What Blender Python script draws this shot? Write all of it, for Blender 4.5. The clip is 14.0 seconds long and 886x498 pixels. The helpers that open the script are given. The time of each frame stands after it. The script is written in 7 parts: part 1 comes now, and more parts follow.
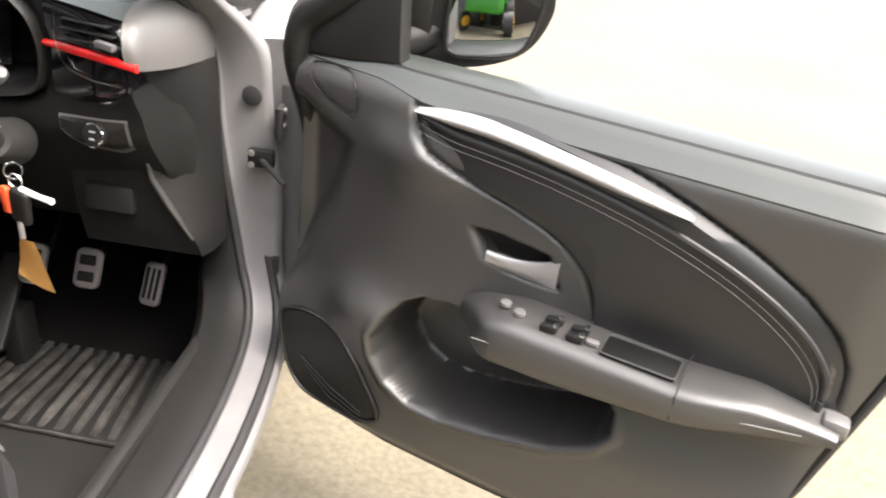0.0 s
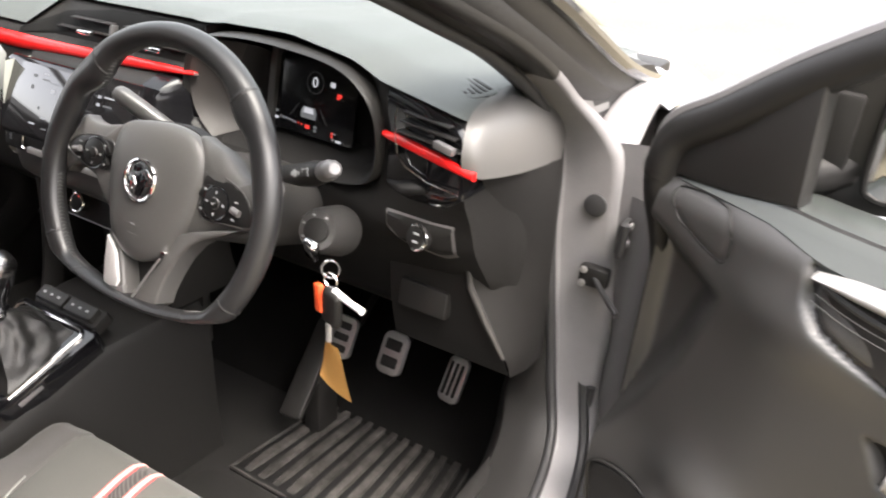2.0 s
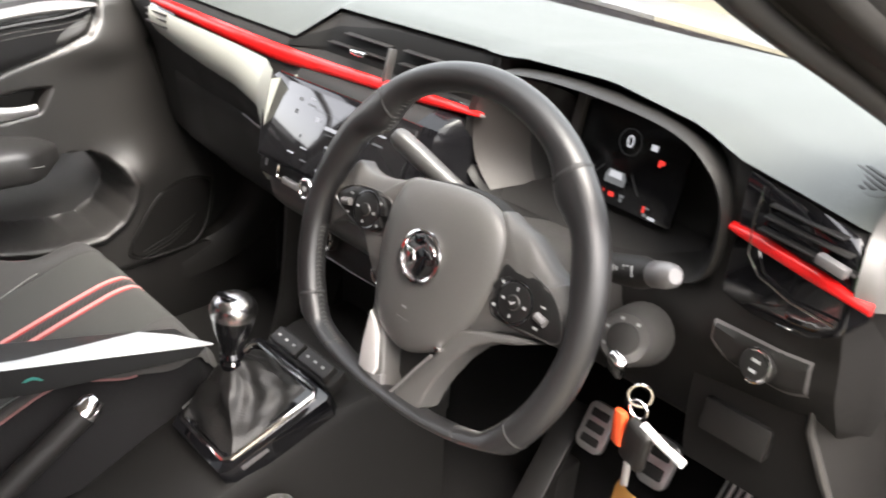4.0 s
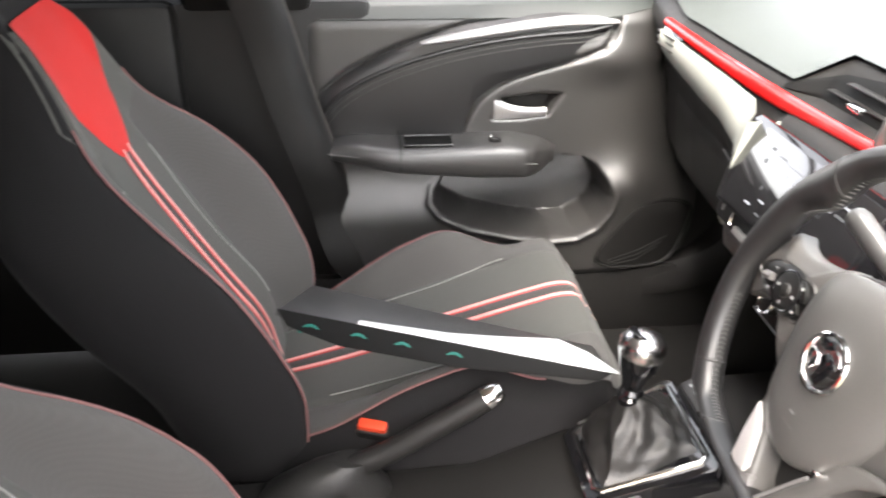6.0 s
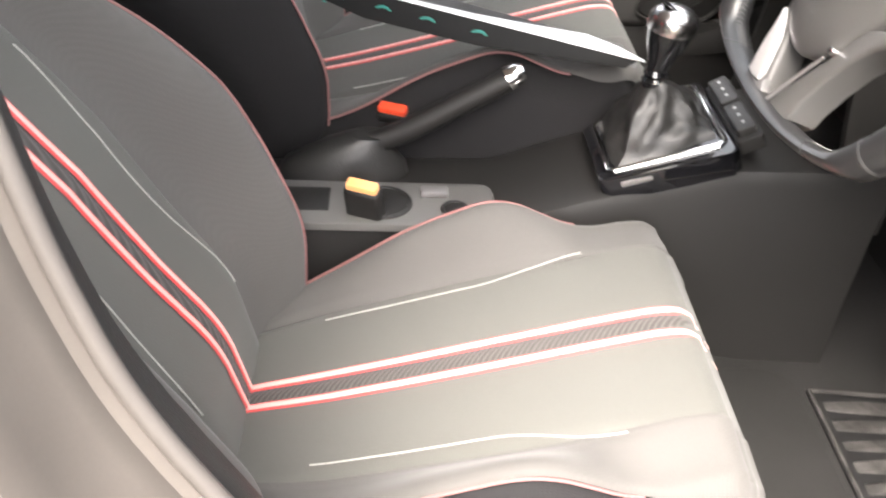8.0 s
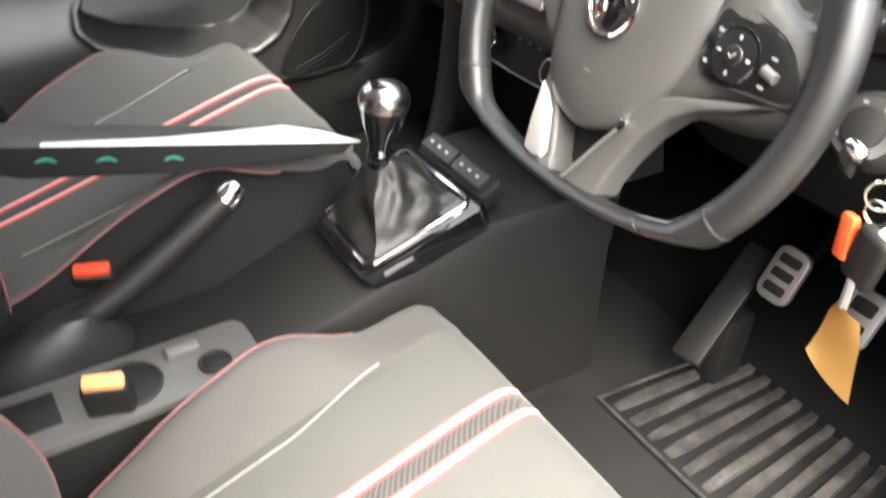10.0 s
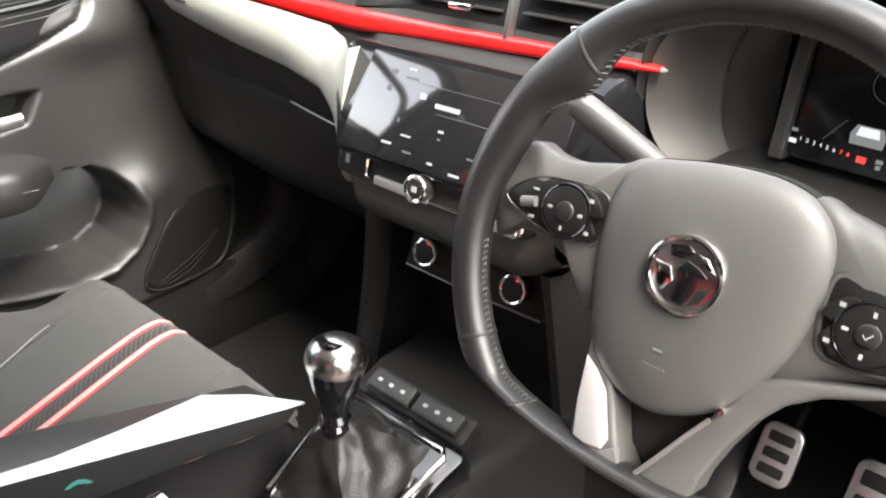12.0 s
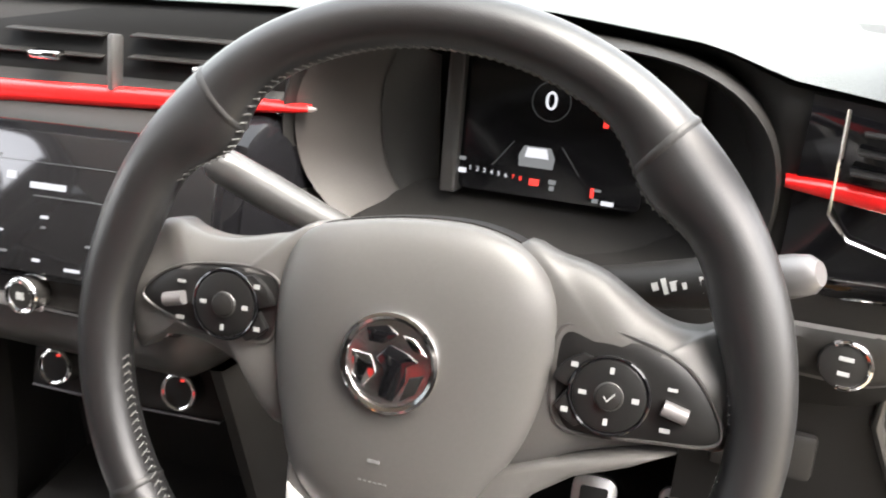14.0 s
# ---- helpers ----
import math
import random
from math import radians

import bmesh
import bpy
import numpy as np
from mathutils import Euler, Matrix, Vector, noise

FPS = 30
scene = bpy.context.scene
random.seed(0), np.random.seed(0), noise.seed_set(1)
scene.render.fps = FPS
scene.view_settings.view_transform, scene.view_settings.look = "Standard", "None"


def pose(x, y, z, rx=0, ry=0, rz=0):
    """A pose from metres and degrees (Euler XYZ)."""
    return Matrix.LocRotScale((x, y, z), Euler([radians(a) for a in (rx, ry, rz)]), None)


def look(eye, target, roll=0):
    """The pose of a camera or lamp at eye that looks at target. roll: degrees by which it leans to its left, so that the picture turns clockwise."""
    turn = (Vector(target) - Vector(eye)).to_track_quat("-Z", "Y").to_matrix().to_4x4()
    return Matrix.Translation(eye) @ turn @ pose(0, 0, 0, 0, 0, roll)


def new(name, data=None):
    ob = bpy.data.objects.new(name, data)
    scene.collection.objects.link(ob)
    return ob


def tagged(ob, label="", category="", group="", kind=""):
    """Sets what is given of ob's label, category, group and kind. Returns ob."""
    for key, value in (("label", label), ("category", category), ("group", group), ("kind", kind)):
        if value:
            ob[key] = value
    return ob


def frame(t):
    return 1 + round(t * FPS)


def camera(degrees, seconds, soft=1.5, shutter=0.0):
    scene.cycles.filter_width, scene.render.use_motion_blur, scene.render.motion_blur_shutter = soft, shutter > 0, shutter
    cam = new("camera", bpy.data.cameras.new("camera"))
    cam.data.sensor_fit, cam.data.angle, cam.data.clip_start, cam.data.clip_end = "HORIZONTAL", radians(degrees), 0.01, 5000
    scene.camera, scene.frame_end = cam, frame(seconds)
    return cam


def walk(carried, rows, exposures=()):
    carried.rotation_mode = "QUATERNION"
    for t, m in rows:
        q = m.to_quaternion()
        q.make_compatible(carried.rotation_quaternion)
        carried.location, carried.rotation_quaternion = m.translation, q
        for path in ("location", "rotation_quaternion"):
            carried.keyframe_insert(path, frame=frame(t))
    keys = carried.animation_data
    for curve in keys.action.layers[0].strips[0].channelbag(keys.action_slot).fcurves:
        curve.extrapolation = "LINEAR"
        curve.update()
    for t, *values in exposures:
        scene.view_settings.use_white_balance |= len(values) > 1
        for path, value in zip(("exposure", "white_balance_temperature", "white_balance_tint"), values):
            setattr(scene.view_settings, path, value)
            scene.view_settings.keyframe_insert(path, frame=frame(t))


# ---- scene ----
cam = camera(55.7, 14.0, soft=1.9, shutter=0.4)
PATH = [
    (0, (1.307, -0.828, 1.262), (1.083, 0.933, 0.34), 5.2),
    (0.5, (1.294, -0.784, 1.269), (0.898, 0.948, 0.351), 4.5),
    (1, (1.288, -0.704, 1.28), (0.615, 0.955, 0.388), 4.3),
    (1.5, (1.27, -0.662, 1.282), (0.43, 0.925, 0.401), 3.8),
    (2, (1.179, -0.601, 1.283), (0.269, 0.942, 0.394), 3.7),
    (2.5, (1.068, -0.572, 1.283), (0.112, 0.933, 0.376), 3.6),
    (2.7, (1.046, -0.561, 1.279), (0.056, 0.922, 0.374), 3.8),
    (4.8, (0.866, -0.401, 1.267), (-0.623, 0.535, 0.316), 4.6),
    (5, (0.87, -0.375, 1.268), (-0.685, 0.435, 0.306), 4.6),
    (5.5, (0.896, -0.357, 1.288), (-0.787, 0.134, 0.326), 2.9),
    (6, (0.912, -0.37, 1.297), (-0.832, -0.158, 0.342), 1.1),
    (6.5, (0.955, -0.377, 1.289), (-0.796, -0.385, 0.322), 0.3),
    (7, (1.0, -0.363, 1.231), (-0.681, -0.462, 0.152), 0.4),
    (7.5, (1.048, -0.35, 1.098), (-0.606, -0.375, -0.025), 2.8),
    (7.7, (1.049, -0.347, 1.083), (-0.565, -0.333, -0.099), 3.0),
    (9.8, (0.891, -0.43, 1.094), (-0.456, 0.423, -0.113), 3.1),
    (10, (0.851, -0.456, 1.107), (-0.49, 0.464, -0.057), 2.8),
    (10.5, (0.77, -0.472, 1.155), (-0.535, 0.643, 0.128), 0.4),
    (11, (0.709, -0.442, 1.161), (-0.61, 0.739, 0.231), 0.4),
    (11.5, (0.656, -0.423, 1.15), (-0.604, 0.805, 0.2), -0.8),
    (12, (0.582, -0.442, 1.154), (-0.596, 0.873, 0.216), 0.6),
    (12.5, (0.55, -0.403, 1.145), (-0.504, 1.049, 0.262), 2.3),
    (13, (0.531, -0.375, 1.14), (-0.372, 1.185, 0.273), 2.9),
    (13.5, (0.537, -0.345, 1.128), (-0.181, 1.31, 0.265), 2.0),
    (14, (0.514, -0.327, 1.123), (-0.012, 1.405, 0.272), 1.5),
]
EXPOSURES = [(0.0, 2.95, 6900, 13), (1.5, 2.95, 6900, 13), (2.5, 3.1, 6900, 13), (5.0, 3.35, 6900, 13), (6.5, 4.05, 6900, 13), (7.0, 4.2, 6900, 13), (7.5, 3.9, 6900, 13), (9.8, 3.75, 6900, 12), (10.0, 3.8, 6800, 10), (10.5, 3.85, 6700, 9), (11.5, 3.65, 6800, 10), (14.0, 3.7, 6900, 12)]
walk(cam, [(t, look(eye, target, roll)) for t, eye, target, roll in PATH], EXPOSURES)

# ---- daylight ----
world = bpy.data.worlds.new("overcast_sky")
scene.world = world
world.use_nodes = True
_nt = world.node_tree
_nt.nodes.clear()
_sky = _nt.nodes.new("ShaderNodeTexSky")
_sky.sky_type = "NISHITA"
_sky.sun_disc = False
_sky.sun_elevation = radians(59)
_sky.sun_rotation = radians(112)
_sky.dust_density = 4.0
_sky.ozone_density = 1.0
_bg = _nt.nodes.new("ShaderNodeBackground")
_bg.inputs["Strength"].default_value = 0.15
_hsv = _nt.nodes.new("ShaderNodeHueSaturation")
_hsv.inputs["Saturation"].default_value = 0.3
_wo = _nt.nodes.new("ShaderNodeOutputWorld")
_nt.links.new(_sky.outputs[0], _hsv.inputs["Color"])
_nt.links.new(_hsv.outputs[0], _bg.inputs[0])
_nt.links.new(_bg.outputs[0], _wo.inputs[0])

_sun = new("sun", bpy.data.lights.new("sun", "SUN"))
_sun.data.energy = 0.8
_sun.data.angle = radians(32)
_sun.data.color = (1.0, 0.96, 0.9)
_sun.matrix_world = look((4.8, -1.9, 8.6), (0, 0, 0))

CX = 0.036   # the car's middle line

# ---- materials ----
def material(name, colour, rough=0.5, metal=0.0, spec=0.5, vary=0.12, grain=400.0, bump=0.0, bump_scale=900.0,
             stain=0.0, stain_scale=9.0, coat=0.0, sheen=0.0, noise_rough=0.08):
    m = bpy.data.materials.new(name)
    m.use_nodes = True
    nt = m.node_tree
    b = nt.nodes["Principled BSDF"]
    co = nt.nodes.new("ShaderNodeTexCoord")
    fine = nt.nodes.new("ShaderNodeTexNoise")
    fine.inputs["Scale"].default_value = grain
    fine.inputs["Detail"].default_value = 3
    broad = nt.nodes.new("ShaderNodeTexNoise")
    broad.inputs["Scale"].default_value = stain_scale
    broad.inputs["Detail"].default_value = 5
    for n in (fine, broad):
        nt.links.new(co.outputs["Object"], n.inputs["Vector"])
    add = nt.nodes.new("ShaderNodeMath")
    add.operation = "MULTIPLY_ADD"
    nt.links.new(fine.outputs["Fac"], add.inputs[0])
    add.inputs[1].default_value = vary
    add.inputs[2].default_value = 1.0 - vary / 2
    mul = nt.nodes.new("ShaderNodeMath")
    mul.operation = "MULTIPLY_ADD"
    nt.links.new(broad.outputs["Fac"], mul.inputs[0])
    mul.inputs[1].default_value = stain
    mul.inputs[2].default_value = 1.0 - stain / 2
    both = nt.nodes.new("ShaderNodeMath")
    both.operation = "MULTIPLY"
    nt.links.new(add.outputs[0], both.inputs[0])
    nt.links.new(mul.outputs[0], both.inputs[1])
    col = nt.nodes.new("ShaderNodeVectorMath")
    col.operation = "SCALE"
    col.inputs[0].default_value = colour
    nt.links.new(both.outputs[0], col.inputs["Scale"])
    nt.links.new(col.outputs[0], b.inputs["Base Color"])
    rr = nt.nodes.new("ShaderNodeMath")
    rr.operation = "MULTIPLY_ADD"
    nt.links.new(broad.outputs["Fac"], rr.inputs[0])
    rr.inputs[1].default_value = noise_rough
    rr.inputs[2].default_value = rough - noise_rough / 2
    nt.links.new(rr.outputs[0], b.inputs["Roughness"])
    b.inputs["Metallic"].default_value = metal
    b.inputs["Specular IOR Level"].default_value = spec
    b.inputs["Coat Weight"].default_value = coat
    b.inputs["Coat Roughness"].default_value = 0.06
    b.inputs["Sheen Weight"].default_value = sheen
    if bump:
        bt = nt.nodes.new("ShaderNodeTexNoise")
        bt.inputs["Scale"].default_value = bump_scale
        bt.inputs["Detail"].default_value = 2
        nt.links.new(co.outputs["Object"], bt.inputs["Vector"])
        bp = nt.nodes.new("ShaderNodeBump")
        bp.inputs["Strength"].default_value = bump
        bp.inputs["Distance"].default_value = 0.001
        nt.links.new(bt.outputs["Fac"], bp.inputs["Height"])
        nt.links.new(bp.outputs[0], b.inputs["Normal"])
    return m


def weave(name, colour, pitch=0.0022, depth=0.35, rough=0.85, sheen=0.12, contrast=0.35, bands=("X", "DIAGONAL")):
    """Knitted cloth: two crossed waves, in the thing's own metres."""
    m = material(name, colour, rough=rough, vary=0.25, grain=700, stain=0.18, stain_scale=7, sheen=sheen, spec=0.25)
    nt = m.node_tree
    b = nt.nodes["Principled BSDF"]
    co = nt.nodes["Texture Coordinate"]
    heights = []
    for direction in bands:
        w = nt.nodes.new("ShaderNodeTexWave")
        w.bands_direction = direction
        w.inputs["Scale"].default_value = 0.314 / pitch
        w.inputs["Distortion"].default_value = 0.6
        w.inputs["Detail"].default_value = 1
        nt.links.new(co.outputs["Object"], w.inputs["Vector"])
        heights.append(w)
    mx = nt.nodes.new("ShaderNodeMath")
    mx.operation = "MULTIPLY"
    nt.links.new(heights[0].outputs["Fac"], mx.inputs[0])
    nt.links.new(heights[1].outputs["Fac"], mx.inputs[1])
    bp = nt.nodes.new("ShaderNodeBump")
    bp.inputs["Strength"].default_value = depth
    bp.inputs["Distance"].default_value = 0.001
    nt.links.new(mx.outputs[0], bp.inputs["Height"])
    nt.links.new(bp.outputs[0], b.inputs["Normal"])
    sc = b.inputs["Base Color"].links[0].from_node
    k = nt.nodes.new("ShaderNodeMath")
    k.operation = "MULTIPLY_ADD"
    nt.links.new(mx.outputs[0], k.inputs[0])
    k.inputs[1].default_value = contrast
    k.inputs[2].default_value = 1 - contrast / 2
    k2 = nt.nodes.new("ShaderNodeMath")
    k2.operation = "MULTIPLY"
    old = sc.inputs["Scale"].links[0].from_socket
    nt.links.new(old, k2.inputs[0])
    nt.links.new(k.outputs[0], k2.inputs[1])
    nt.links.new(k2.outputs[0], sc.inputs["Scale"])
    return m


def glow(name, colour, strength):
    m = bpy.data.materials.new(name)
    m.use_nodes = True
    b = m.node_tree.nodes["Principled BSDF"]
    b.inputs["Base Color"].default_value = (0.01, 0.01, 0.01, 1)
    b.inputs["Emission Color"].default_value = (*colour, 1)
    b.inputs["Emission Strength"].default_value = strength
    return m


def glass(name, tint=(0.9, 0.95, 0.93), rough=0.0):
    m = bpy.data.materials.new(name)
    m.use_nodes = True
    nt = m.node_tree
    nt.nodes.clear()
    out = nt.nodes.new("ShaderNodeOutputMaterial")
    mix = nt.nodes.new("ShaderNodeMixShader")
    fr = nt.nodes.new("ShaderNodeFresnel")
    fr.inputs["IOR"].default_value = 1.45
    tr = nt.nodes.new("ShaderNodeBsdfTransparent")
    tr.inputs["Color"].default_value = (*tint, 1)
    gl = nt.nodes.new("ShaderNodeBsdfGlossy")
    gl.inputs["Roughness"].default_value = rough
    nt.links.new(fr.outputs[0], mix.inputs[0])
    nt.links.new(tr.outputs[0], mix.inputs[1])
    nt.links.new(gl.outputs[0], mix.inputs[2])
    nt.links.new(mix.outputs[0], out.inputs[0])
    return m


PLASTIC = material("dark_moulded_plastic", (0.017, 0.0165, 0.016), rough=0.38, spec=0.4, bump=0.25, bump_scale=1400, stain=0.2)
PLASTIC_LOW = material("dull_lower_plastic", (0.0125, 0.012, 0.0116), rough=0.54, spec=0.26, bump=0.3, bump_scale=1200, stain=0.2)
PLASTIC_SOFT = material("soft_grained_plastic", (0.032, 0.031, 0.030), rough=0.38, spec=1.0, bump=0.3, bump_scale=1100, stain=0.2)
TRIM_DULL = material("dusty_trim_plastic", (0.014, 0.0135, 0.013), rough=0.52, spec=0.3, bump=0.3, bump_scale=1100, stain=0.35)
PLASTIC_MATT = material("matt_black_plastic", (0.0125, 0.012, 0.0115), rough=0.5, spec=0.3, bump=0.2, stain=0.25)
# Paler and greener than the dash body, to stand for daylight on top.
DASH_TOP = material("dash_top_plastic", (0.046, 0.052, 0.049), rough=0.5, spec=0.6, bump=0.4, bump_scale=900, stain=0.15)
FASCIA = material("satin_grey_fascia", (0.31, 0.32, 0.285), rough=0.40, spec=0.5, vary=0.05, stain=0.06, coat=0.15)
GREY_TRIM = material("satin_dark_silver", (0.16, 0.155, 0.155), rough=0.36, metal=0.35, vary=0.06, stain=0.08)
GLOSS_BLACK = material("piano_black", (0.006, 0.006, 0.007), rough=0.08, coat=0.6, vary=0.0, noise_rough=0.04)
CHROME = material("chrome", (0.82, 0.81, 0.80), rough=0.12, metal=1.0, vary=0.03, noise_rough=0.08)
SATIN = material("brushed_silver_trim", (0.46, 0.45, 0.445), rough=0.34, metal=0.8, vary=0.06, noise_rough=0.1)
SILVER_DULL = material("dull_brushed_silver", (0.34, 0.335, 0.33), rough=0.42, metal=0.6, vary=0.1, grain=900, noise_rough=0.12)
# Near black that stands for the shade inside vent and pull cup.
RECESS_BLACK = material("recess_shade_black", (0.004, 0.004, 0.004), rough=0.6, spec=0.15)
RED_TRIM = material("red_gloss_trim", (0.62, 0.012, 0.012), rough=0.22, coat=0.5, vary=0.05, noise_rough=0.05)
RED_CLOTH = weave("red_knit_cloth", (0.62, 0.02, 0.018), pitch=0.002)
CLOTH = weave("grey_knit_cloth", (0.078, 0.078, 0.071), pitch=0.0024, depth=0.2, contrast=0.12)
# Dark cloth taken nearly to black for shade on seat sides and behind.
CLOTH_SIDE = weave("dark_shaded_cloth", (0.009, 0.0085, 0.009), pitch=0.002, depth=0.15, sheen=0.04, contrast=0.1)
CLOTH_EDGE = weave("bolster_top_cloth", (0.076, 0.073, 0.069), pitch=0.002, depth=0.15, contrast=0.1)
RIBBED = weave("ribbed_centre_cloth", (0.060, 0.056, 0.053), pitch=0.0045, depth=0.6, contrast=0.6, bands=("DIAGONAL", "DIAGONAL"))
PIPING = material("pink_white_piping", (0.80, 0.36, 0.33), rough=0.6, vary=0.2, grain=900, sheen=0.2)
PIPING_RED = material("red_piping", (0.50, 0.04, 0.04), rough=0.6, vary=0.2, grain=900, sheen=0.2)
COWL_GREY = material("cowl_grey_plastic", (0.032, 0.028, 0.026), rough=0.55, bump=0.2, stain=0.2)
LEATHER_SEAM = material("leather_seam", (0.02, 0.02, 0.02), rough=0.45, bump=0.2, bump_scale=800)
SWITCH_BLACK = material("satin_black_switch", (0.010, 0.010, 0.010), rough=0.34, spec=0.4, stain=0.15)
INLAY = material("bright_satin_inlay", (0.78, 0.77, 0.76), rough=0.34, metal=0.6, vary=0.04)
SEAM = material("pale_seat_seam", (0.30, 0.30, 0.28), rough=0.7, vary=0.3, grain=1500)
# Black stalk greyed throughout to stand for its sheen.
STALK_HIGHLIGHT = material("stalk_greyed_for_highlight", (0.075, 0.073, 0.071), rough=0.3, spec=0.6, stain=0.1)
THREAD = material("grey_thread", (0.12, 0.12, 0.115), rough=0.7, vary=0.3, grain=1500)
LEATHER = material("black_leather", (0.013, 0.013, 0.0135), rough=0.38, spec=0.65, bump=0.10, bump_scale=1500, stain=0.25, stain_scale=14)
BOOT_LEATHER = material("soft_black_leather", (0.014, 0.0135, 0.013), rough=0.44, bump=0.6, bump_scale=350, stain=0.3)
# One body paint in two tones: outer panels as lit, dusty door openings as shaded.
PAINT = material("grey_metallic_paint", (0.48, 0.47, 0.48), rough=0.34, metal=0.45, coat=0.6, vary=0.12, grain=1800, stain=0.1)
PAINT_DUSTY_SHADED = material("dusty_shaded_jamb_paint", (0.19, 0.186, 0.19), rough=0.5, metal=0.2, vary=0.15, stain=0.4, stain_scale=14, spec=0.4)
DUSTY_FLANGE = material("dusty_beige_flange", (0.072, 0.063, 0.055), rough=0.6, spec=0.3, stain=0.35, stain_scale=16)
DUSTY_SEAL = material("dusty_pillar_seal", (0.060, 0.054, 0.049), rough=0.55, spec=0.35, stain=0.35, stain_scale=20)
RUBBER = material("black_rubber", (0.028, 0.028, 0.029), rough=0.55, stain=0.35, stain_scale=20)
CARPET = material("dark_carpet", (0.016, 0.0155, 0.015), rough=0.95, spec=0.15, vary=0.6, grain=600, bump=0.9, bump_scale=500, stain=0.5)
MAT_DARK = material("black_mat_rubber", (0.008, 0.008, 0.008), rough=0.5, vary=0.6, grain=120, stain=0.8, stain_scale=34, bump=0.3, bump_scale=300)
MAT = material("dusty_rubber_mat", (0.042, 0.040, 0.038), rough=0.40, vary=0.9, grain=120, stain=3.4, stain_scale=34, bump=0.3, bump_scale=300)
PAPER = material("white_paper", (0.80, 0.82, 0.82), rough=0.6, vary=0.03, stain=0.04)
CARD = material("tan_card_tag", (0.50, 0.29, 0.09), rough=0.7, vary=0.15, stain=0.25, stain_scale=40)
BLACK_CARD = material("black_card", (0.006, 0.006, 0.006), rough=0.7, spec=0.2)
TEAL = material("teal_print", (0.01, 0.16, 0.13), rough=0.5)
ORANGE = material("orange_red_plastic", (0.85, 0.10, 0.03), rough=0.4)
BUCKLE_RED = material("red_buckle_button", (0.72, 0.07, 0.03), rough=0.35)
# Orange button made paler to stand for sunlight on it.
BUCKLE_SUNLIT = material("sunlit_buckle_button", (0.85, 0.38, 0.15), rough=0.35)
PEDAL = material("ribbed_alloy", (0.68, 0.67, 0.66), rough=0.3, metal=0.9, vary=0.1, noise_rough=0.15)
HEADLINER = material("grey_headlining", (0.42, 0.41, 0.39), rough=0.95, vary=0.2, grain=500)
HUB_GREY = material("grey_wheel_plastic", (0.078, 0.076, 0.073), rough=0.42, bump=0.10, bump_scale=1800, stain=0.12)
DARK_CHROME = material("dark_chrome", (0.50, 0.49, 0.49), rough=0.26, metal=1.0, vary=0.03)
END_GREY = material("satin_end_grey", (0.085, 0.083, 0.08), rough=0.40, vary=0.06, stain=0.1)
# Lining plastic toned paler and greenish for the sky it reflects.
LEDGE = material("sky_toned_window_ledge", (0.050, 0.056, 0.053), rough=0.36, spec=0.55, coat=0.1, stain=0.2)
GROUND = material("dry_gravel_earth", (0.152, 0.132, 0.092), rough=0.95, vary=0.8, grain=60, stain=0.5, stain_scale=1.2, bump=1.0, bump_scale=120)
MIRROR = material("mirror_glass", (0.40, 0.41, 0.41), rough=0.01, metal=1.0, vary=0.0, noise_rough=0.0)
GREEN = material("green_machine_paint", (0.03, 0.24, 0.02), rough=0.4, vary=0.1, stain=0.3)
YELLOW = material("yellow_machine_paint", (0.75, 0.42, 0.03), rough=0.45, stain=0.3)
GLASS = glass("clear_glass")
# Dark tint is assumed, added to dim reflections and the rear cabin.
GLASS_DARK = glass("dark_tinted_glass", (0.14, 0.15, 0.15))
CLUSTER_GLASS = material("black_cluster_glass", (0.006, 0.006, 0.007), rough=0.16, spec=0.35, vary=0.0)
SCREEN = material("dark_screen_glass", (0.010, 0.010, 0.011), rough=0.07, spec=1.0, coat=0.6, vary=0.0, noise_rough=0.0)
LIT = glow("lit_white", (0.85, 0.9, 1.0), 0.085)
LIT_DIM = glow("lit_grey", (0.6, 0.65, 0.7), 0.03)
LIT_FAINT = glow("lit_faint", (0.6, 0.65, 0.7), 0.008)
LIT_RED = glow("lit_red", (1.0, 0.05, 0.04), 0.12)
PIPE_DARK = material("dull_red_piping", (0.22, 0.10, 0.095), rough=0.7, vary=0.3, grain=900)
# Tray plastic lightened to stand for the light along its top.
CONSOLE_GREY = material("lightened_console_plastic", (0.085, 0.083, 0.080), rough=0.34, bump=0.2, stain=0.2)
BARN_WOOD = material("weathered_boarding", (0.045, 0.036, 0.03), rough=0.8, vary=0.4, grain=3, stain=0.6, stain_scale=0.7)
BARN_ROOF = material("grey_sheet_roof", (0.10, 0.10, 0.10), rough=0.6, vary=0.2, grain=4, stain=0.5, stain_scale=0.6)
PRINT = material("grey_white_print", (0.30, 0.31, 0.31), rough=0.5)
AIRBAG_PRINT = material("grey_print", (0.10, 0.10, 0.10), rough=0.5)


# ---- mesh helpers ----
def part(name, bm, mat, parent=None, label="", world_space=False, sharp=38, flat=False):
    """Links a bmesh as one mesh object under a thing; vertices are in the thing's own space unless world_space."""
    if world_space and parent is not None:
        root = parent.parent or parent
        inv = root.matrix_world.inverted()
        bmesh.ops.transform(bm, matrix=inv, verts=bm.verts)
    me = bpy.data.meshes.new(name)
    bm.to_mesh(me)
    bm.free()
    me.materials.append(mat)
    if not flat:
        me.polygons.foreach_set("use_smooth", [True] * len(me.polygons))
        me.set_sharp_from_angle(angle=radians(sharp))
    ob = new(name, me)
    if parent is not None:
        ob.parent = parent
    if label:
        ob["label"] = label
    return ob


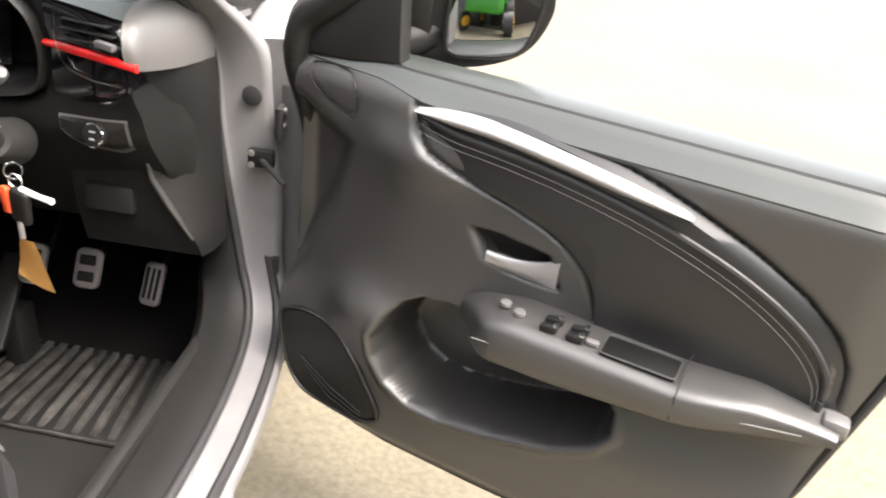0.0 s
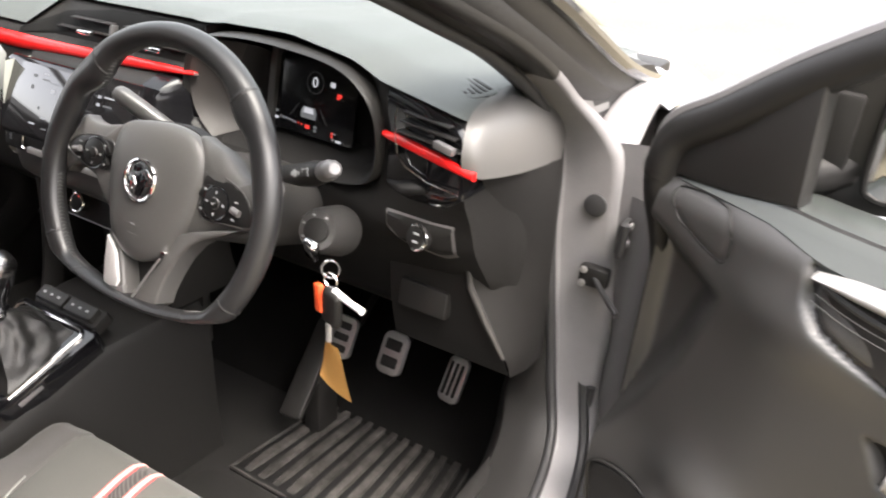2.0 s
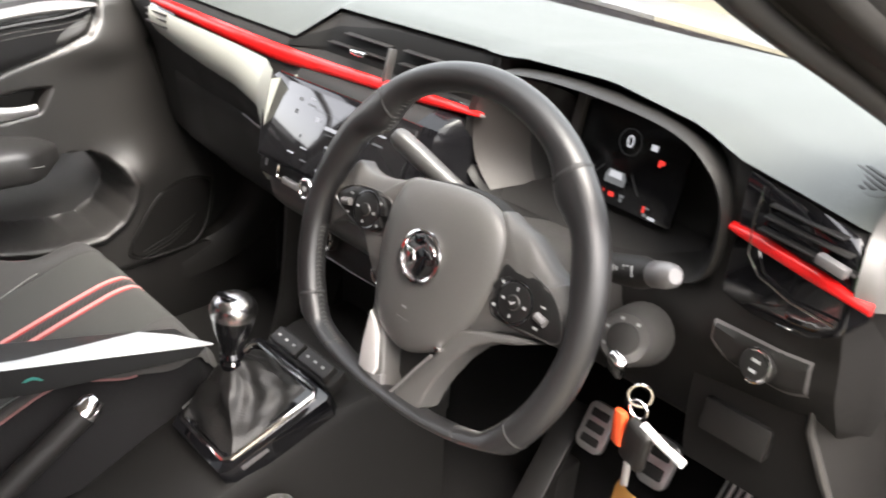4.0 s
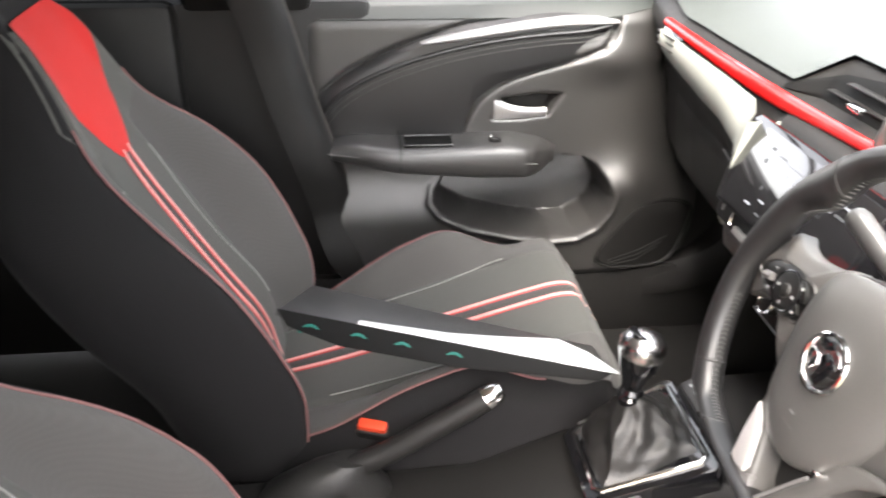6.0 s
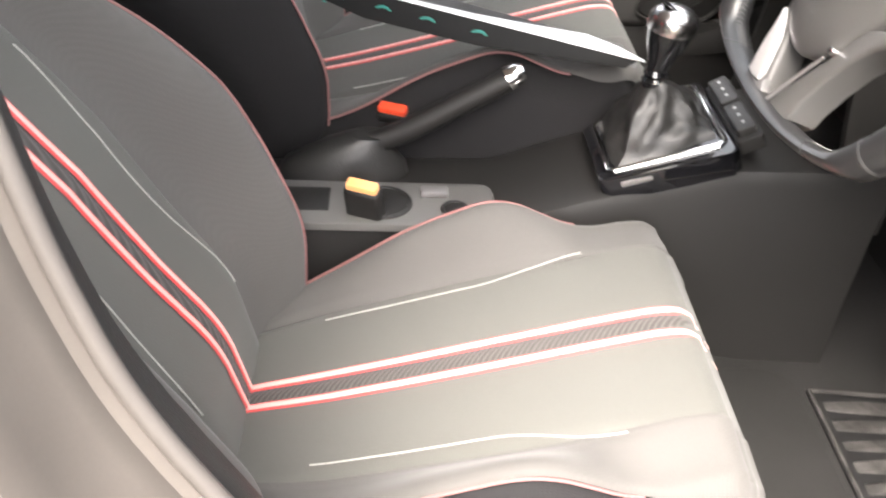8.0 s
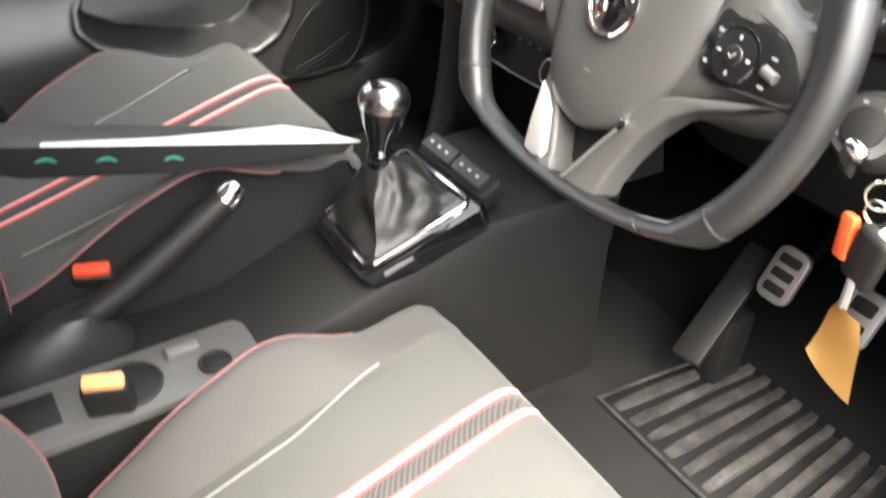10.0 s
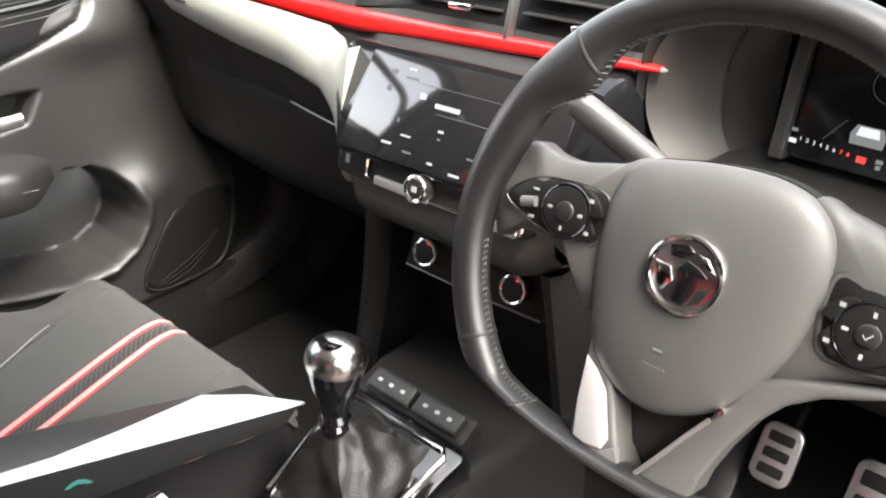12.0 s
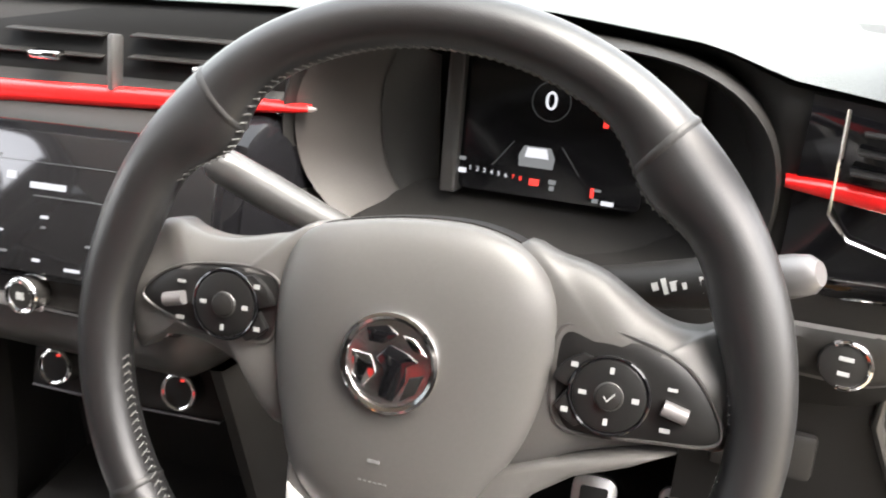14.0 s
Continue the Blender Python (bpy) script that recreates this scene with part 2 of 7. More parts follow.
def thing(name, m, label, category, group="", kind=""):
    e = new(name)
    e.empty_display_size = 0.05
    e.matrix_world = m
    e.matrix_basis = m
    bpy.context.view_layer.update()
    return tagged(e, label, category, group, kind)


def alone(name, bm, mat, label, category, kind="", sharp=38, group="", flat=False):
    return tagged(part(name, bm, mat, None, "", sharp=sharp, flat=flat), label, category, group, kind)


def loft(rings, closed=True, caps=True):
    bm = bmesh.new()
    vs = [[bm.verts.new(p) for p in ring] for ring in rings]
    n = len(rings[0])
    for a, b in zip(vs, vs[1:]):
        for i in range(n if closed else n - 1):
            j = (i + 1) % n
            bm.faces.new((a[i], a[j], b[j], b[i]))
    if caps and closed:
        bm.faces.new(vs[0][::-1])
        bm.faces.new(vs[-1])
        bmesh.ops.recalc_face_normals(bm, faces=bm.faces)
    return bm


def join(*bms):
    out = bms[0]
    for b in bms[1:]:
        me = bpy.data.meshes.new("tmp")
        b.to_mesh(me)
        b.free()
        out.from_mesh(me)
        bpy.data.meshes.remove(me)
    return out


def moved(bm, m):
    bmesh.ops.transform(bm, matrix=m, verts=bm.verts)
    return bm


def curve_pts(pts, n=24, closed=False):
    """A smooth line through points (Catmull-Rom)."""
    p = [Vector(q) for q in pts]
    out = []
    k = len(p)
    spans = k if closed else k - 1
    for i in range(spans):
        if closed:
            a, b, c, d = p[(i - 1) % k], p[i], p[(i + 1) % k], p[(i + 2) % k]
        else:
            a, b, c, d = p[max(i - 1, 0)], p[i], p[i + 1], p[min(i + 2, k - 1)]
        m = max(2, n // spans)
        for j in range(m):
            t = j / m
            out.append(0.5 * ((2 * b) + (c - a) * t + (2 * a - 5 * b + 4 * c - d) * t * t + (3 * b - a - 3 * c + d) * t ** 3))
    if not closed:
        out.append(p[-1])
    return out


def tube(pts, r, seg=10, closed=False, flat=1.0, up=(0, 0, 1)):
    """A round or oval bar along a line. r: a radius or one for each point; flat squeezes it along its own normal."""
    pts = [Vector(p) for p in pts]
    n = len(pts)
    rs = r if isinstance(r, (list, tuple)) else [r] * n
    rings = []
    for i, p in enumerate(pts):
        if closed:
            d = (pts[(i + 1) % n] - pts[i - 1]).normalized()
        else:
            d = (pts[min(i + 1, n - 1)] - pts[max(i - 1, 0)]).normalized()
        side = d.cross(Vector(up))
        if side.length < 1e-4:
            side = d.cross(Vector((1, 0, 0)))
        side.normalize()
        nor = side.cross(d)
        rings.append([p + rs[i] * (math.cos(a) * side + flat * math.sin(a) * nor) for a in (2 * math.pi * k / seg for k in range(seg))])
    if closed:
        rings.append(rings[0])
        bm = loft(rings, True, False)
        bmesh.ops.remove_doubles(bm, verts=bm.verts, dist=1e-6)
        bmesh.ops.recalc_face_normals(bm, faces=bm.faces)
        return bm
    return loft(rings)


def rbox(sx, sy, sz, r=0.004, seg=2):
    bm = bmesh.new()
    bmesh.ops.create_cube(bm, size=1.0)
    bmesh.ops.scale(bm, vec=(sx, sy, sz), verts=bm.verts)
    r = min(r, 0.49 * min(sx, sy, sz))
    bmesh.ops.bevel(bm, geom=list(bm.edges), offset=r, segments=seg, affect="EDGES", profile=0.5)
    return bm


def prism(outline, m, h, r=0.003, seg=2):
    """An outline in x and y of the pose m, raised by h along its z, with rounded rims."""
    bm = bmesh.new()
    low = [bm.verts.new((x, y, 0)) for x, y in outline]
    f = bm.faces.new(low)
    ext = bmesh.ops.extrude_face_region(bm, geom=[f])
    top = [v for v in ext["geom"] if isinstance(v, bmesh.types.BMVert)]
    bmesh.ops.translate(bm, vec=(0, 0, h), verts=top)
    bmesh.ops.recalc_face_normals(bm, faces=bm.faces)
    if r:
        tops = set(top)
        rim = [e for e in bm.edges if e.verts[0] in tops and e.verts[1] in tops]
        bmesh.ops.bevel(bm, geom=rim, offset=r, segments=seg, affect="EDGES", profile=0.5, clamp_overlap=True)
    return moved(bm, m)


def disc(r, h, bevel=0.001, seg=28):
    bm = prism([(r * math.cos(2 * math.pi * k / seg), r * math.sin(2 * math.pi * k / seg)) for k in range(seg)], Matrix(), h, bevel)
    return bm


def ring(R, r, seg=40, tubes=8):
    return tube([(R * math.cos(2 * math.pi * k / seg), R * math.sin(2 * math.pi * k / seg), 0) for k in range(seg)], r, tubes, closed=True)


def rounded(w, h, r, seg=5):
    """The outline of a rounded oblong round the origin."""
    out = []
    for cx, cy, a0 in ((w / 2 - r, h / 2 - r, 0), (-w / 2 + r, h / 2 - r, 90), (-w / 2 + r, -h / 2 + r, 180), (w / 2 - r, -h / 2 + r, 270)):
        out += [(cx + r * math.cos(radians(a0 + 90 * k / seg)), cy + r * math.sin(radians(a0 + 90 * k / seg))) for k in range(seg + 1)]
    return out


def lerp(xs, ys, x):
    return float(np.interp(x, xs, ys))


def step(x, a, b):
    t = np.clip((x - a) / (b - a), 0, 1)
    return t * t * (3 - 2 * t)


def inside(P, Q, poly):
    """Signed distance to a polygon, negative inside (arrays P, Q)."""
    d = np.full(P.shape, 1e9)
    odd = np.zeros(P.shape, bool)
    k = len(poly)
    for i in range(k):
        (ax, ay), (bx, by) = poly[i], poly[(i + 1) % k]
        ex, ey = bx - ax, by - ay
        wx, wy = P - ax, Q - ay
        t = np.clip((wx * ex + wy * ey) / (ex * ex + ey * ey + 1e-12), 0, 1)
        d = np.minimum(d, np.hypot(wx - ex * t, wy - ey * t))
        cross = ((ay > Q) != (by > Q)) & (P < (bx - ax) * (Q - ay) / (by - ay + 1e-12) + ax)
        odd ^= cross
    return np.where(odd, -d, d)


def sheet(X, Y, Z):
    """A grid of points as one smooth sheet."""
    bm = bmesh.new()
    h, w = X.shape
    vs = [[bm.verts.new((X[i, j], Y[i, j], Z[i, j])) for j in range(w)] for i in range(h)]
    for i in range(h - 1):
        for j in range(w - 1):
            bm.faces.new((vs[i][j], vs[i][j + 1], vs[i + 1][j + 1], vs[i + 1][j]))
    return bm


def frame_pose(origin, x_axis, y_axis):
    x = Vector(x_axis).normalized()
    y = Vector(y_axis)
    y = (y - x * y.dot(x)).normalized()
    z = x.cross(y)
    return Matrix.Translation(origin) @ Matrix((x, y, z)).transposed().to_4x4()


def words(text, size, m, mat, parent, name="lettering", depth=0.0004):
    """Raised lettering from the built-in font, its middle at the pose m."""
    c = bpy.data.curves.new(name, "FONT")
    c.body, c.size, c.extrude, c.align_x, c.align_y = text, size, depth, "CENTER", "CENTER"
    tmp = bpy.data.objects.new("tmp", c)
    me = bpy.data.meshes.new_from_object(tmp)
    bm = bmesh.new()
    bm.from_mesh(me)
    bpy.data.objects.remove(tmp)
    bpy.data.curves.remove(c)
    bpy.data.meshes.remove(me)
    return part(name, moved(bm, m), mat, parent, flat=True)


def bar(w, h, m, mat, parent, name="mark", d=0.0006):
    bm = bmesh.new()
    bmesh.ops.create_cube(bm, size=1.0)
    bmesh.ops.scale(bm, vec=(w, h, d), verts=bm.verts)
    return part(name, moved(bm, m), mat, parent, flat=True)

# ---- ground and car shell ----
def ground_sheet():
    xs = np.concatenate([[-3000, -300, -40], np.linspace(-9, 9, 61), [40, 300, 3000]])
    X, Y = np.meshgrid(xs, xs)
    Z = np.zeros_like(X)
    for i in range(X.shape[0]):
        for j in range(X.shape[1]):
            if abs(X[i, j]) < 10 and abs(Y[i, j]) < 10:
                Z[i, j] = 0.03 * noise.noise((X[i, j] * 0.8, Y[i, j] * 0.8, 0)) + 0.012 * noise.noise((X[i, j] * 5, Y[i, j] * 5, 3))
    return sheet(X, Y, Z)


alone("ground", ground_sheet(), GROUND, "pale dry gravelly earth under and round the car", "ground", "structure")

# The edge of the driver's door opening, from the windscreen pillar down, along the sill and up the middle pillar.
OPENING = [(0.66, -0.06, 1.22), (0.705, 0.1, 1.145), (0.728, 0.26, 1.075), (0.742, 0.4, 0.99), (0.755, 0.465, 0.9), (0.77, 0.478, 0.72),
           (0.812, 0.465, 0.5), (0.846, 0.42, 0.405), (0.868, 0.31, 0.362), (0.884, 0.1, 0.352), (0.882, -0.141, 0.352), (0.868, -0.274, 0.375), (0.838, -0.350, 0.45), (0.785, -0.441, 0.6),
           (0.744, -0.520, 0.72), (0.72, -0.552, 0.8), (0.696, -0.572, 0.88), (0.672, -0.588, 0.96), (0.648, -0.600, 1.04), (0.624, -0.613, 1.12), (0.6, -0.642, 1.21), (0.585, -0.5, 1.335), (0.59, -0.25, 1.345)]
FAR_OPENING = OPENING[:13] + [(0.76, -0.393, 0.63), (0.752, -0.44, 0.78), (0.745, -0.475, 0.92), (0.70, -0.52, 1.10), (0.63, -0.52, 1.28), (0.59, -0.40, 1.345), (0.59, -0.25, 1.345)]


def flipped(p):
    return (2 * CX - p[0], p[1], p[2])


def opening_bands(side):
    loop = curve_pts(OPENING if side > 0 else [flipped(p) for p in FAR_OPENING], 150, closed=True)
    centre = Vector((0, 0.0, 0.8))
    out = []
    n = len(loop)
    for i, p in enumerate(loop):
        d = loop[(i + 2) % n] - loop[i - 2]
        nor = Vector((0, d.z, -d.y)).normalized()
        if nor.dot(Vector((0, p.y, p.z)) - centre) < 0:
            nor = -nor
        out.append((p, nor))
    return out


def band(spec, offsets, side):
    rings = [[p + Vector((side * dx, 0, 0)) + nor * dn for dx, dn in offsets] for p, nor in spec]
    rings.append(rings[0])
    bm = loft(rings, closed=False)
    bmesh.ops.remove_doubles(bm, verts=bm.verts, dist=1e-5)
    return bm


for _side, _n in ((1, "driver"), (-1, "passenger")):
    _spec = opening_bands(_side)
    _frame = thing("body_side", pose(CX + _side * 0.77, 0.0, 0.35), "grey painted door opening of the car body, dusty, with a black rubber seal", "car body", kind="structure")
    _low = [i for i, (p, nor) in enumerate(_spec) if p.z < 1.04 or (p.y < -0.3 and p.z < 1.21)]
    _high = list(range(_low[-1], len(_spec))) + list(range(0, _low[0] + 1))
    _wide = [(0.004, 0.004), (0.012, 0.016), (0.03, 0.020), (0.098, 0.016), (0.108, 0.021), (0.114, 0.032), (0.114, 0.05)]
    _slim = [(0.004, 0.004), (0.010, 0.010), (0.03, 0.012), (0.045, 0.012), (0.055, 0.020), (0.060, 0.035), (0.050, 0.05)]
    _rows = []
    for p, nor in (_spec[i] for i in _low):
        _k = 0.86 - 0.42 * float(step(np.array(p.z), 0.88, 1.0)) if p.y > 0 else 1.0
        _k *= 1 - 0.22 * float(step(np.array(p.z), 0.62, 0.48))
        _rows.append([p + Vector((_side * dx * _k, 0, 0)) + nor * dn * _k for dx, dn in _wide])
    part("jamb", loft(_rows, closed=False), PAINT_DUSTY_SHADED, _frame, "dusty grey painted metal, toned darker for the shaded opening", world_space=True)
    # The upper frame is coloured much darker than the jamb it continues.
    _rows = []
    for p, nor in (_spec[i] for i in _high):
        _k = 1.0 - 0.56 * float(step(np.array(p.y), -0.55, -0.40))
        _rows.append([p + Vector((_side * dx * _k, 0, 0)) + nor * dn * _k for dx, dn in _wide])
    part("roof_frame", loft(_rows, closed=False), PLASTIC_MATT, _frame, "upper door frame, darker than the jamb", world_space=True)
    _rear = [i for i in _low if _spec[i][0].y < -0.24 and _spec[i][0].z < 1.20]
    _flange = ((-0.004, -0.001), (0.004, 0.0012), (0.010, 0.0075), (0.018, 0.0070), (0.028, 0.0085), (0.045, 0.0125), (0.070, 0.0120), (0.086, 0.0125), (0.095, 0.0150), (0.099, 0.024))
    part("seal_flange", loft([[_spec[i][0] + Vector((_side * dx * min(1.0, (k + 1) / 12), 0, 0)) + _spec[i][1] * dn for dx, dn in _flange] for k, i in enumerate(_rear)], closed=False), DUSTY_FLANGE, _frame, "wide dusty beige flange beside the seal", world_space=True)
    _first, _last = _rear[0], _rear[-1]
    _bead = [p - nor * 0.002 for p, nor in _spec]
    part("door_seal", tube(_bead[_last:] + _bead[:_first + 1], 0.0085, 10), RUBBER, _frame, "black rubber seal", world_space=True)
    part("pillar_seal", tube(_bead[_first:_last + 1], [0.0085 - 0.0022 * min(1.0, k / 8) for k in range(_last + 1 - _first)], 12), DUSTY_SEAL, _frame, "seal paled by dust on the middle pillar", world_space=True)
    _sill = [i for i in _low if _spec[i][0].z < 0.80 and _spec[i][0].y > -0.2]
    part("outer_seal", loft([[_spec[i][0] + Vector((_side * dx, 0, 0)) + _spec[i][1] * dn for dx, dn in ((0.046, 0.020), (0.048, 0.007), (0.054, 0.002), (0.062, 0.003), (0.066, 0.010), (0.066, 0.020))] for i in _sill if _spec[i][0].z < 0.52], closed=False), RUBBER, _frame, "black second seal along the sill", world_space=True)
    _rows = []
    for p, nor in _spec + _spec[:1]:
        if p.y < -0.3 and _side > 0:
            _o = [(-0.003, 0.003), (-0.010, 0.001), (-0.022, 0.002), (-0.042, 0.008), (-0.066, 0.028), (-0.085, 0.14)]
        else:
            _f = float(step(np.array(p.z), 0.56, 0.42))
            _o = [(-0.003, 0.0), (-0.012 - 0.010 * _f, -0.006), (-0.026 - 0.028 * _f, -0.003), (-0.040 - 0.055 * _f, 0.012 - 0.004 * _f), (-0.050 - 0.065 * _f, 0.035), (-0.050 - 0.065 * _f, 0.08)]
        _rows.append([p + Vector((_side * dx, 0, 0)) + nor * dn for dx, dn in _o])
    part("pillar_trim", loft(_rows, closed=False), TRIM_DULL, _frame, "dark grey plastic trim", world_space=True)

# Rubber plug and check strap on the driver's hinge pillar.
alone("rubber_plug", moved(disc(0.019, 0.004, 0.0015), frame_pose((0.826, 0.489, 0.819), (1, 0, 0), (0, 0, 1))), RUBBER, "round black rubber plug in the hinge pillar", "plug")
_ck = thing("check_strap", pose(0.850, 0.46, 0.705), "black door check strap between pillar and open door", "door check")
part("bracket", moved(rbox(0.050, 0.022, 0.036, 0.006), pose(0.0, 0.015, 0.0)), PLASTIC_MATT, _ck)
part("strap", tube([(0.0, 0.01, 0.0), (0.03, -0.02, -0.008), (0.065, -0.055, -0.016)], 0.005, 8), RUBBER, _ck)
for _dz in (0.012, -0.012):
    part("bolt", moved(disc(0.006, 0.004, 0.001), frame_pose((-0.016, 0.004, _dz), (1, 0, 0), (0, 0, 1))), SATIN, _ck)

# Floor, tunnel sides, bulkhead, roof and the rear of the cabin, coloured dark as if unlit.
_f = rbox(1.50, 2.60, 0.05, 0.01)
alone("floor", moved(_f, pose(CX, -0.42, 0.165)), CARPET, "dark carpeted car floor", "floor", "structure")
_w = rbox(1.50, 0.04, 0.68, 0.01)
alone("wall_front", moved(_w, pose(CX, 0.92, 0.51)), CARPET, "dark bulkhead under the dashboard", "bulkhead", "structure")
_w = sheet(*np.array([[[x, y, z] for x in (CX - 0.76, CX + 0.76)] for y, z in ((0.50, 0.19), (0.72, 0.36), (0.90, 0.62))]).transpose(2, 0, 1))
bmesh.ops.solidify(_w, geom=list(_w.faces), thickness=0.02)
alone("toe_board", _w, CARPET, "sloping dark carpeted toe board behind the pedals", "floor", "structure")
_r = rbox(1.24, 1.75, 0.04, 0.015)
alone("ceiling", moved(_r, pose(CX, -0.95, 1.40)), HEADLINER, "grey cloth headlining of the car roof", "ceiling", "structure")
_w = rbox(1.45, 0.06, 1.2, 0.02)
alone("wall_rear", moved(_w, pose(CX, -1.85, 0.78)), CLOTH_SIDE, "rear of the cabin behind the seats, coloured near black as if unlit", "car body", "structure")
for _s in (-1, 1):
    _w = rbox(0.06, 1.20, 0.75, 0.02)
    alone("wall_rear_side", moved(_w, pose(CX + _s * 0.73, -1.28, 0.58)), PLASTIC_MATT, "rear side trim of the cabin, coloured near black as if unlit", "car body", "structure")
    _w = rbox(0.05, 0.30, 0.5, 0.02)
    alone("quarter_pillar", moved(_w, pose(CX + _s * 0.68, -1.68, 1.16)), HEADLINER, "grey rear roof pillar", "car body", "structure")
    _w = sheet(*np.array([[[CX + _s * (0.72 if z < 1 else 0.60), y, z] for y in (-1.55, -0.70 if _s > 0 else -0.56)] for z in (0.95, 1.38)]).transpose(2, 0, 1))
    _w = alone("rear_side_window", _w, GLASS_DARK, "rear side window glass with an added dark tint", "window", "structure")

for _s in (-1, 1):
    _w = rbox(0.03, 0.40, 0.60, 0.01)
    alone("footwell_side", moved(_w, pose(CX + _s * 0.725, 0.74, 0.47)), CARPET, "dark carpeted side of the footwell", "car body", "structure")
    _w = rbox(0.03, 1.2, 0.20, 0.01)
    alone("sill_inner", moved(_w, pose(CX + _s * 0.735, 0.05, 0.26)), PLASTIC, "dark inner sill cover", "car body", "structure")

# Outer skin of the rear door on the driver's side and its mate.
for _s in (-1, 1):
    _S, _T = np.meshgrid(np.linspace(0, 1, 12), np.linspace(0, 1, 16))
    _rd = sheet(CX + _s * (0.745 + 0.10 * np.sin(np.pi * (0.12 + 0.62 * (1 - _T))) - 0.05 * _T ** 3), -0.60 - 0.95 * _S + 0.14 * (1 - _T) ** 2, 0.33 + 0.64 * _T)
    bmesh.ops.solidify(_rd, geom=list(_rd.faces), thickness=_s * 0.012)
    alone("rear_panel", _rd, PAINT, "pale grey metallic rear body side", "car body", "structure", group="rear body sides")

# Dark trims that close the passenger's side behind the door and under the dashboard end.
alone("wall_side_front", moved(rbox(0.04, 0.62, 0.78, 0.01), pose(CX - 0.775, 0.58, 0.55)), PLASTIC, "dark trim at the end of the dashboard", "car body", "structure")
alone("wall_side_middle", moved(rbox(0.05, 0.56, 0.78, 0.02), pose(CX - 0.765, -0.60, 0.565)), PLASTIC_MATT, "dark middle pillar trim behind the passenger door", "car body", "structure")
# Pillar top, mostly out of view, widened to keep sky off the screen.
alone("middle_pillar", moved(rbox(0.05, 0.24, 0.46, 0.02), pose(CX - 0.69, -0.55, 1.16, 0, 14)), PLASTIC_MATT, "dark upper middle pillar between the side windows, widened to darken the screen's reflection", "car body", "structure")

# Rear bench, its cloth near black for the darkness behind the front seats.
_b = thing("rear_bench", pose(CX, -1.35, 0.2), "dark cloth rear bench seat, taken near black as if unlit", "bench seat")
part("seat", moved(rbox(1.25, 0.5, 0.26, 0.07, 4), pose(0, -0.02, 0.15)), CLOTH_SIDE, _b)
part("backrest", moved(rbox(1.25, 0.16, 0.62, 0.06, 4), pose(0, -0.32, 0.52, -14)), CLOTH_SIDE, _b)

# Windscreen, bonnet, front wings.
_g = sheet(*np.array([[[CX + s * w, y + 0.10 * (1 - s * s), z] for s in np.linspace(-1, 1, 9)] for w, y, z in ((0.70, 0.98, 0.93), (0.66, 0.48, 1.15), (0.58, -0.04, 1.36))]).transpose(2, 0, 1))
_g = alone("windscreen", _g, GLASS, "clear raked windscreen glass", "windscreen", "structure")
_g.visible_shadow = False


def bonnet_sheet():
    ss, ts = np.linspace(-1, 1, 25), np.linspace(0, 1, 18)
    S, T = np.meshgrid(ss, ts)
    W = 0.80 - 0.12 * T ** 2
    X = CX + S * W
    Y = 1.02 - 0.22 * np.abs(S) ** 3 + T * 0.95
    Z = 0.955 - 0.05 * np.abs(S) ** 4 - 0.17 * T ** 1.6 + 0.012 * np.exp(-((np.abs(S) - 0.72) / 0.06) ** 2)
    bm = sheet(X, Y, Z)
    bmesh.ops.solidify(bm, geom=list(bm.faces), thickness=0.02)
    return bm


alone("bonnet", bonnet_sheet(), PAINT, "pale grey metallic car bonnet", "bonnet", "structure")
for _s in (-1, 1):
    ss, ts = np.concatenate([np.linspace(0, 0.3, 12), np.linspace(0.34, 1, 14)]), np.linspace(0, 1, 24)
    S, T = np.meshgrid(ss, ts)
    _q = np.clip(S / 0.3, 0, 1)
    _rear = 0.81 - 0.29 * np.sin(_q * np.pi / 2)
    X = CX + _s * (0.803 - 0.12 * T ** 2 + 0.058 * np.sin(_q * np.pi / 2) + 0.01 * np.sin(np.clip((S - 0.3) / 0.7, 0, 1) * np.pi))
    Y = _rear + T * (1.95 - _rear)
    Z = 0.902 - 0.17 * T ** 1.6 - 0.05 * (1 - np.cos(_q * np.pi / 2)) - 0.52 * np.clip((S - 0.3) / 0.7, 0, 1)
    _fw = sheet(X, Y, Z)
    bmesh.ops.solidify(_fw, geom=list(_fw.faces), thickness=_s * 0.008)
    alone("front_wing", _fw, PAINT, "pale grey metallic front wing", "car body", "structure", group="front wings")
    _pl = [(CX + _s * (0.70), 0.96, 0.90), (CX + _s * 0.715, 0.66, 0.985), (CX + _s * 0.705, 0.36, 1.115), (CX + _s * 0.675, 0.10, 1.235), (CX + _s * 0.60, -0.12, 1.36)]
    _pt = thing("windscreen_pillar", pose(CX + _s * 0.70, 0.6, 0.95), "dark windscreen pillar with a glossy outer strip", "car body", kind="structure")
    part("pillar_body", tube(curve_pts(_pl, 24), 0.032, 12, flat=1.3), PLASTIC_MATT, _pt, world_space=True)
    part("outer_strip", tube(curve_pts([Vector(p) + Vector((_s * 0.032, 0.012, 0.012)) for p in _pl], 24), 0.014, 8), GLOSS_BLACK, _pt, "glossy black outer strip", world_space=True)
    part("pillar_lining", tube(curve_pts([Vector(p) + Vector((-_s * 0.020, -0.060, -0.012)) for p in _pl], 24), 0.042, 14), PLASTIC_LOW, _pt, "dark grey pillar lining", world_space=True)
_wip = thing("scuttle_panel", pose(CX, 1.0, 0.9), "black plastic scuttle below the windscreen", "car body", kind="structure")
part("panel", moved(rbox(1.42, 0.16, 0.03, 0.01), pose(0, 0.04, 0.01)), PLASTIC_MATT, _wip)
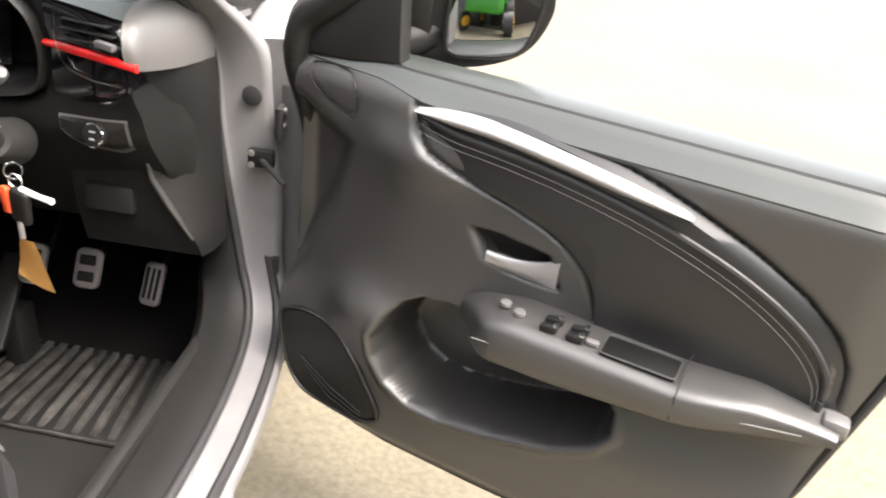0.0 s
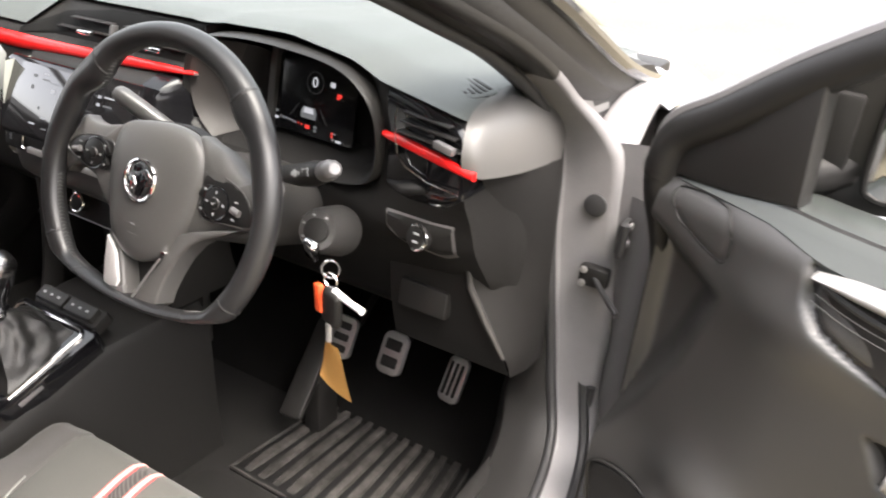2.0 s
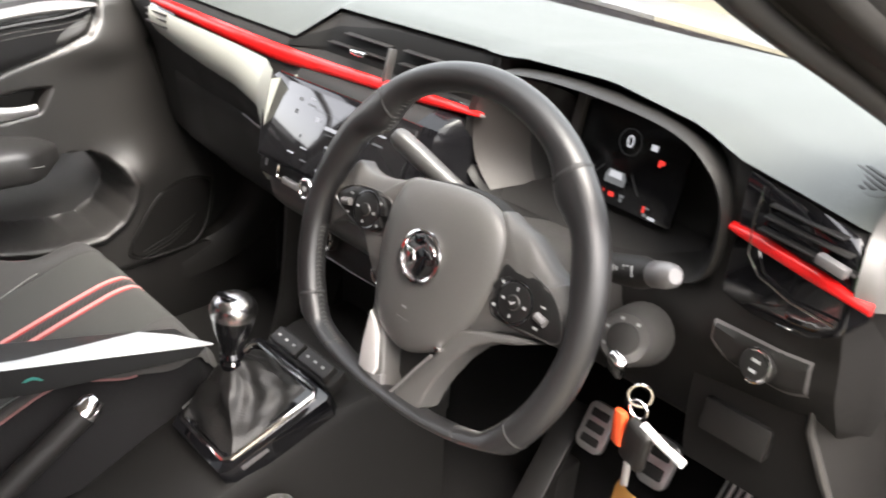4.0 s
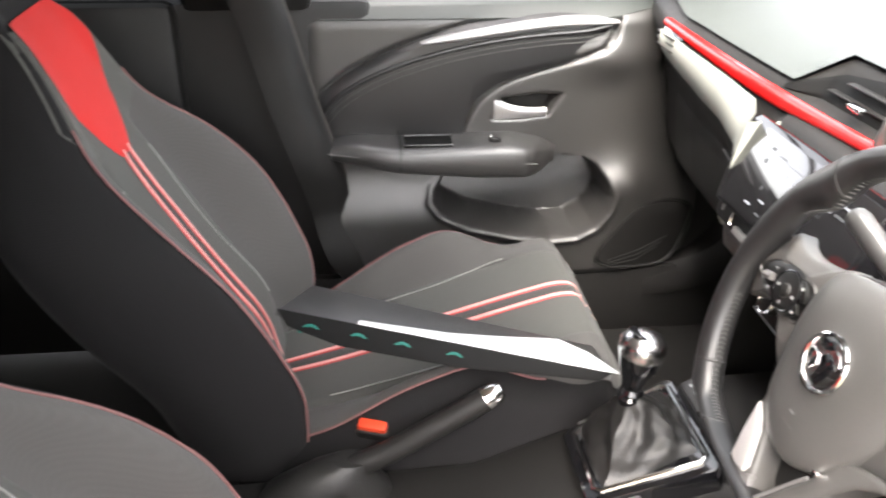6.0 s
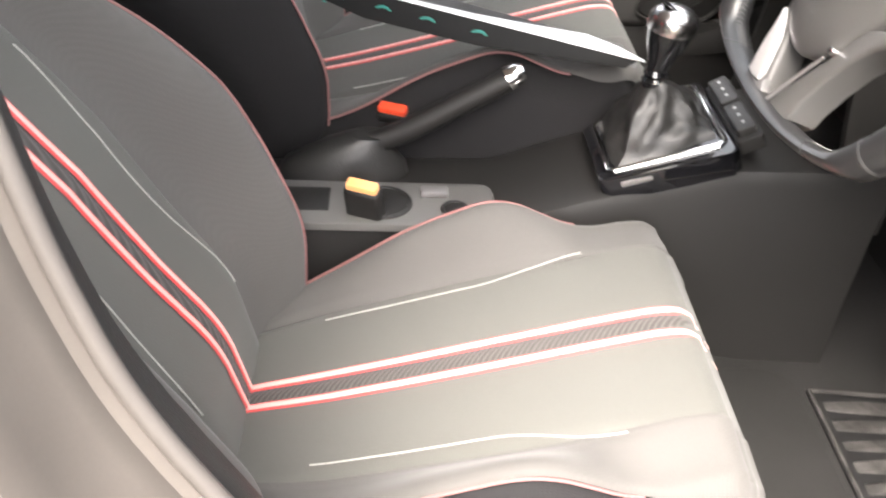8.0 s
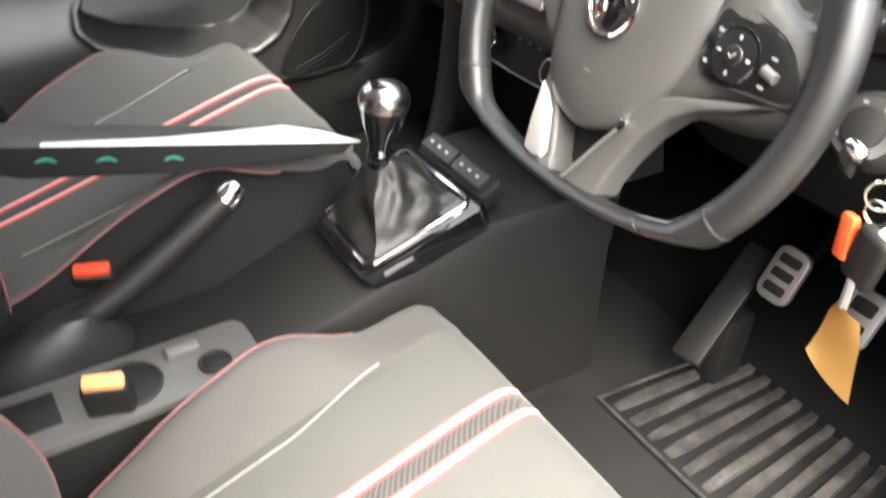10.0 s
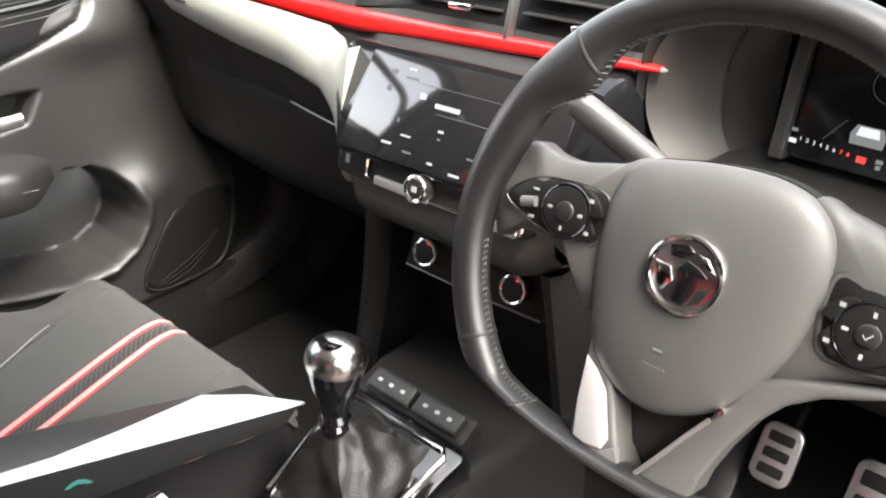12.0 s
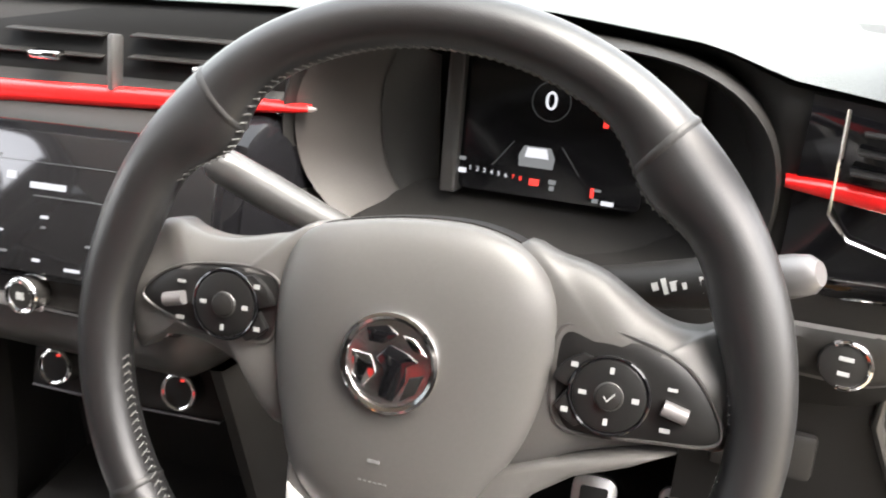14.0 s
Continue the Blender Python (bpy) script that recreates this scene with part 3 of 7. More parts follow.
for _s in (-1, 1):
    part("wiper_cover", tube([(_s * 0.69, -0.12, 0.045), (_s * 0.715, -0.19, 0.058), (_s * 0.738, -0.265, 0.066)], [0.012, 0.018, 0.010], 10), PLASTIC_MATT, _wip, "black corner of the scuttle")

# Strip and hinges between the pillar and the wing's rear edge.
for _s in (-1, 1):
    _zs = np.linspace(0.38, 0.925, 12)
    _wf = sheet(*np.array([[[CX + _s * (0.80 + 0.058 * t), 0.500 + 0.022 * t, z] for t in (0.0, 0.3, 0.7, 1.0)] for z in _zs]).transpose(2, 0, 1))
    bmesh.ops.solidify(_wf, geom=list(_wf.faces), thickness=_s * 0.004)
    alone("wing_flange", _wf, PAINT_DUSTY_SHADED, "dusty grey flange behind the front wing", "car body", "structure")
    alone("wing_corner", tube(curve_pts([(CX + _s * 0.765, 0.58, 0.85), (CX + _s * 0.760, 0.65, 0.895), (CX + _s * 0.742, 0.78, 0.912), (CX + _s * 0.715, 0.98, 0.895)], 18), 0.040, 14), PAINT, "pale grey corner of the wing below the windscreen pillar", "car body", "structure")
# Filler sheet added to stand for the dark, open hinge gap.
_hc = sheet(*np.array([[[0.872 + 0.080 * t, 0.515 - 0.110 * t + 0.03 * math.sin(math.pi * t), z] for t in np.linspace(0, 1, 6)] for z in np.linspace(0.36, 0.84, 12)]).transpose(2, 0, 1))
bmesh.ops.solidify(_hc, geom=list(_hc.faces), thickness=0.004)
alone("hinge_gap_panel", _hc, PAINT_DUSTY_SHADED, "dusty grey filler sheet added across the gap of the open door", "car body", "structure")
for _z in (0.78, 0.47):
    _h = thing("hinge_bracket", pose(0.884, 0.488, _z), "grey steel hinge bracket between pillar and open door", "bracket", "hinge brackets")
    part("leaf", moved(rbox(0.010, 0.040, 0.050, 0.003), pose(-0.006, 0.006, 0)), RUBBER, _h)
    part("knuckle", tube([(0, -0.016, -0.028), (0, -0.016, 0.028)], 0.007, 12), RUBBER, _h, "dark hinge pin")
    for _d in (-0.015, 0.015):
        part("bolt", moved(disc(0.007, 0.004, 0.001), frame_pose((0.0, 0.014, _d), (0, 1, 0), (0, 0, 1))), PAINT_DUSTY_SHADED, _h)

# ---- doors ----
# Door space: u from the hinge edge backwards, n into the cabin, z up from the ground.
POCKET = [(0.272, 0.520), (0.286, 0.560), (0.31, 0.592), (0.345, 0.612), (0.43, 0.618), (0.60, 0.608), (0.655, 0.585), (0.686, 0.545), (0.690, 0.515), (0.668, 0.488),
          (0.605, 0.456), (0.50, 0.430), (0.41, 0.416), (0.35, 0.420), (0.305, 0.445), (0.278, 0.484)]
KICK = [(0.02, 0.90), (0.06, 0.893), (0.191, 0.833), (0.15, 0.70), (0.061, 0.528), (0.02, 0.50)]
SPEAKER = [(0.062, 0.478), (0.10, 0.497), (0.156, 0.499), (0.20, 0.485), (0.233, 0.457), (0.265, 0.415), (0.292, 0.372), (0.29, 0.345), (0.243, 0.328), (0.141, 0.326), (0.10, 0.345), (0.078, 0.385), (0.066, 0.43)]
HANDLE = [(0.400, 0.765), (0.45, 0.768), (0.538, 0.758), (0.565, 0.704), (0.50, 0.703), (0.432, 0.712)]
INSERT = [(0.290, 0.925), (0.30, 0.89), (0.321, 0.865), (0.365, 0.846), (0.413, 0.832), (0.47, 0.817), (0.519, 0.801), (0.552, 0.785), (0.579, 0.766), (0.60, 0.745), (0.614, 0.722),
          (0.628, 0.69), (0.638, 0.65), (0.75, 0.648), (0.952, 0.650), (0.957, 0.69), (0.952, 0.735), (0.930, 0.775), (0.879, 0.816), (0.804, 0.855), (0.72, 0.888), (0.66, 0.908), (0.58, 0.927), (0.48, 0.943), (0.40, 0.947), (0.33, 0.94)]
TWEETER = [(0.078, 0.938), (0.12, 0.943), (0.158, 0.938), (0.178, 0.912), (0.180, 0.884), (0.165, 0.876), (0.112, 0.893), (0.085, 0.912)]


def door_left(z):
    return lerp([0.278, 0.285, 0.30, 0.325, 0.362, 0.42, 0.53, 0.89, 0.93, 0.968], [0.30, 0.20, 0.155, 0.115, 0.077, 0.058, 0.050, 0.050, 0.055, 0.07], z)


def door_right(z):
    return lerp([0.278, 0.30, 0.51, 0.74, 0.93, 0.968], [0.84, 0.87, 0.945, 1.0, 1.035, 1.04], z)


def card_depth(U, Z):
    n = 0.030 * step(Z, 0.60, 0.46) - 0.035 * step(Z, 0.33, 0.275)
    n = n - 0.035 * step(Z, 0.90, 0.97) ** 2
    n = n - 0.030 * step(U, 0.93, 1.04) - 0.022 * step(U, 0.30, 0.05)
    n = n + 0.022 * np.exp(-((U - 0.30) / 0.09) ** 2 - ((Z - 0.845) / 0.05) ** 2)
    n = n + 0.034 * np.exp(-((U - 0.235) / 0.075) ** 2 - ((Z - 0.555) / 0.055) ** 2)
    n = n - 0.050 * step(inside(U, Z, KICK), 0.004, -0.055)
    n = n - 0.135 * step(inside(U, Z, POCKET), 0.002, -0.013)
    lip = inside(U, Z, POCKET)
    n = n + 0.010 * np.exp(-((lip - 0.010) / 0.008) ** 2) * step(Z, 0.60, 0.50)
    n = n - 0.034 * step(inside(U, Z, HANDLE), 0.002, -0.016)
    ins = inside(U, Z, INSERT)
    n = n - 0.012 * np.exp(-(ins / 0.006) ** 2)
    tw = inside(U, Z, TWEETER)
    n = n - 0.0035 * np.exp(-(tw / 0.0022) ** 2)
    sp = inside(U, Z, SPEAKER)
    n = n - 0.006 * step(sp, 0.003, -0.003)
    return n


def patch(outline, offset, sg, rings=10, dome=0.0):
    """A panel that lies on the door card within an outline."""
    c = np.mean(outline, axis=0)
    pts = np.array([(p.x, p.y) for p in curve_pts([(x, y, 0) for x, y in outline], 110, closed=True)])
    bm = bmesh.new()
    prev = None
    for k in range(rings + 1):
        f = 1 - k / rings
        U, Z = c[0] + (pts[:, 0] - c[0]) * f, c[1] + (pts[:, 1] - c[1]) * f
        base = card_base(U, Z)
        edge = 0.0 if k == 0 else 1.0
        N = base + offset * edge - 0.004 * (1 - edge) + dome * (1 - f * f)
        if k == rings:
            v = bm.verts.new((c[0], sg * N[0], c[1]))
            for i in range(len(prev)):
                bm.faces.new((prev[i], prev[(i + 1) % len(prev)], v))
            break
        row = [bm.verts.new((u, sg * n, z)) for u, n, z in zip(U, N, Z)]
        if prev:
            for i in range(len(row)):
                j = (i + 1) % len(row)
                bm.faces.new((prev[i], prev[j], row[j], row[i]))
        prev = row
    bmesh.ops.recalc_face_normals(bm, faces=bm.faces)
    return bm


def card_base(U, Z):
    n = 0.030 * step(Z, 0.60, 0.46) - 0.035 * step(Z, 0.33, 0.275)
    n = n - 0.035 * step(Z, 0.90, 0.97) ** 2
    return n - 0.030 * step(U, 0.93, 1.04) - 0.022 * step(U, 0.30, 0.05)


def on_card(pts, sg, lift):
    U = np.array([p[0] for p in pts])
    Z = np.array([p[1] for p in pts])
    N = card_base(U, Z) + lift
    return [(u, sg * n, z) for u, n, z in zip(U, N, Z)]


def stitches(line, sg, lift, name, parent, pitch=0.0055):
    """A row of short threads along a line on the card."""
    pts = [Vector((p[0], p[1], 0)) for p in line]
    bms = []
    acc = 0.0
    for a, b in zip(pts, pts[1:]):
        seg = (b - a).length
        while acc < seg:
            p = a + (b - a) * (acc / seg)
            q = p + (b - a).normalized() * pitch * 0.68
            c = on_card([(p.x, p.y), (q.x, q.y)], sg, lift)
            bms.append(tube(c, 0.0008, 5))
            acc += pitch
        acc -= seg
    return tagged(part(name, join(*bms), THREAD, parent, "pale grey stitching"), kind="stuff")


def make_door(name, m, sg, label):
    d = thing(name, m, label, "car door", "front doors")
    zs = np.concatenate([np.linspace(0.278, 0.45, 40), np.linspace(0.454, 0.968, 116)])
    rows = []
    for z in zs:
        rows.append(np.linspace(door_left(z), door_right(z), 200))
    U = np.array(rows)
    Z = np.repeat(zs[:, None], 200, 1)
    N = card_depth(U, Z)
    card = sheet(U, sg * N, Z)
    part("door_card", card, PLASTIC_SOFT, d, "dark grey moulded door lining with a deep bin", sharp=60)
    # shell behind the lining
    outline = [(max(door_left(z) - 0.012, 0.045 + (z - 0.885) * 2.2), z) for z in np.linspace(0.262, 0.944, 26)] + [(door_right(z) + 0.012, z) for z in np.linspace(0.944, 0.262, 26)]
    turn = frame_pose((0, sg * -0.135, 0), (1, 0, 0), (0, 0, 1))
    h = 0.05 if sg > 0 else -0.05
    part("shell", prism(outline, turn, h, 0), PAINT, d, "grey painted metal door shell")
    back = lambda u: -0.022 - 0.052 * float(step(np.array(u), 0.22, 0.08))
    skirt = [[(u, sg * (back(u) + f * (-0.14 - back(u))), z) for u, z in outline] for f in (0.0, 0.3, 0.65, 1.0)]
    part("edge_panel", loft(skirt, True, False), PAINT_DUSTY_SHADED, d, "grey painted door edge")
    rim = [(u, sg * (back(u) - 0.008), z) for u, z in outline]
    part("edge_seal", tube(curve_pts(rim, 160, closed=True), 0.008, 8, closed=True, up=(0, 1, 0)), RUBBER, d, "black rubber door seal")
    # belt line strip, window frame, glass
    rows = []
    for u in np.linspace(0.075, 1.04, 36):
        _cb = lambda z: float(card_base(np.array(u), np.array(z))) + 0.0025
        rows.append([(u, sg * n, z) for n, z in ((_cb(0.9435 - 0.018 * float(step(np.array(u), 0.20, 0.32))) - 0.004, 0.9435 - 0.018 * float(step(np.array(u), 0.20, 0.32))), (_cb(0.946 - 0.015 * float(step(np.array(u), 0.20, 0.32))), 0.946 - 0.015 * float(step(np.array(u), 0.20, 0.32))), (_cb(0.952), 0.952), (_cb(0.962), 0.962), (min(-0.046, _cb(0.968)), 0.970), (-0.090, 0.973), (-0.118, 0.966), (-0.130, 0.945))])
    part("belt_ledge", loft(rows, closed=False), LEDGE, d, "window ledge toned paler and greener for reflected sky")
    fr = curve_pts([(0.050, sg * -0.085, 0.74), (0.046, sg * -0.070, 0.83), (0.041, sg * -0.046, 0.91), (0.042, sg * -0.041, 0.96), (0.058, sg * -0.042, 1.003), (0.115, sg * -0.045, 1.045), (0.21, sg * -0.055, 1.122), (0.33, sg * -0.07, 1.20), (0.45, sg * -0.09, 1.255), (0.60, sg * -0.12, 1.318), (0.80, sg * -0.13, 1.34),
                    (0.97, sg * -0.12, 1.325), (1.03, sg * -0.09, 1.22), (1.05, sg * -0.06, 0.98)], 70)
    part("window_frame", tube(fr, [0.010 + 0.015 * min(1.0, i / 14) for i in range(len(fr))], 12), PLASTIC_MATT, d, "black window frame")
    part("frame_edge", tube([Vector(p) + Vector((-0.012, sg * 0.002, 0.020)) for p in fr[16:48]], 0.010, 8), GREY_TRIM, d, "grey metal flange")
    sail = [(0.052, 0.950), (0.062, 0.995), (0.12, 1.045), (0.225, 1.118), (0.235, 0.97), (0.15, 0.955)]
    part("mirror_corner", prism(sail, frame_pose((0, sg * -0.066, 0), (1, 0, 0), (0, 0, 1)), 0.03 * -sg, 0.004), PLASTIC, d, "black mirror corner panel")
    # padded insert with its stitching and the bright trim
    ins = part("insert_panel", patch(INSERT, 0.006, sg, dome=0.006), LEATHER, d, "padded black insert")
    seam = [(0.305, 0.905), (0.36, 0.893), (0.45, 0.886), (0.55, 0.874), (0.66, 0.853), (0.76, 0.824), (0.83, 0.795), (0.885, 0.762), (0.918, 0.73), (0.932, 0.70), (0.933, 0.655)]
    line = [(p.x, p.y) for p in curve_pts([(u, z, 0) for u, z in seam], 80)]
    part("seam_roll", tube(on_card([(u + 0.006, z + 0.012) for u, z in line], sg, 0.010), 0.0055, 8), LEATHER, ins, "raised seam roll")
    stitches(line, sg, 0.0125, "stitching", ins)
    stitches([(u - 0.004, z - 0.010) for u, z in line], sg, 0.0125, "stitching", ins)
    lo = [(0.300, 0.920), (0.344, 0.914), (0.44, 0.909), (0.536, 0.896), (0.62, 0.886), (0.700, 0.880), (0.722, 0.884)]
    hi = [(0.296, 0.927), (0.345, 0.934), (0.414, 0.935), (0.537, 0.922), (0.639, 0.905), (0.700, 0.893), (0.722, 0.885)]
    rings = []
    for a, b in zip(curve_pts([(u, z, 0) for u, z in lo], 48), curve_pts([(u, z, 0) for u, z in hi], 48)):
        rings.append([])
        for k in range(11):
            t = k / 10
            u, z = a.x + (b.x - a.x) * t, a.y + (b.y - a.y) * t
            rings[-1].append((u, sg * (float(card_base(np.array(u), np.array(z))) + 0.006 + 0.016 * math.sin(math.pi * t) ** 0.7), z))
    part("bright_trim", loft(rings, closed=False), SILVER_DULL, d, "brushed silver trim blade")
    # speaker and tweeter covers
    sp = part("speaker_grille", patch(SPEAKER, 0.0035, sg, rings=14), PLASTIC_MATT, d, "black speaker grille")
    for k in range(3):
        ln = [(0.115 + 0.012 * k, 0.405 - 0.014 * k), (0.19, 0.372 - 0.012 * k), (0.262, 0.352 - 0.008 * k)]
        part("rib", tube(on_card(ln, sg, 0.006), 0.0012, 6), PLASTIC, sp)
    part("speaker_rim", tube(on_card([(p.x, p.y) for p in curve_pts([(u, z, 0) for u, z in SPEAKER], 70, closed=True)], sg, 0.003), 0.003, 6, closed=True, up=(0, 1, 0)), PLASTIC, d)
    _tw = curve_pts([(u, z, 0) for u, z in TWEETER], 60, closed=True)
    _tn = card_depth(np.array([p.x for p in _tw]), np.array([p.y for p in _tw])) + 0.0012
    part("tweeter_cover", tube([(p.x, sg * n, p.y) for p, n in zip(_tw, _tn)], 0.0013, 6, closed=True, up=(0, 1, 0)), PLASTIC_MATT, d, "joint of the flush tweeter cover")
    # pull handle
    h_rings = []
    for k, u in enumerate(np.linspace(0.438, 0.556, 13)):
        t = k / 12
        hh = 0.0115 + 0.0155 * t ** 2.6
        zc = 0.7215 - 0.006 * t + (hh - 0.0115)
        h_rings.append([(u, sg * (-0.004 + 0.008 * math.cos(a)), zc + hh * math.sin(a)) for a in (2 * math.pi * j / 10 for j in range(10))])
    part("door_handle", loft(h_rings), SATIN, d, "bright silver pull lever")
    part("handle_cup", patch([(0.02405 + 0.95 * u, 0.05 * 0.735 + 0.95 * z) for u, z in HANDLE], -0.030, sg, rings=3), PLASTIC_MATT, d, "dark lever recess")
    # armrest
    a_rings = []
    for u in np.linspace(0.415, 0.972, 40):
        t = (u - 0.415) / 0.557
        grow = step(np.array(u), 0.405, 0.50) * (1 - 0.55 * step(np.array(u), 0.76, 0.985))
        proud = 0.012 + 0.078 * float(grow)
        top = lerp([0.415, 0.45, 0.52, 0.76, 0.865, 0.972], [0.652, 0.668, 0.683, 0.680, 0.688, 0.673], u)
        low = lerp([0.415, 0.45, 0.60, 0.77, 0.94, 0.972], [0.618, 0.602, 0.606, 0.622, 0.650, 0.655], u)
        mid, hh = (top + low) / 2, (top - low) / 2
        r = []
        for j in range(20):
            a = 2 * math.pi * j / 20
            c, s_ = math.cos(a), math.sin(a)
            r.append((u, sg * (-0.02 + (proud + 0.02) * (0.5 + 0.5 * math.copysign(abs(c) ** 0.5, c))), mid + hh * math.copysign(abs(s_) ** 0.45, s_) - 0.010 * (0.5 + 0.5 * math.copysign(abs(c) ** 0.5, c))))
        a_rings.append(r)
    arm = part("armrest", loft(a_rings), PLASTIC_SOFT, d, "dark grey armrest with switches")
    part("armrest_seam", tube([(u, sg * (0.088 if u < 0.78 else 0.085 - 0.17 * (u - 0.78)), lerp([0.42, 0.5, 0.77, 0.95], [0.630, 0.635, 0.645, 0.660], u)) for u in np.linspace(0.47, 0.93, 20)], 0.0013, 5), THREAD, arm)
    part("grip_band", tube([(0.770, sg * (-0.005), 0.690), (0.770, sg * 0.05, 0.686), (0.770, sg * 0.088, 0.664), (0.770, sg * 0.088, 0.625)], 0.0014, 6, up=(1, 0, 0)), PLASTIC_MATT, arm)
    part("pull_cup", moved(rbox(0.106, 0.044, 0.010, 0.003), pose(0.708, sg * 0.046, 0.6745, sg * -7)), RECESS_BLACK, arm, "pull cup, its depth coloured near black")
    part("cup_rim", tube([(0.708 + x, sg * (0.046 + y), 0.6797 - 0.123 * y) for x, y in rounded(0.108, 0.046, 0.006)], 0.0016, 6, closed=True), PLASTIC_SOFT, arm)
    tip = moved(rbox(0.034, 0.030, 0.026, 0.006), pose(0.965, sg * 0.018, 0.666))
    part("end_cap", tip, GREY_TRIM, arm, "pale end cap")
    switches = [(0.575, 0.028), (0.575, 0.052), (0.615, 0.028), (0.615, 0.052)] if sg < 0 else [(0.560, 0.042)]
    for su, sn in switches:
        sw = part("window_switch", moved(rbox(0.026, 0.015, 0.012, 0.003), pose(su, sg * (sn + 0.008), 0.6790, 0, -10)), SWITCH_BLACK, arm)
        part("switch_tip", moved(rbox(0.007, 0.012, 0.004, 0.0012), pose(su + 0.009, sg * (sn + 0.008), 0.6865, 0, -10)), CHROME, sw, "bright switch tip")
    if sg < 0:
        for su, sn in ((0.497, 0.032), (0.524, 0.044)):
            part("mirror_knob", moved(disc(0.009, 0.006), pose(su, sg * (sn + 0.006), 0.6765)), GREY_TRIM, arm, "round mirror knob")
        part("lock_switch", moved(rbox(0.018, 0.012, 0.008, 0.002), pose(0.640, sg * 0.055, 0.6775)), GREY_TRIM, arm)
    return d


_c, _s = math.cos(radians(21)), math.sin(radians(21))
DRIVER_DOOR = Matrix(((_c, _s, 0, 0.888), (-_s, _c, 0, 0.349), (0, 0, 1, 0), (0, 0, 0, 1)))
driver_door = make_door("driver_door", DRIVER_DOOR, -1, "open driver's door with dark grey lining, silver trim and armrest switches")
PASSENGER_DOOR = Matrix(((0, 1, 0, -0.70), (-1, 0, 0, 0.434), (0, 0, 1, 0.065), (0, 0, 0, 1)))
passenger_door = make_door("passenger_door", PASSENGER_DOOR, 1, "closed passenger door with dark grey lining and silver trim")


def door_mirror(parent_m):
    """Outside mirror on its arm, built in door space."""
    m = thing("door_mirror", parent_m @ pose(0.20, 0.10, 0.98, 0, 0, 22), "black door mirror with dark grey shell on the open door", "door mirror")
    off = Matrix.Translation((-0.20, -0.10, -0.98))
    rings = []
    for k in range(9):
        t = k / 8
        s = math.sqrt(max(0.0, 1 - (t * 0.97) ** 2.6))
        y = 0.115 + 0.085 * t
        out = curve_pts([(0.158, 1.080, 0), (0.235, 1.128, 0), (0.32, 1.142, 0), (0.385, 1.130, 0), (0.428, 1.085, 0), (0.420, 1.03, 0), (0.385, 0.985, 0), (0.31, 0.957, 0), (0.235, 0.957, 0), (0.165, 0.975, 0)], 50, closed=True)
        rings.append([(0.30 + (p.x - 0.30) * s, y, 1.045 + (p.y - 1.045) * s) for p in out])
    part("shell", moved(loft(rings), off), PLASTIC, m, "dark grey mirror shell")
    gl = curve_pts([(0.268, 1.100, 0), (0.284, 1.118, 0), (0.33, 1.124, 0), (0.388, 1.114, 0), (0.412, 1.082, 0), (0.404, 1.03, 0), (0.380, 0.990, 0), (0.31, 0.978, 0), (0.280, 0.980, 0), (0.268, 1.0, 0)], 50, closed=True)
    out = [(p.x - 0.32, p.y - 1.05) for p in gl]
    part("mirror_glass", moved(prism(out, frame_pose((0.32, 0.113, 1.05), (1, 0.05, 0), (0, 0.12, 1)), 0.004, 0.001), off), MIRROR, m, "mirror glass")
    part("glass_rim", moved(tube([(x + 0.32, 0.110 + 0.05 * x + 0.12 * y, y + 1.05) for x, y in out], 0.004, 6, closed=True, up=(0, 1, 0)), off), PLASTIC_MATT, m)
    part("arm", moved(tube([(0.15, 0.075, 0.985), (0.20, 0.11, 0.985), (0.25, 0.14, 1.0)], 0.028, 12), off), PLASTIC_MATT, m, "black mirror arm")
    part("inner_panel", moved(moved(rbox(0.075, 0.02, 0.12, 0.006), pose(0.205, 0.113, 1.035)), off), PLASTIC_MATT, m)
    return m


door_mirror(DRIVER_DOOR)


def settle(root, m):
    """Carries a thing and its parts by m, which may also squeeze or lean it; the thing's own pose stays upright."""
    old = root.matrix_basis.copy()
    new_pose = old.copy()
    new_pose.translation = m @ old.translation
    change = new_pose.inverted() @ m @ old
    for ob in [root] + list(root.children_recursive):
        if ob.type == "MESH":
            ob.data.transform(change)
    root.matrix_basis = new_pose
    root.matrix_world = new_pose


# The driver's side of the body, the open door and the nose, drawn in to the car's true width, height and lean.
TRUE_SIDE = Matrix(((0.9079, -0.0423, 0.0372, 0.040), (0.0339, 0.9244, -0.0094, -0.0078), (-0.0306, -0.0124, 0.9124, 0.1017), (0, 0, 0, 1)))
SIDE_KINDS = ("body_side", "rubber_plug", "check_strap", "front_wing", "windscreen_pillar", "wing_flange", "wing_corner", "hinge_gap_panel", "hinge_bracket",
              "driver_door", "door_mirror", "bonnet", "windscreen", "scuttle_panel", "rear_panel", "sill_inner", "footwell_side")
for _ob in list(scene.objects):
    if _ob.parent is None and _ob.name.split(".")[0] in SIDE_KINDS:
        _x = sum(v.co.x for v in _ob.data.vertices) / len(_ob.data.vertices) if _ob.type == "MESH" else _ob.location.x
        if _x > CX - 0.05:
            settle(_ob, TRUE_SIDE)
        elif _ob.name.split(".")[0] in ("front_wing", "wing_flange", "wing_corner"):
            settle(_ob, Matrix.Translation((0.095, 0.0, 0.05)))
settle(passenger_door, Matrix.Translation(PASSENGER_DOOR.translation) @ Matrix.Diagonal((0.915, 0.915, 0.915, 1)) @ Matrix.Translation(-PASSENGER_DOOR.translation))

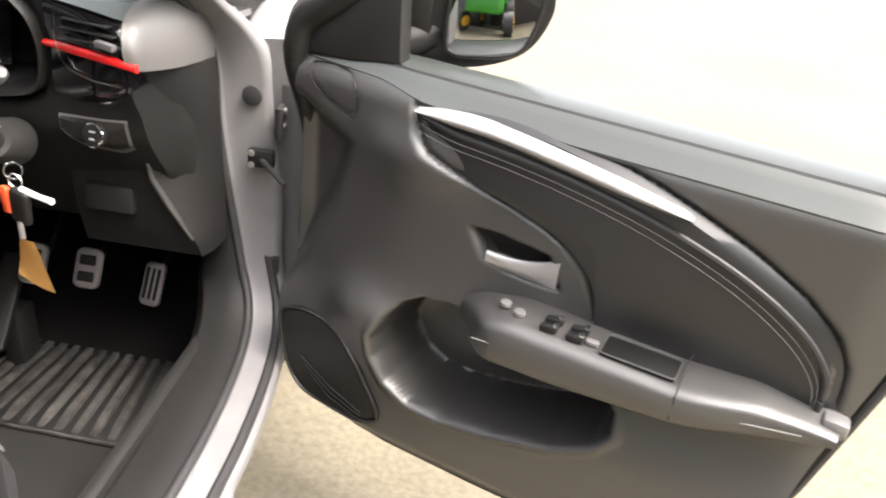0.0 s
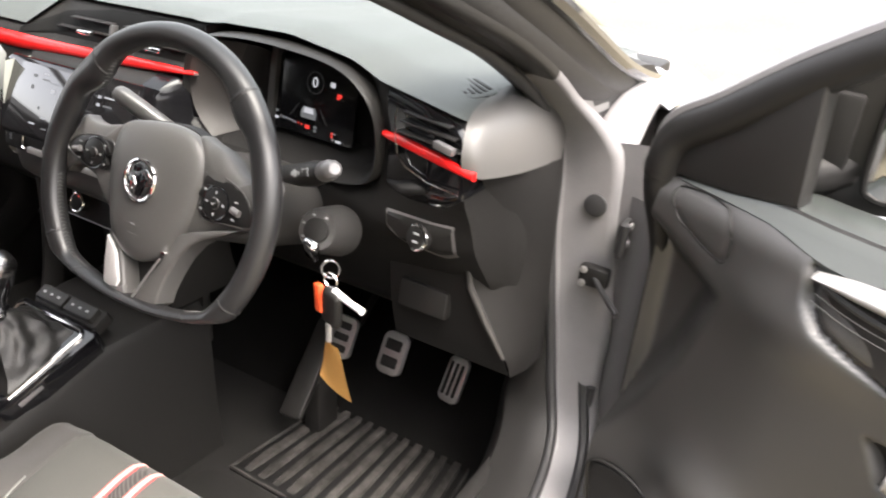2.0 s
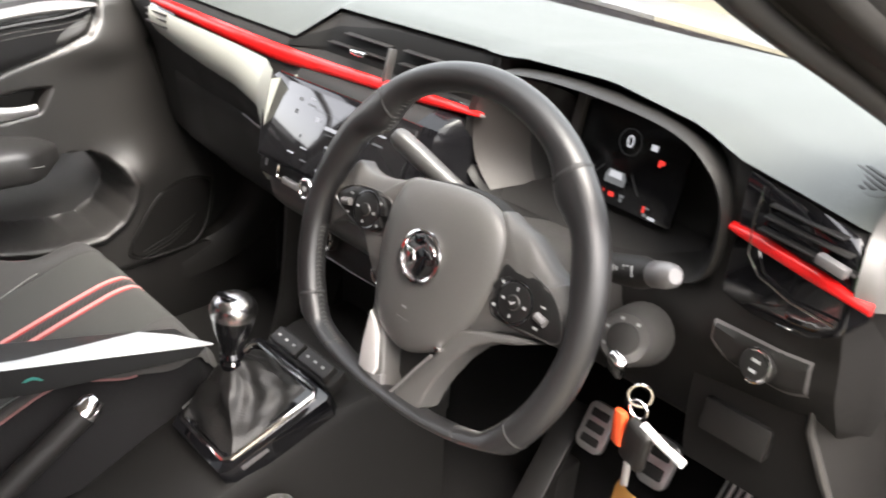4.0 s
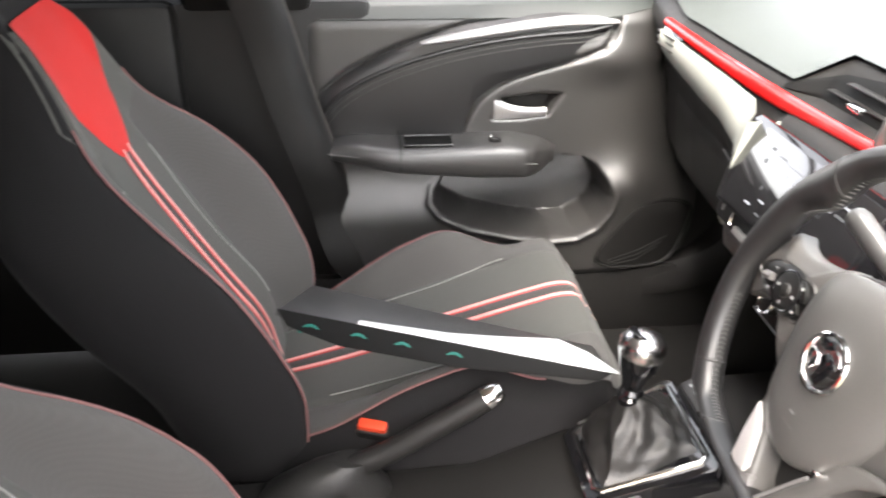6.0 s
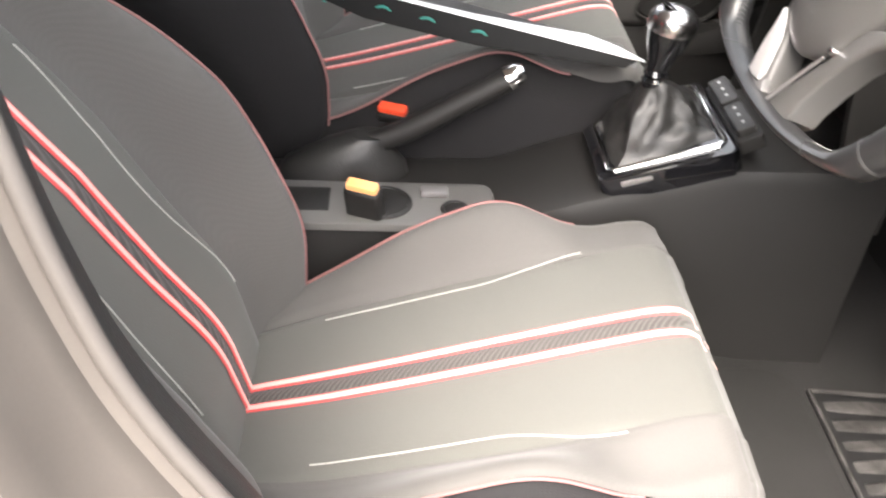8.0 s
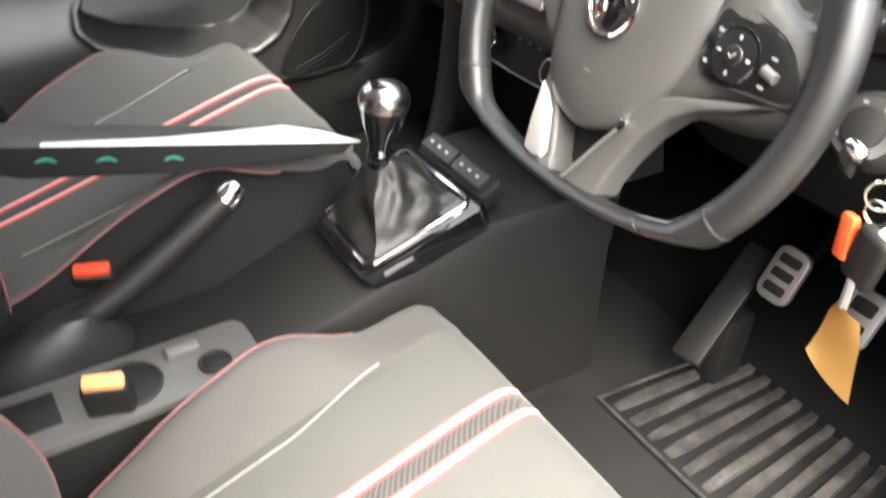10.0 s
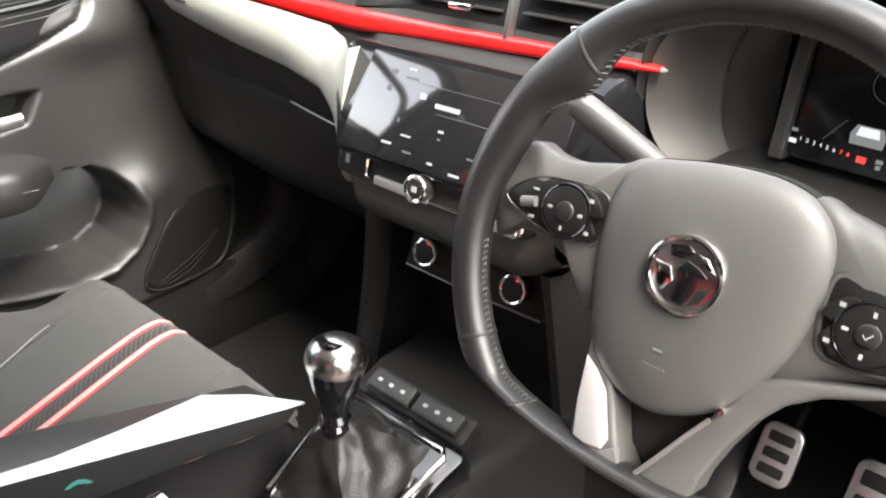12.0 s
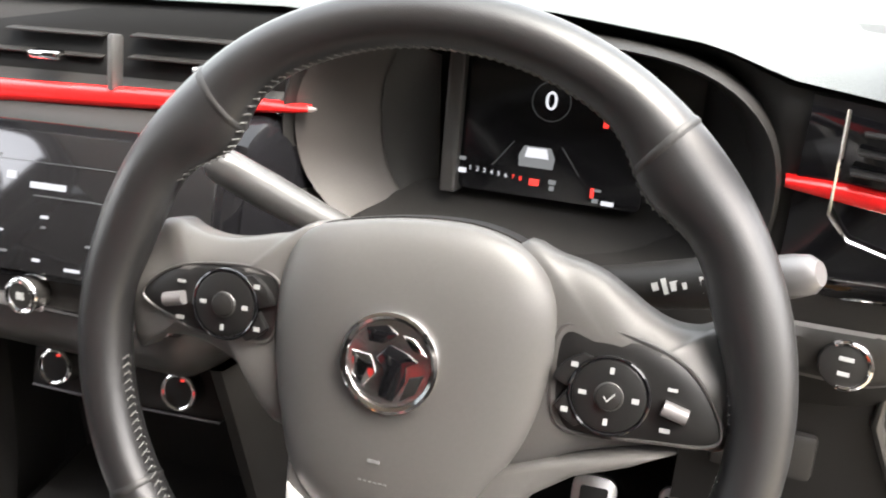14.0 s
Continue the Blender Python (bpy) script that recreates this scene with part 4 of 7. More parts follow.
# ---- front seats ----
# Seat space: x across, y forwards and z up from where the back meets the cushion.
BACK_Z = [-0.06, 0.0, 0.11, 0.22, 0.30, 0.38, 0.45, 0.55, 0.60, 0.625, 0.642]
BACK_Y = [0.02, 0.004, -0.020, -0.090, -0.137, -0.178, -0.205, -0.240, -0.262, -0.282, -0.310]
BACK_W = [0.20, 0.225, 0.245, 0.255, 0.258, 0.246, 0.186, 0.138, 0.124, 0.104, 0.070]
BACK_B = [0.02, 0.050, 0.076, 0.102, 0.104, 0.074, 0.016, 0.012, 0.010, 0.008, 0.0]
BACK_T = [0.12, 0.13, 0.14, 0.15, 0.15, 0.145, 0.13, 0.105, 0.10, 0.08, 0.05]


def soft(xs, ys, x):
    """A smooth reading of a table."""
    return sum(lerp(xs, ys, x + d) for d in (-0.03, -0.015, 0.0, 0.015, 0.03)) / 5


def back_front(a, z):
    """The front of the backrest at a (-1 to 1 across) and height z."""
    w, b = soft(BACK_Z, BACK_W, z), soft(BACK_Z, BACK_B, z)
    s = abs(a)
    rise = b * float(step(np.array(s), 0.50, 0.84)) - (b + 0.028) * max(0.0, (s - 0.86) / 0.14) ** 2
    crease = -0.005 * math.exp(-((s - 0.47) / 0.035) ** 2) * float(step(np.array(z), 0.52, 0.40))
    return Vector((a * w, soft(BACK_Z, BACK_Y, z) - LEAN * max(0.0, z - 0.30) + rise + crease, z + RISE * max(0.0, z - 0.20)))


CUSH_Y = [-0.06, 0.0, 0.09, 0.20, 0.31, 0.42, 0.497, 0.530, 0.546, 0.551]
CUSH_Z = [-0.02, 0.0, 0.022, 0.054, 0.088, 0.122, 0.143, 0.132, 0.094, 0.03]
CUSH_B = [-0.04, -0.010, 0.010, 0.052, 0.066, -0.016, -0.010, -0.004, -0.008, 0.0]
CUSH_W = [0.18, 0.200, 0.228, 0.236, 0.242, 0.238, 0.230, 0.222, 0.212, 0.20]


def cushion_top(a, y):
    w, b, zc = soft(CUSH_Y, CUSH_W, y), soft(CUSH_Y, CUSH_B, y), soft(CUSH_Y, CUSH_Z, y)
    s = abs(a)
    rise = b * float(step(np.array(s), 0.55, 0.84)) - (0.045) * max(0.0, (s - 0.84) / 0.16) ** 2
    crease = -0.003 * math.exp(-((s - 0.58) / 0.035) ** 2) * float(step(np.array(y), 0.46, 0.37))
    return Vector((a * w, y, zc + rise + crease))


def strip(fn, a0, a1, v0, v1, lift, axis, n=60, m=4):
    """A narrow band that lies on a seat surface, from a0 to a1 across and v0 to v1 along."""
    rows = []
    for i in range(n + 1):
        v = v0 + (v1 - v0) * i / n
        lo = a0(v) if callable(a0) else a0
        hi = a1(v) if callable(a1) else a1
        row = []
        for j in range(m + 1):
            p = fn(lo + (hi - lo) * j / m, v)
            edge = -0.0015 if j in (0, m) else 0.0
            row.append(p + Vector(axis) * (lift + edge))
        rows.append(row)
    A = np.array([[tuple(p) for p in r] for r in rows])
    return sheet(A[..., 0], A[..., 1], A[..., 2])


LEAN = 0.20   # how much further the head end leans back
RISE = 0.10  # how much taller the upper backrest stands


def make_seat(m, label):
    s = thing("front_seat", m, label, "car seat", "front seats")
    # backrest, one closed body
    zs = np.linspace(-0.06, 0.642, 56)
    aa = np.concatenate([np.linspace(-1, -0.8, 8)[:-1], np.linspace(-0.8, 0.8, 27), np.linspace(0.8, 1, 8)[1:]])
    rings = []
    for z in zs:
        front = [back_front(a, z) for a in aa]
        t = soft(BACK_Z, BACK_T, z)
        w, yc = soft(BACK_Z, BACK_W, z), soft(BACK_Z, BACK_Y, z) - LEAN * max(0.0, z - 0.30)
        rear = []
        for k in range(1, 14):
            f = k / 14
            ang = math.pi * f
            rear.append(Vector((w * math.copysign(abs(math.cos(ang)) ** 0.55, math.cos(ang)), yc - 0.03 - t * math.sin(ang) ** 0.6, z + RISE * max(0.0, z - 0.20))))
        rings.append([tuple(p) for p in front + rear])
    part("backrest", loft(rings), CLOTH_SIDE, s, "dark cloth sport backrest with a fixed head restraint", sharp=60)
    part("back_panel", strip(back_front, lambda z: -0.47 - 0.47 * float(step(np.array(z), 0.42, 0.50)), lambda z: 0.47 + 0.47 * float(step(np.array(z), 0.42, 0.50)), 0.0, 0.612, 0.004, (0, 1, 0.3), 60, 16), CLOTH, s, "grey knitted centre panel")
    for g in (-1, 1):
        part("bolster_panel", strip(back_front, lambda z: g * 0.46, lambda z: g * 0.86, 0.0, 0.475, 0.003, (0, 1, 0.2), 50, 12), CLOTH_EDGE, s, "grey side bolster panel")
        part("bolster_piping", tube([back_front(g * 0.87, z) + Vector((0, 0.003, 0)) for z in np.linspace(0.0, 0.50, 40)], 0.0017, 6), PIPE_DARK, s, "thin red piping")
        part("back_seam", tube([back_front(g * (0.33 + 0.10 * float(step(np.array(z), 0.26, 0.10)) + 0.06 * float(step(np.array(z), 0.28, 0.39))), z) + Vector((0, 0.005, 0)) for z in np.linspace(0.10, 0.39, 30)], 0.0010, 5), SEAM, s, "pale seam")
    # red head panel narrowing to the stripes
    wide = lambda z: 0.045 + 0.74 * max(0.0, min(1.0, (z - 0.404) / 0.16)) ** 0.85
    part("red_panel", strip(back_front, lambda z: -wide(z), lambda z: wide(z), 0.412, 0.618, 0.0065, (0, 1, 0.35), 40, 8), RED_CLOTH, s, "bright red cloth panel")
    for g in (-1, 1):
        part("stripe", strip(back_front, g * 0.062 - 0.014, g * 0.062 + 0.014, -0.005, 0.420, 0.0080, (0, 1, 0.3), 60, 3), PIPING, s, "pink and white stripe")
        part("stripe_edge", strip(back_front, g * 0.062 - 0.025, g * 0.062 + 0.027, -0.005, 0.420, 0.0070, (0, 1, 0.3), 60, 3), PIPING_RED, s, "red stripe edge")
    # cushion
    ys = np.concatenate([np.linspace(-0.06, 0.46, 40), np.linspace(0.472, 0.551, 14)])
    rings = []
    for y in ys:
        top = [cushion_top(a, y) for a in aa]
        w = soft(CUSH_Y, CUSH_W, y)
        low = -0.13 + 0.03 * float(step(np.array(y), 0.41, 0.55))
        rear = [Vector((w * 0.99, y, low + 0.06)), Vector((w * 0.93, y, low)), Vector((0.0, y, low)), Vector((-w * 0.93, y, low)), Vector((-w * 0.99, y, low + 0.06))]
        rings.append([tuple(p) for p in top + rear])
    part("cushion", loft(rings), CLOTH_SIDE, s, "dark cloth seat cushion", sharp=60)
    part("cushion_panel", strip(cushion_top, lambda y: -0.58 - 0.36 * float(step(np.array(y), 0.415, 0.49)), lambda y: 0.58 + 0.36 * float(step(np.array(y), 0.415, 0.49)), 0.0, 0.5485, 0.0062, (0, 0.5, 1), 90, 44), CLOTH, s, "grey knitted cushion panel")
    for g in (-1, 1):
        part("cushion_bolster", strip(cushion_top, lambda y: g * 0.57, lambda y: g * (0.88 + 0.07 * float(step(np.array(y), 0.405, 0.48))), 0.0, 0.546, 0.0072, (g * 0.3, 0.4, 1), 90, 24), CLOTH_EDGE, s, "grey side bolster of the cushion")
        part("cushion_piping", tube([cushion_top(g * 0.89, y) + Vector((g * 0.002, 0, 0.0075)) for y in np.linspace(0.0, 0.415, 40)], 0.0018, 6), PIPE_DARK, s, "thin red piping")
        part("stripe", strip(cushion_top, g * 0.078 - 0.017, g * 0.078 + 0.017, -0.005, 0.548, 0.0090, (0, 0.2, 1), 70, 3), PIPING, s, "pink and white stripe")
        part("stripe_edge", strip(cushion_top, g * 0.078 - 0.028, g * 0.078 + 0.032, -0.005, 0.548, 0.0078, (0, 0.2, 1), 70, 3), PIPING_RED, s, "red stripe edge")
        part("cushion_seam", tube([cushion_top(g * (0.50 + 0.10 * float(step(np.array(y), 0.28, 0.41))), y) + Vector((0, 0, 0.0076)) for y in np.linspace(0.09, 0.412, 30)], 0.0010, 5), SEAM, s, "pale seam")
        part("seat_valance", moved(rbox(0.03, 0.50, 0.11, 0.02, 3), pose(g * 0.235, 0.18, -0.13)), PLASTIC_MATT, s, "black plastic seat side cover")
        part("seat_rail", moved(rbox(0.04, 0.52, 0.10, 0.008), pose(g * 0.17, 0.20, -0.17)), PLASTIC_MATT, s)
    part("ribbed_strip", strip(cushion_top, -0.045, 0.045, 0.0, 0.548, 0.0072, (0, 0.2, 1), 90, 3), RIBBED, s, "ribbed grey centre strip")
    part("ribbed_strip", strip(back_front, -0.036, 0.036, 0.0, 0.420, 0.0055, (0, 1, 0.3), 60, 3), RIBBED, s, "ribbed grey centre strip")
    return s


make_seat(pose(0.370, -0.522, 0.306), "driver's grey cloth sport seat with red panel and pink stripes")
LEAN, RISE = 0.05, 0.0
make_seat(pose(-0.290, -0.506, 0.410), "passenger's grey cloth sport seat with red panel and pink stripes")

# ---- dashboard ----
# Profile of the dashboard at stations across the car: top front, upper front, stripe line, below it, lower front, lip, lower panel, bottom; each y, z.
STATIONS = [
    (-0.70, (0.38, 0.965), (0.26, 0.948), (0.232, 0.925), (0.232, 0.890), (0.260, 0.830), (0.28, 0.78), (0.30, 0.65), (0.42, 0.56)),
    (-0.48, (0.34, 0.972), (0.215, 0.940), (0.192, 0.920), (0.195, 0.880), (0.228, 0.835), (0.25, 0.78), (0.28, 0.64), (0.42, 0.54)),
    (-0.30, (0.35, 0.982), (0.232, 0.942), (0.212, 0.920), (0.202, 0.870), (0.220, 0.820), (0.24, 0.78), (0.27, 0.64), (0.42, 0.54)),
    (-0.16, (0.36, 0.987), (0.250, 0.945), (0.232, 0.915), (0.212, 0.860), (0.210, 0.800), (0.225, 0.76), (0.27, 0.64), (0.42, 0.54)),
    (-0.12, (0.36, 0.997), (0.305, 0.990), (0.262, 0.925), (0.215, 0.905), (0.190, 0.800), (0.190, 0.755), (0.25, 0.69), (0.42, 0.64)),
    (0.19, (0.35, 1.005), (0.300, 1.000), (0.275, 0.925), (0.215, 0.905), (0.190, 0.800), (0.190, 0.755), (0.25, 0.69), (0.42, 0.64)),
    (0.215, (0.35, 1.008), (0.290, 1.004), (0.300, 0.930), (0.285, 0.880), (0.265, 0.830), (0.265, 0.780), (0.33, 0.69), (0.40, 0.57)),
    (0.26, (0.345, 1.020), (0.285, 1.016), (0.360, 0.985), (0.352, 0.870), (0.268, 0.832), (0.262, 0.780), (0.33, 0.69), (0.40, 0.57)),
    (0.40, (0.345, 1.028), (0.275, 1.024), (0.360, 0.990), (0.352, 0.865), (0.262, 0.828), (0.262, 0.780), (0.33, 0.69), (0.40, 0.57)),
    (0.52, (0.335, 1.018), (0.262, 1.012), (0.350, 0.980), (0.345, 0.862), (0.255, 0.828), (0.262, 0.780), (0.33, 0.69), (0.40, 0.57)),
    (0.570, (0.33, 1.004), (0.252, 0.996), (0.258, 0.930), (0.256, 0.870), (0.252, 0.840), (0.255, 0.790), (0.335, 0.69), (0.39, 0.57)),
    (0.66, (0.335, 0.992), (0.238, 0.985), (0.235, 0.925), (0.238, 0.870), (0.248, 0.838), (0.258, 0.785), (0.34, 0.69), (0.38, 0.565)),
    (0.712, (0.345, 0.989), (0.243, 0.972), (0.228, 0.921), (0.236, 0.867), (0.255, 0.836), (0.275, 0.782), (0.345, 0.69), (0.377, 0.562)),
    (0.735, (0.43, 0.955), (0.32, 0.945), (0.30, 0.910), (0.33, 0.865), (0.34, 0.835), (0.35, 0.78), (0.37, 0.69), (0.40, 0.56)),
    (0.747, (0.52, 0.915), (0.48, 0.910), (0.46, 0.895), (0.46, 0.870), (0.46, 0.830), (0.46, 0.78), (0.46, 0.69), (0.46, 0.56)),
]
_SX = [s[0] for s in STATIONS]


def dash_ring(x):
    r = [(0.86, 0.94), (0.60, 0.985)]
    for k in range(1, 9):
        lift = lerp([-0.70, -0.45, -0.28, -0.16, 0.19, 0.25], [0.030, 0.027, 0.018, 0.010, 0.008, 0.0], x) if k < 7 else 0.0
        r.append((lerp(_SX, [s[k][0] for s in STATIONS], x), lerp(_SX, [s[k][1] for s in STATIONS], x) + lift))
    r += [(0.60, 0.54), (0.86, 0.58)]
    return r


def dash_front(x, z):
    """How far back the front of the dashboard lies at x and z."""
    r = dash_ring(x)[3:9]
    return lerp([p[1] for p in r[::-1]], [p[0] for p in r[::-1]], z)


dash = thing("dashboard", pose(CX, 0.45, 0.55), "dark grey dashboard with red trim stripe and glossy black vents", "dashboard")
_xs = sorted(set(np.round(np.concatenate([np.linspace(-0.70, 0.747, 80), _SX]), 4)))
_rings = []
for _x in _xs:
    _base = dash_ring(_x)
    _fine = []
    for _i in range(len(_base)):
        (_y0, _z0), (_y1, _z1) = _base[_i], _base[(_i + 1) % len(_base)]
        for _k in range(4):
            _t = _k / 4
            _fine.append((_x, _y0 + (_y1 - _y0) * _t, _z0 + (_z1 - _z0) * _t))
    # soften the corners of the profile
    _n = len(_fine)
    _sm = [(_x, (_fine[i - 1][1] + 2 * _fine[i][1] + _fine[(i + 1) % _n][1]) / 4, (_fine[i - 1][2] + 2 * _fine[i][2] + _fine[(i + 1) % _n][2]) / 4) for i in range(_n)]
    _rings.append(_sm)
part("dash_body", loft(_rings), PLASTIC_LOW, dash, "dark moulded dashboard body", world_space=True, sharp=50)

# soft top skin, its colour lifted for light from the windscreen
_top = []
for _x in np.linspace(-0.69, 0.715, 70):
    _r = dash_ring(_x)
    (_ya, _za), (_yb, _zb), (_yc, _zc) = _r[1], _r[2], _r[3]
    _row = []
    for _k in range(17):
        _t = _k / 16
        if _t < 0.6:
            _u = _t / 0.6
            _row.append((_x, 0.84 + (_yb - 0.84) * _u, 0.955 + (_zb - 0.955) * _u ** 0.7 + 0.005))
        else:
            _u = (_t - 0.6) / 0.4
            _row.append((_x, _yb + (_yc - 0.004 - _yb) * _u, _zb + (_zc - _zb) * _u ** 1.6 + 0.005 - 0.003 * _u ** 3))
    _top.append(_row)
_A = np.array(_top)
part("dash_top", sheet(_A[..., 0], _A[..., 1], _A[..., 2]), DASH_TOP, dash, "grained dash top, toned paler and greener for windscreen light", world_space=True, sharp=60)


def front_sheet(x0, x1, zlo, zhi, proud, nx=40, nz=12):
    rows = []
    for x in np.linspace(x0, x1, nx):
        a, b = zlo(x), zhi(x)
        rows.append([(x, dash_front(x, a + (b - a) * k / nz) - (proud if 0 < k < nz else proud * 0.2), a + (b - a) * k / nz) for k in range(nz + 1)])
    A = np.array(rows)
    return sheet(A[..., 0], A[..., 1], A[..., 2])


# pale fascia in front of the passenger, running down beside the screen
def fascia_sheet():
    """A bowed panel under the red stripe that swells forward and runs down beside the screen."""
    xs = np.concatenate([np.linspace(-0.50, -0.20, 24), np.linspace(-0.19, -0.098, 22)])
    rows = []
    for x in xs:
        zt = lerp([-0.50, -0.40, -0.27, -0.16, -0.098], [0.945, 0.938, 0.929, 0.921, 0.919], x)
        zb = lerp([-0.50, -0.42, -0.36, -0.27, -0.19, -0.15, -0.128, -0.112, -0.098], [0.888, 0.868, 0.858, 0.848, 0.838, 0.829, 0.820, 0.804, 0.756], x)
        yt = lerp([-0.50, -0.40, -0.27, -0.18, -0.13, -0.098], [0.184, 0.192, 0.206, 0.212, 0.190, 0.166], x)
        yb = lerp([-0.50, -0.40, -0.27, -0.19, -0.14, -0.115, -0.098], [0.196, 0.204, 0.204, 0.190, 0.164, 0.148, 0.140], x)
        row = []
        for k in range(15):
            t = k / 14
            bow = 0.012 * math.sin(math.pi * min(1.0, 0.15 + t * 0.85)) * (1 - t ** 6)
            back = 0.030 * max(0.0, (t - 0.86) / 0.14) ** 2
            row.append((x, yt + (yb - yt) * t ** 1.3 - bow + back, zt + (zb - zt) * t))
        rows.append(row)
    edge = [(p[0] + 0.001, p[1] + 0.045, p[2]) for p in rows[-1]]
    A = np.array(rows + [edge])
    return sheet(A[..., 0], A[..., 1], A[..., 2])


part("fascia", fascia_sheet(), FASCIA, dash, "satin pale grey fascia panel running down beside the screen", world_space=True, sharp=50)
_CAP = [[(0.70, 0.60, 0.986), (0.70, 0.40, 0.9945), (0.70, 0.30, 0.992), (0.705, 0.245, 0.978), (0.712, 0.220, 0.945), (0.714, 0.221, 0.915)],
        [(0.724, 0.60, 0.975), (0.724, 0.42, 0.985), (0.724, 0.32, 0.985), (0.728, 0.262, 0.968), (0.732, 0.238, 0.938), (0.734, 0.240, 0.909)],
        [(0.740, 0.60, 0.950), (0.740, 0.47, 0.962), (0.740, 0.39, 0.965), (0.743, 0.340, 0.952), (0.746, 0.318, 0.925), (0.747, 0.320, 0.897)],
        [(0.750, 0.60, 0.920), (0.750, 0.53, 0.925), (0.750, 0.480, 0.934), (0.750, 0.452, 0.925), (0.750, 0.440, 0.905), (0.750, 0.435, 0.884)]]
_rows = [curve_pts(r, 25) for r in _CAP]
_end = [[tuple(p) for p in col] for col in zip(*[curve_pts([r[i] for r in _rows], 18) for i in range(len(_rows[0]))])]
_A = np.array(_end)
part("end_cap", sheet(_A[..., 0], _A[..., 1], _A[..., 2]), END_GREY, dash, "satin grey end cap of the dashboard", world_space=True, sharp=70)


def ribbon(pts, heights, depth=0.0065):
    """A raised strip with a rounded face along points on the front of the dashboard."""
    line = curve_pts(pts, 60)
    n = len(line)
    rings = []
    for i, p in enumerate(line):
        h = lerp(np.linspace(0, 1, len(heights)), heights, i / (n - 1)) / 2
        d = min(depth, 2.2 * h)
        face = [(p.x, p.y - d * math.sin(math.pi * (k + 0.7) / 8.4) ** 0.8, p.z - h * math.cos(math.pi * (k + 0.7) / 8.4)) for k in range(8)]
        rings.append([(p.x, p.y + depth * 0.6, p.z - h)] + face + [(p.x, p.y + depth * 0.6, p.z + h)])
    return loft(rings)


part("red_stripe", ribbon([(-0.510, 0.190, 0.953), (-0.40, 0.198, 0.946), (-0.27, 0.212, 0.937), (-0.16, 0.228, 0.930), (-0.05, 0.240, 0.931), (0.08, 0.250, 0.934), (0.160, 0.257, 0.936), (0.222, 0.262, 0.938)], [0.015, 0.020, 0.024, 0.025, 0.018, 0.016, 0.012, 0.005]), RED_TRIM, dash, "glossy red trim stripe", world_space=True)
part("stripe_tip", tube([(0.219, 0.2600, 0.9380), (0.224, 0.2600, 0.9382), (0.228, 0.2610, 0.9384)], [0.0026, 0.0024, 0.0010], 8), SATIN, dash, "small silver tip", world_space=True)
part("red_stripe", ribbon([(0.578, 0.250, 0.930), (0.62, 0.238, 0.929), (0.68, 0.226, 0.924), (0.730, 0.224, 0.915)], [0.008, 0.013, 0.014, 0.010]), RED_TRIM, dash, "glossy red trim stripe", world_space=True)

# centre vents
_vent = part("centre_vent", front_sheet(-0.170, 0.205, lambda x: 0.942, lambda x: lerp([-0.170, -0.11, 0.0, 0.205], [0.950, 0.978, 0.995, 1.003], x), 0.003, 50, 8), RECESS_BLACK, dash, "centre vent, its recess a sheet coloured near black", world_space=True)
for _x0, _x1 in ((-0.105, 0.022), (0.052, 0.185)):
    for _z, _in in ((0.960, 0.0), (0.977, 0.006)):
        _xa = _x0 + (0.03 if (_z > 0.97 and _x0 < 0) else 0)
        _y = 0.266 + _in
        part("vent_slat", moved(rbox(_x1 - _xa, 0.012, 0.0022, 0.0009), pose((_xa + _x1) / 2, _y + 0.008 + 0.02 * ((_xa + _x1) / 2), _z + 0.02 * ((_xa + _x1) / 2), 0, 0, 3)), PLASTIC_MATT, _vent, world_space=True)
    part("vent_tab", moved(rbox(0.030, 0.012, 0.007, 0.002), pose((_x0 + _x1) / 2 + 0.02, 0.258, 0.961)), CHROME, _vent, "bright vent tab", world_space=True)
part("vent_divider", moved(rbox(0.006, 0.014, 0.046, 0.002), pose(0.050, 0.254, 0.961, -14)), PLASTIC_SOFT, _vent, "dark grey vent divider", world_space=True)
_pv = part("side_vent", front_sheet(-0.53, -0.435, lambda x: 0.908, lambda x: 0.945, 0.007, 12, 6), GLOSS_BLACK, dash, "glossy black side vent", world_space=True)
for _z in (0.916, 0.927, 0.937):
    part("vent_slat", moved(rbox(0.075, 0.012, 0.003, 0.001), pose(-0.482, 0.183, _z)), PLASTIC, _pv, world_space=True)

# right vent
_rv = part("side_vent", front_sheet(0.585, 0.722, lambda x: lerp([0.585, 0.62, 0.68, 0.722], [0.858, 0.850, 0.852, 0.885], x), lambda x: lerp([0.585, 0.65, 0.70, 0.722], [0.990, 0.984, 0.968, 0.930], x), 0.005, 30, 14), GLOSS_BLACK, dash, "glossy black side vent", world_space=True)
for _k, _z in enumerate((0.944, 0.957, 0.969)):
    part("vent_slat", moved(rbox(0.098 - 0.012 * _k, 0.012, 0.0022, 0.0009), pose(0.662 - 0.004 * _k, 0.228 + 0.003 * _k, _z, 0, 3, -6)), PLASTIC, _rv, world_space=True)
# Upper run stands for a highlight on the glossy housing.
part("vent_side_trim", tube([(0.606, 0.238, 0.985), (0.606, 0.232, 0.955), (0.607, 0.236, 0.915), (0.622, 0.236, 0.898), (0.66, 0.228, 0.889), (0.705, 0.222, 0.887)], 0.0014, 6), CHROME, _rv, "thin bright line", world_space=True)
part("vent_tab", moved(rbox(0.030, 0.010, 0.010, 0.002), pose(0.690, 0.216, 0.945, 0, 8, -8)), GREY_TRIM, _rv, world_space=True)
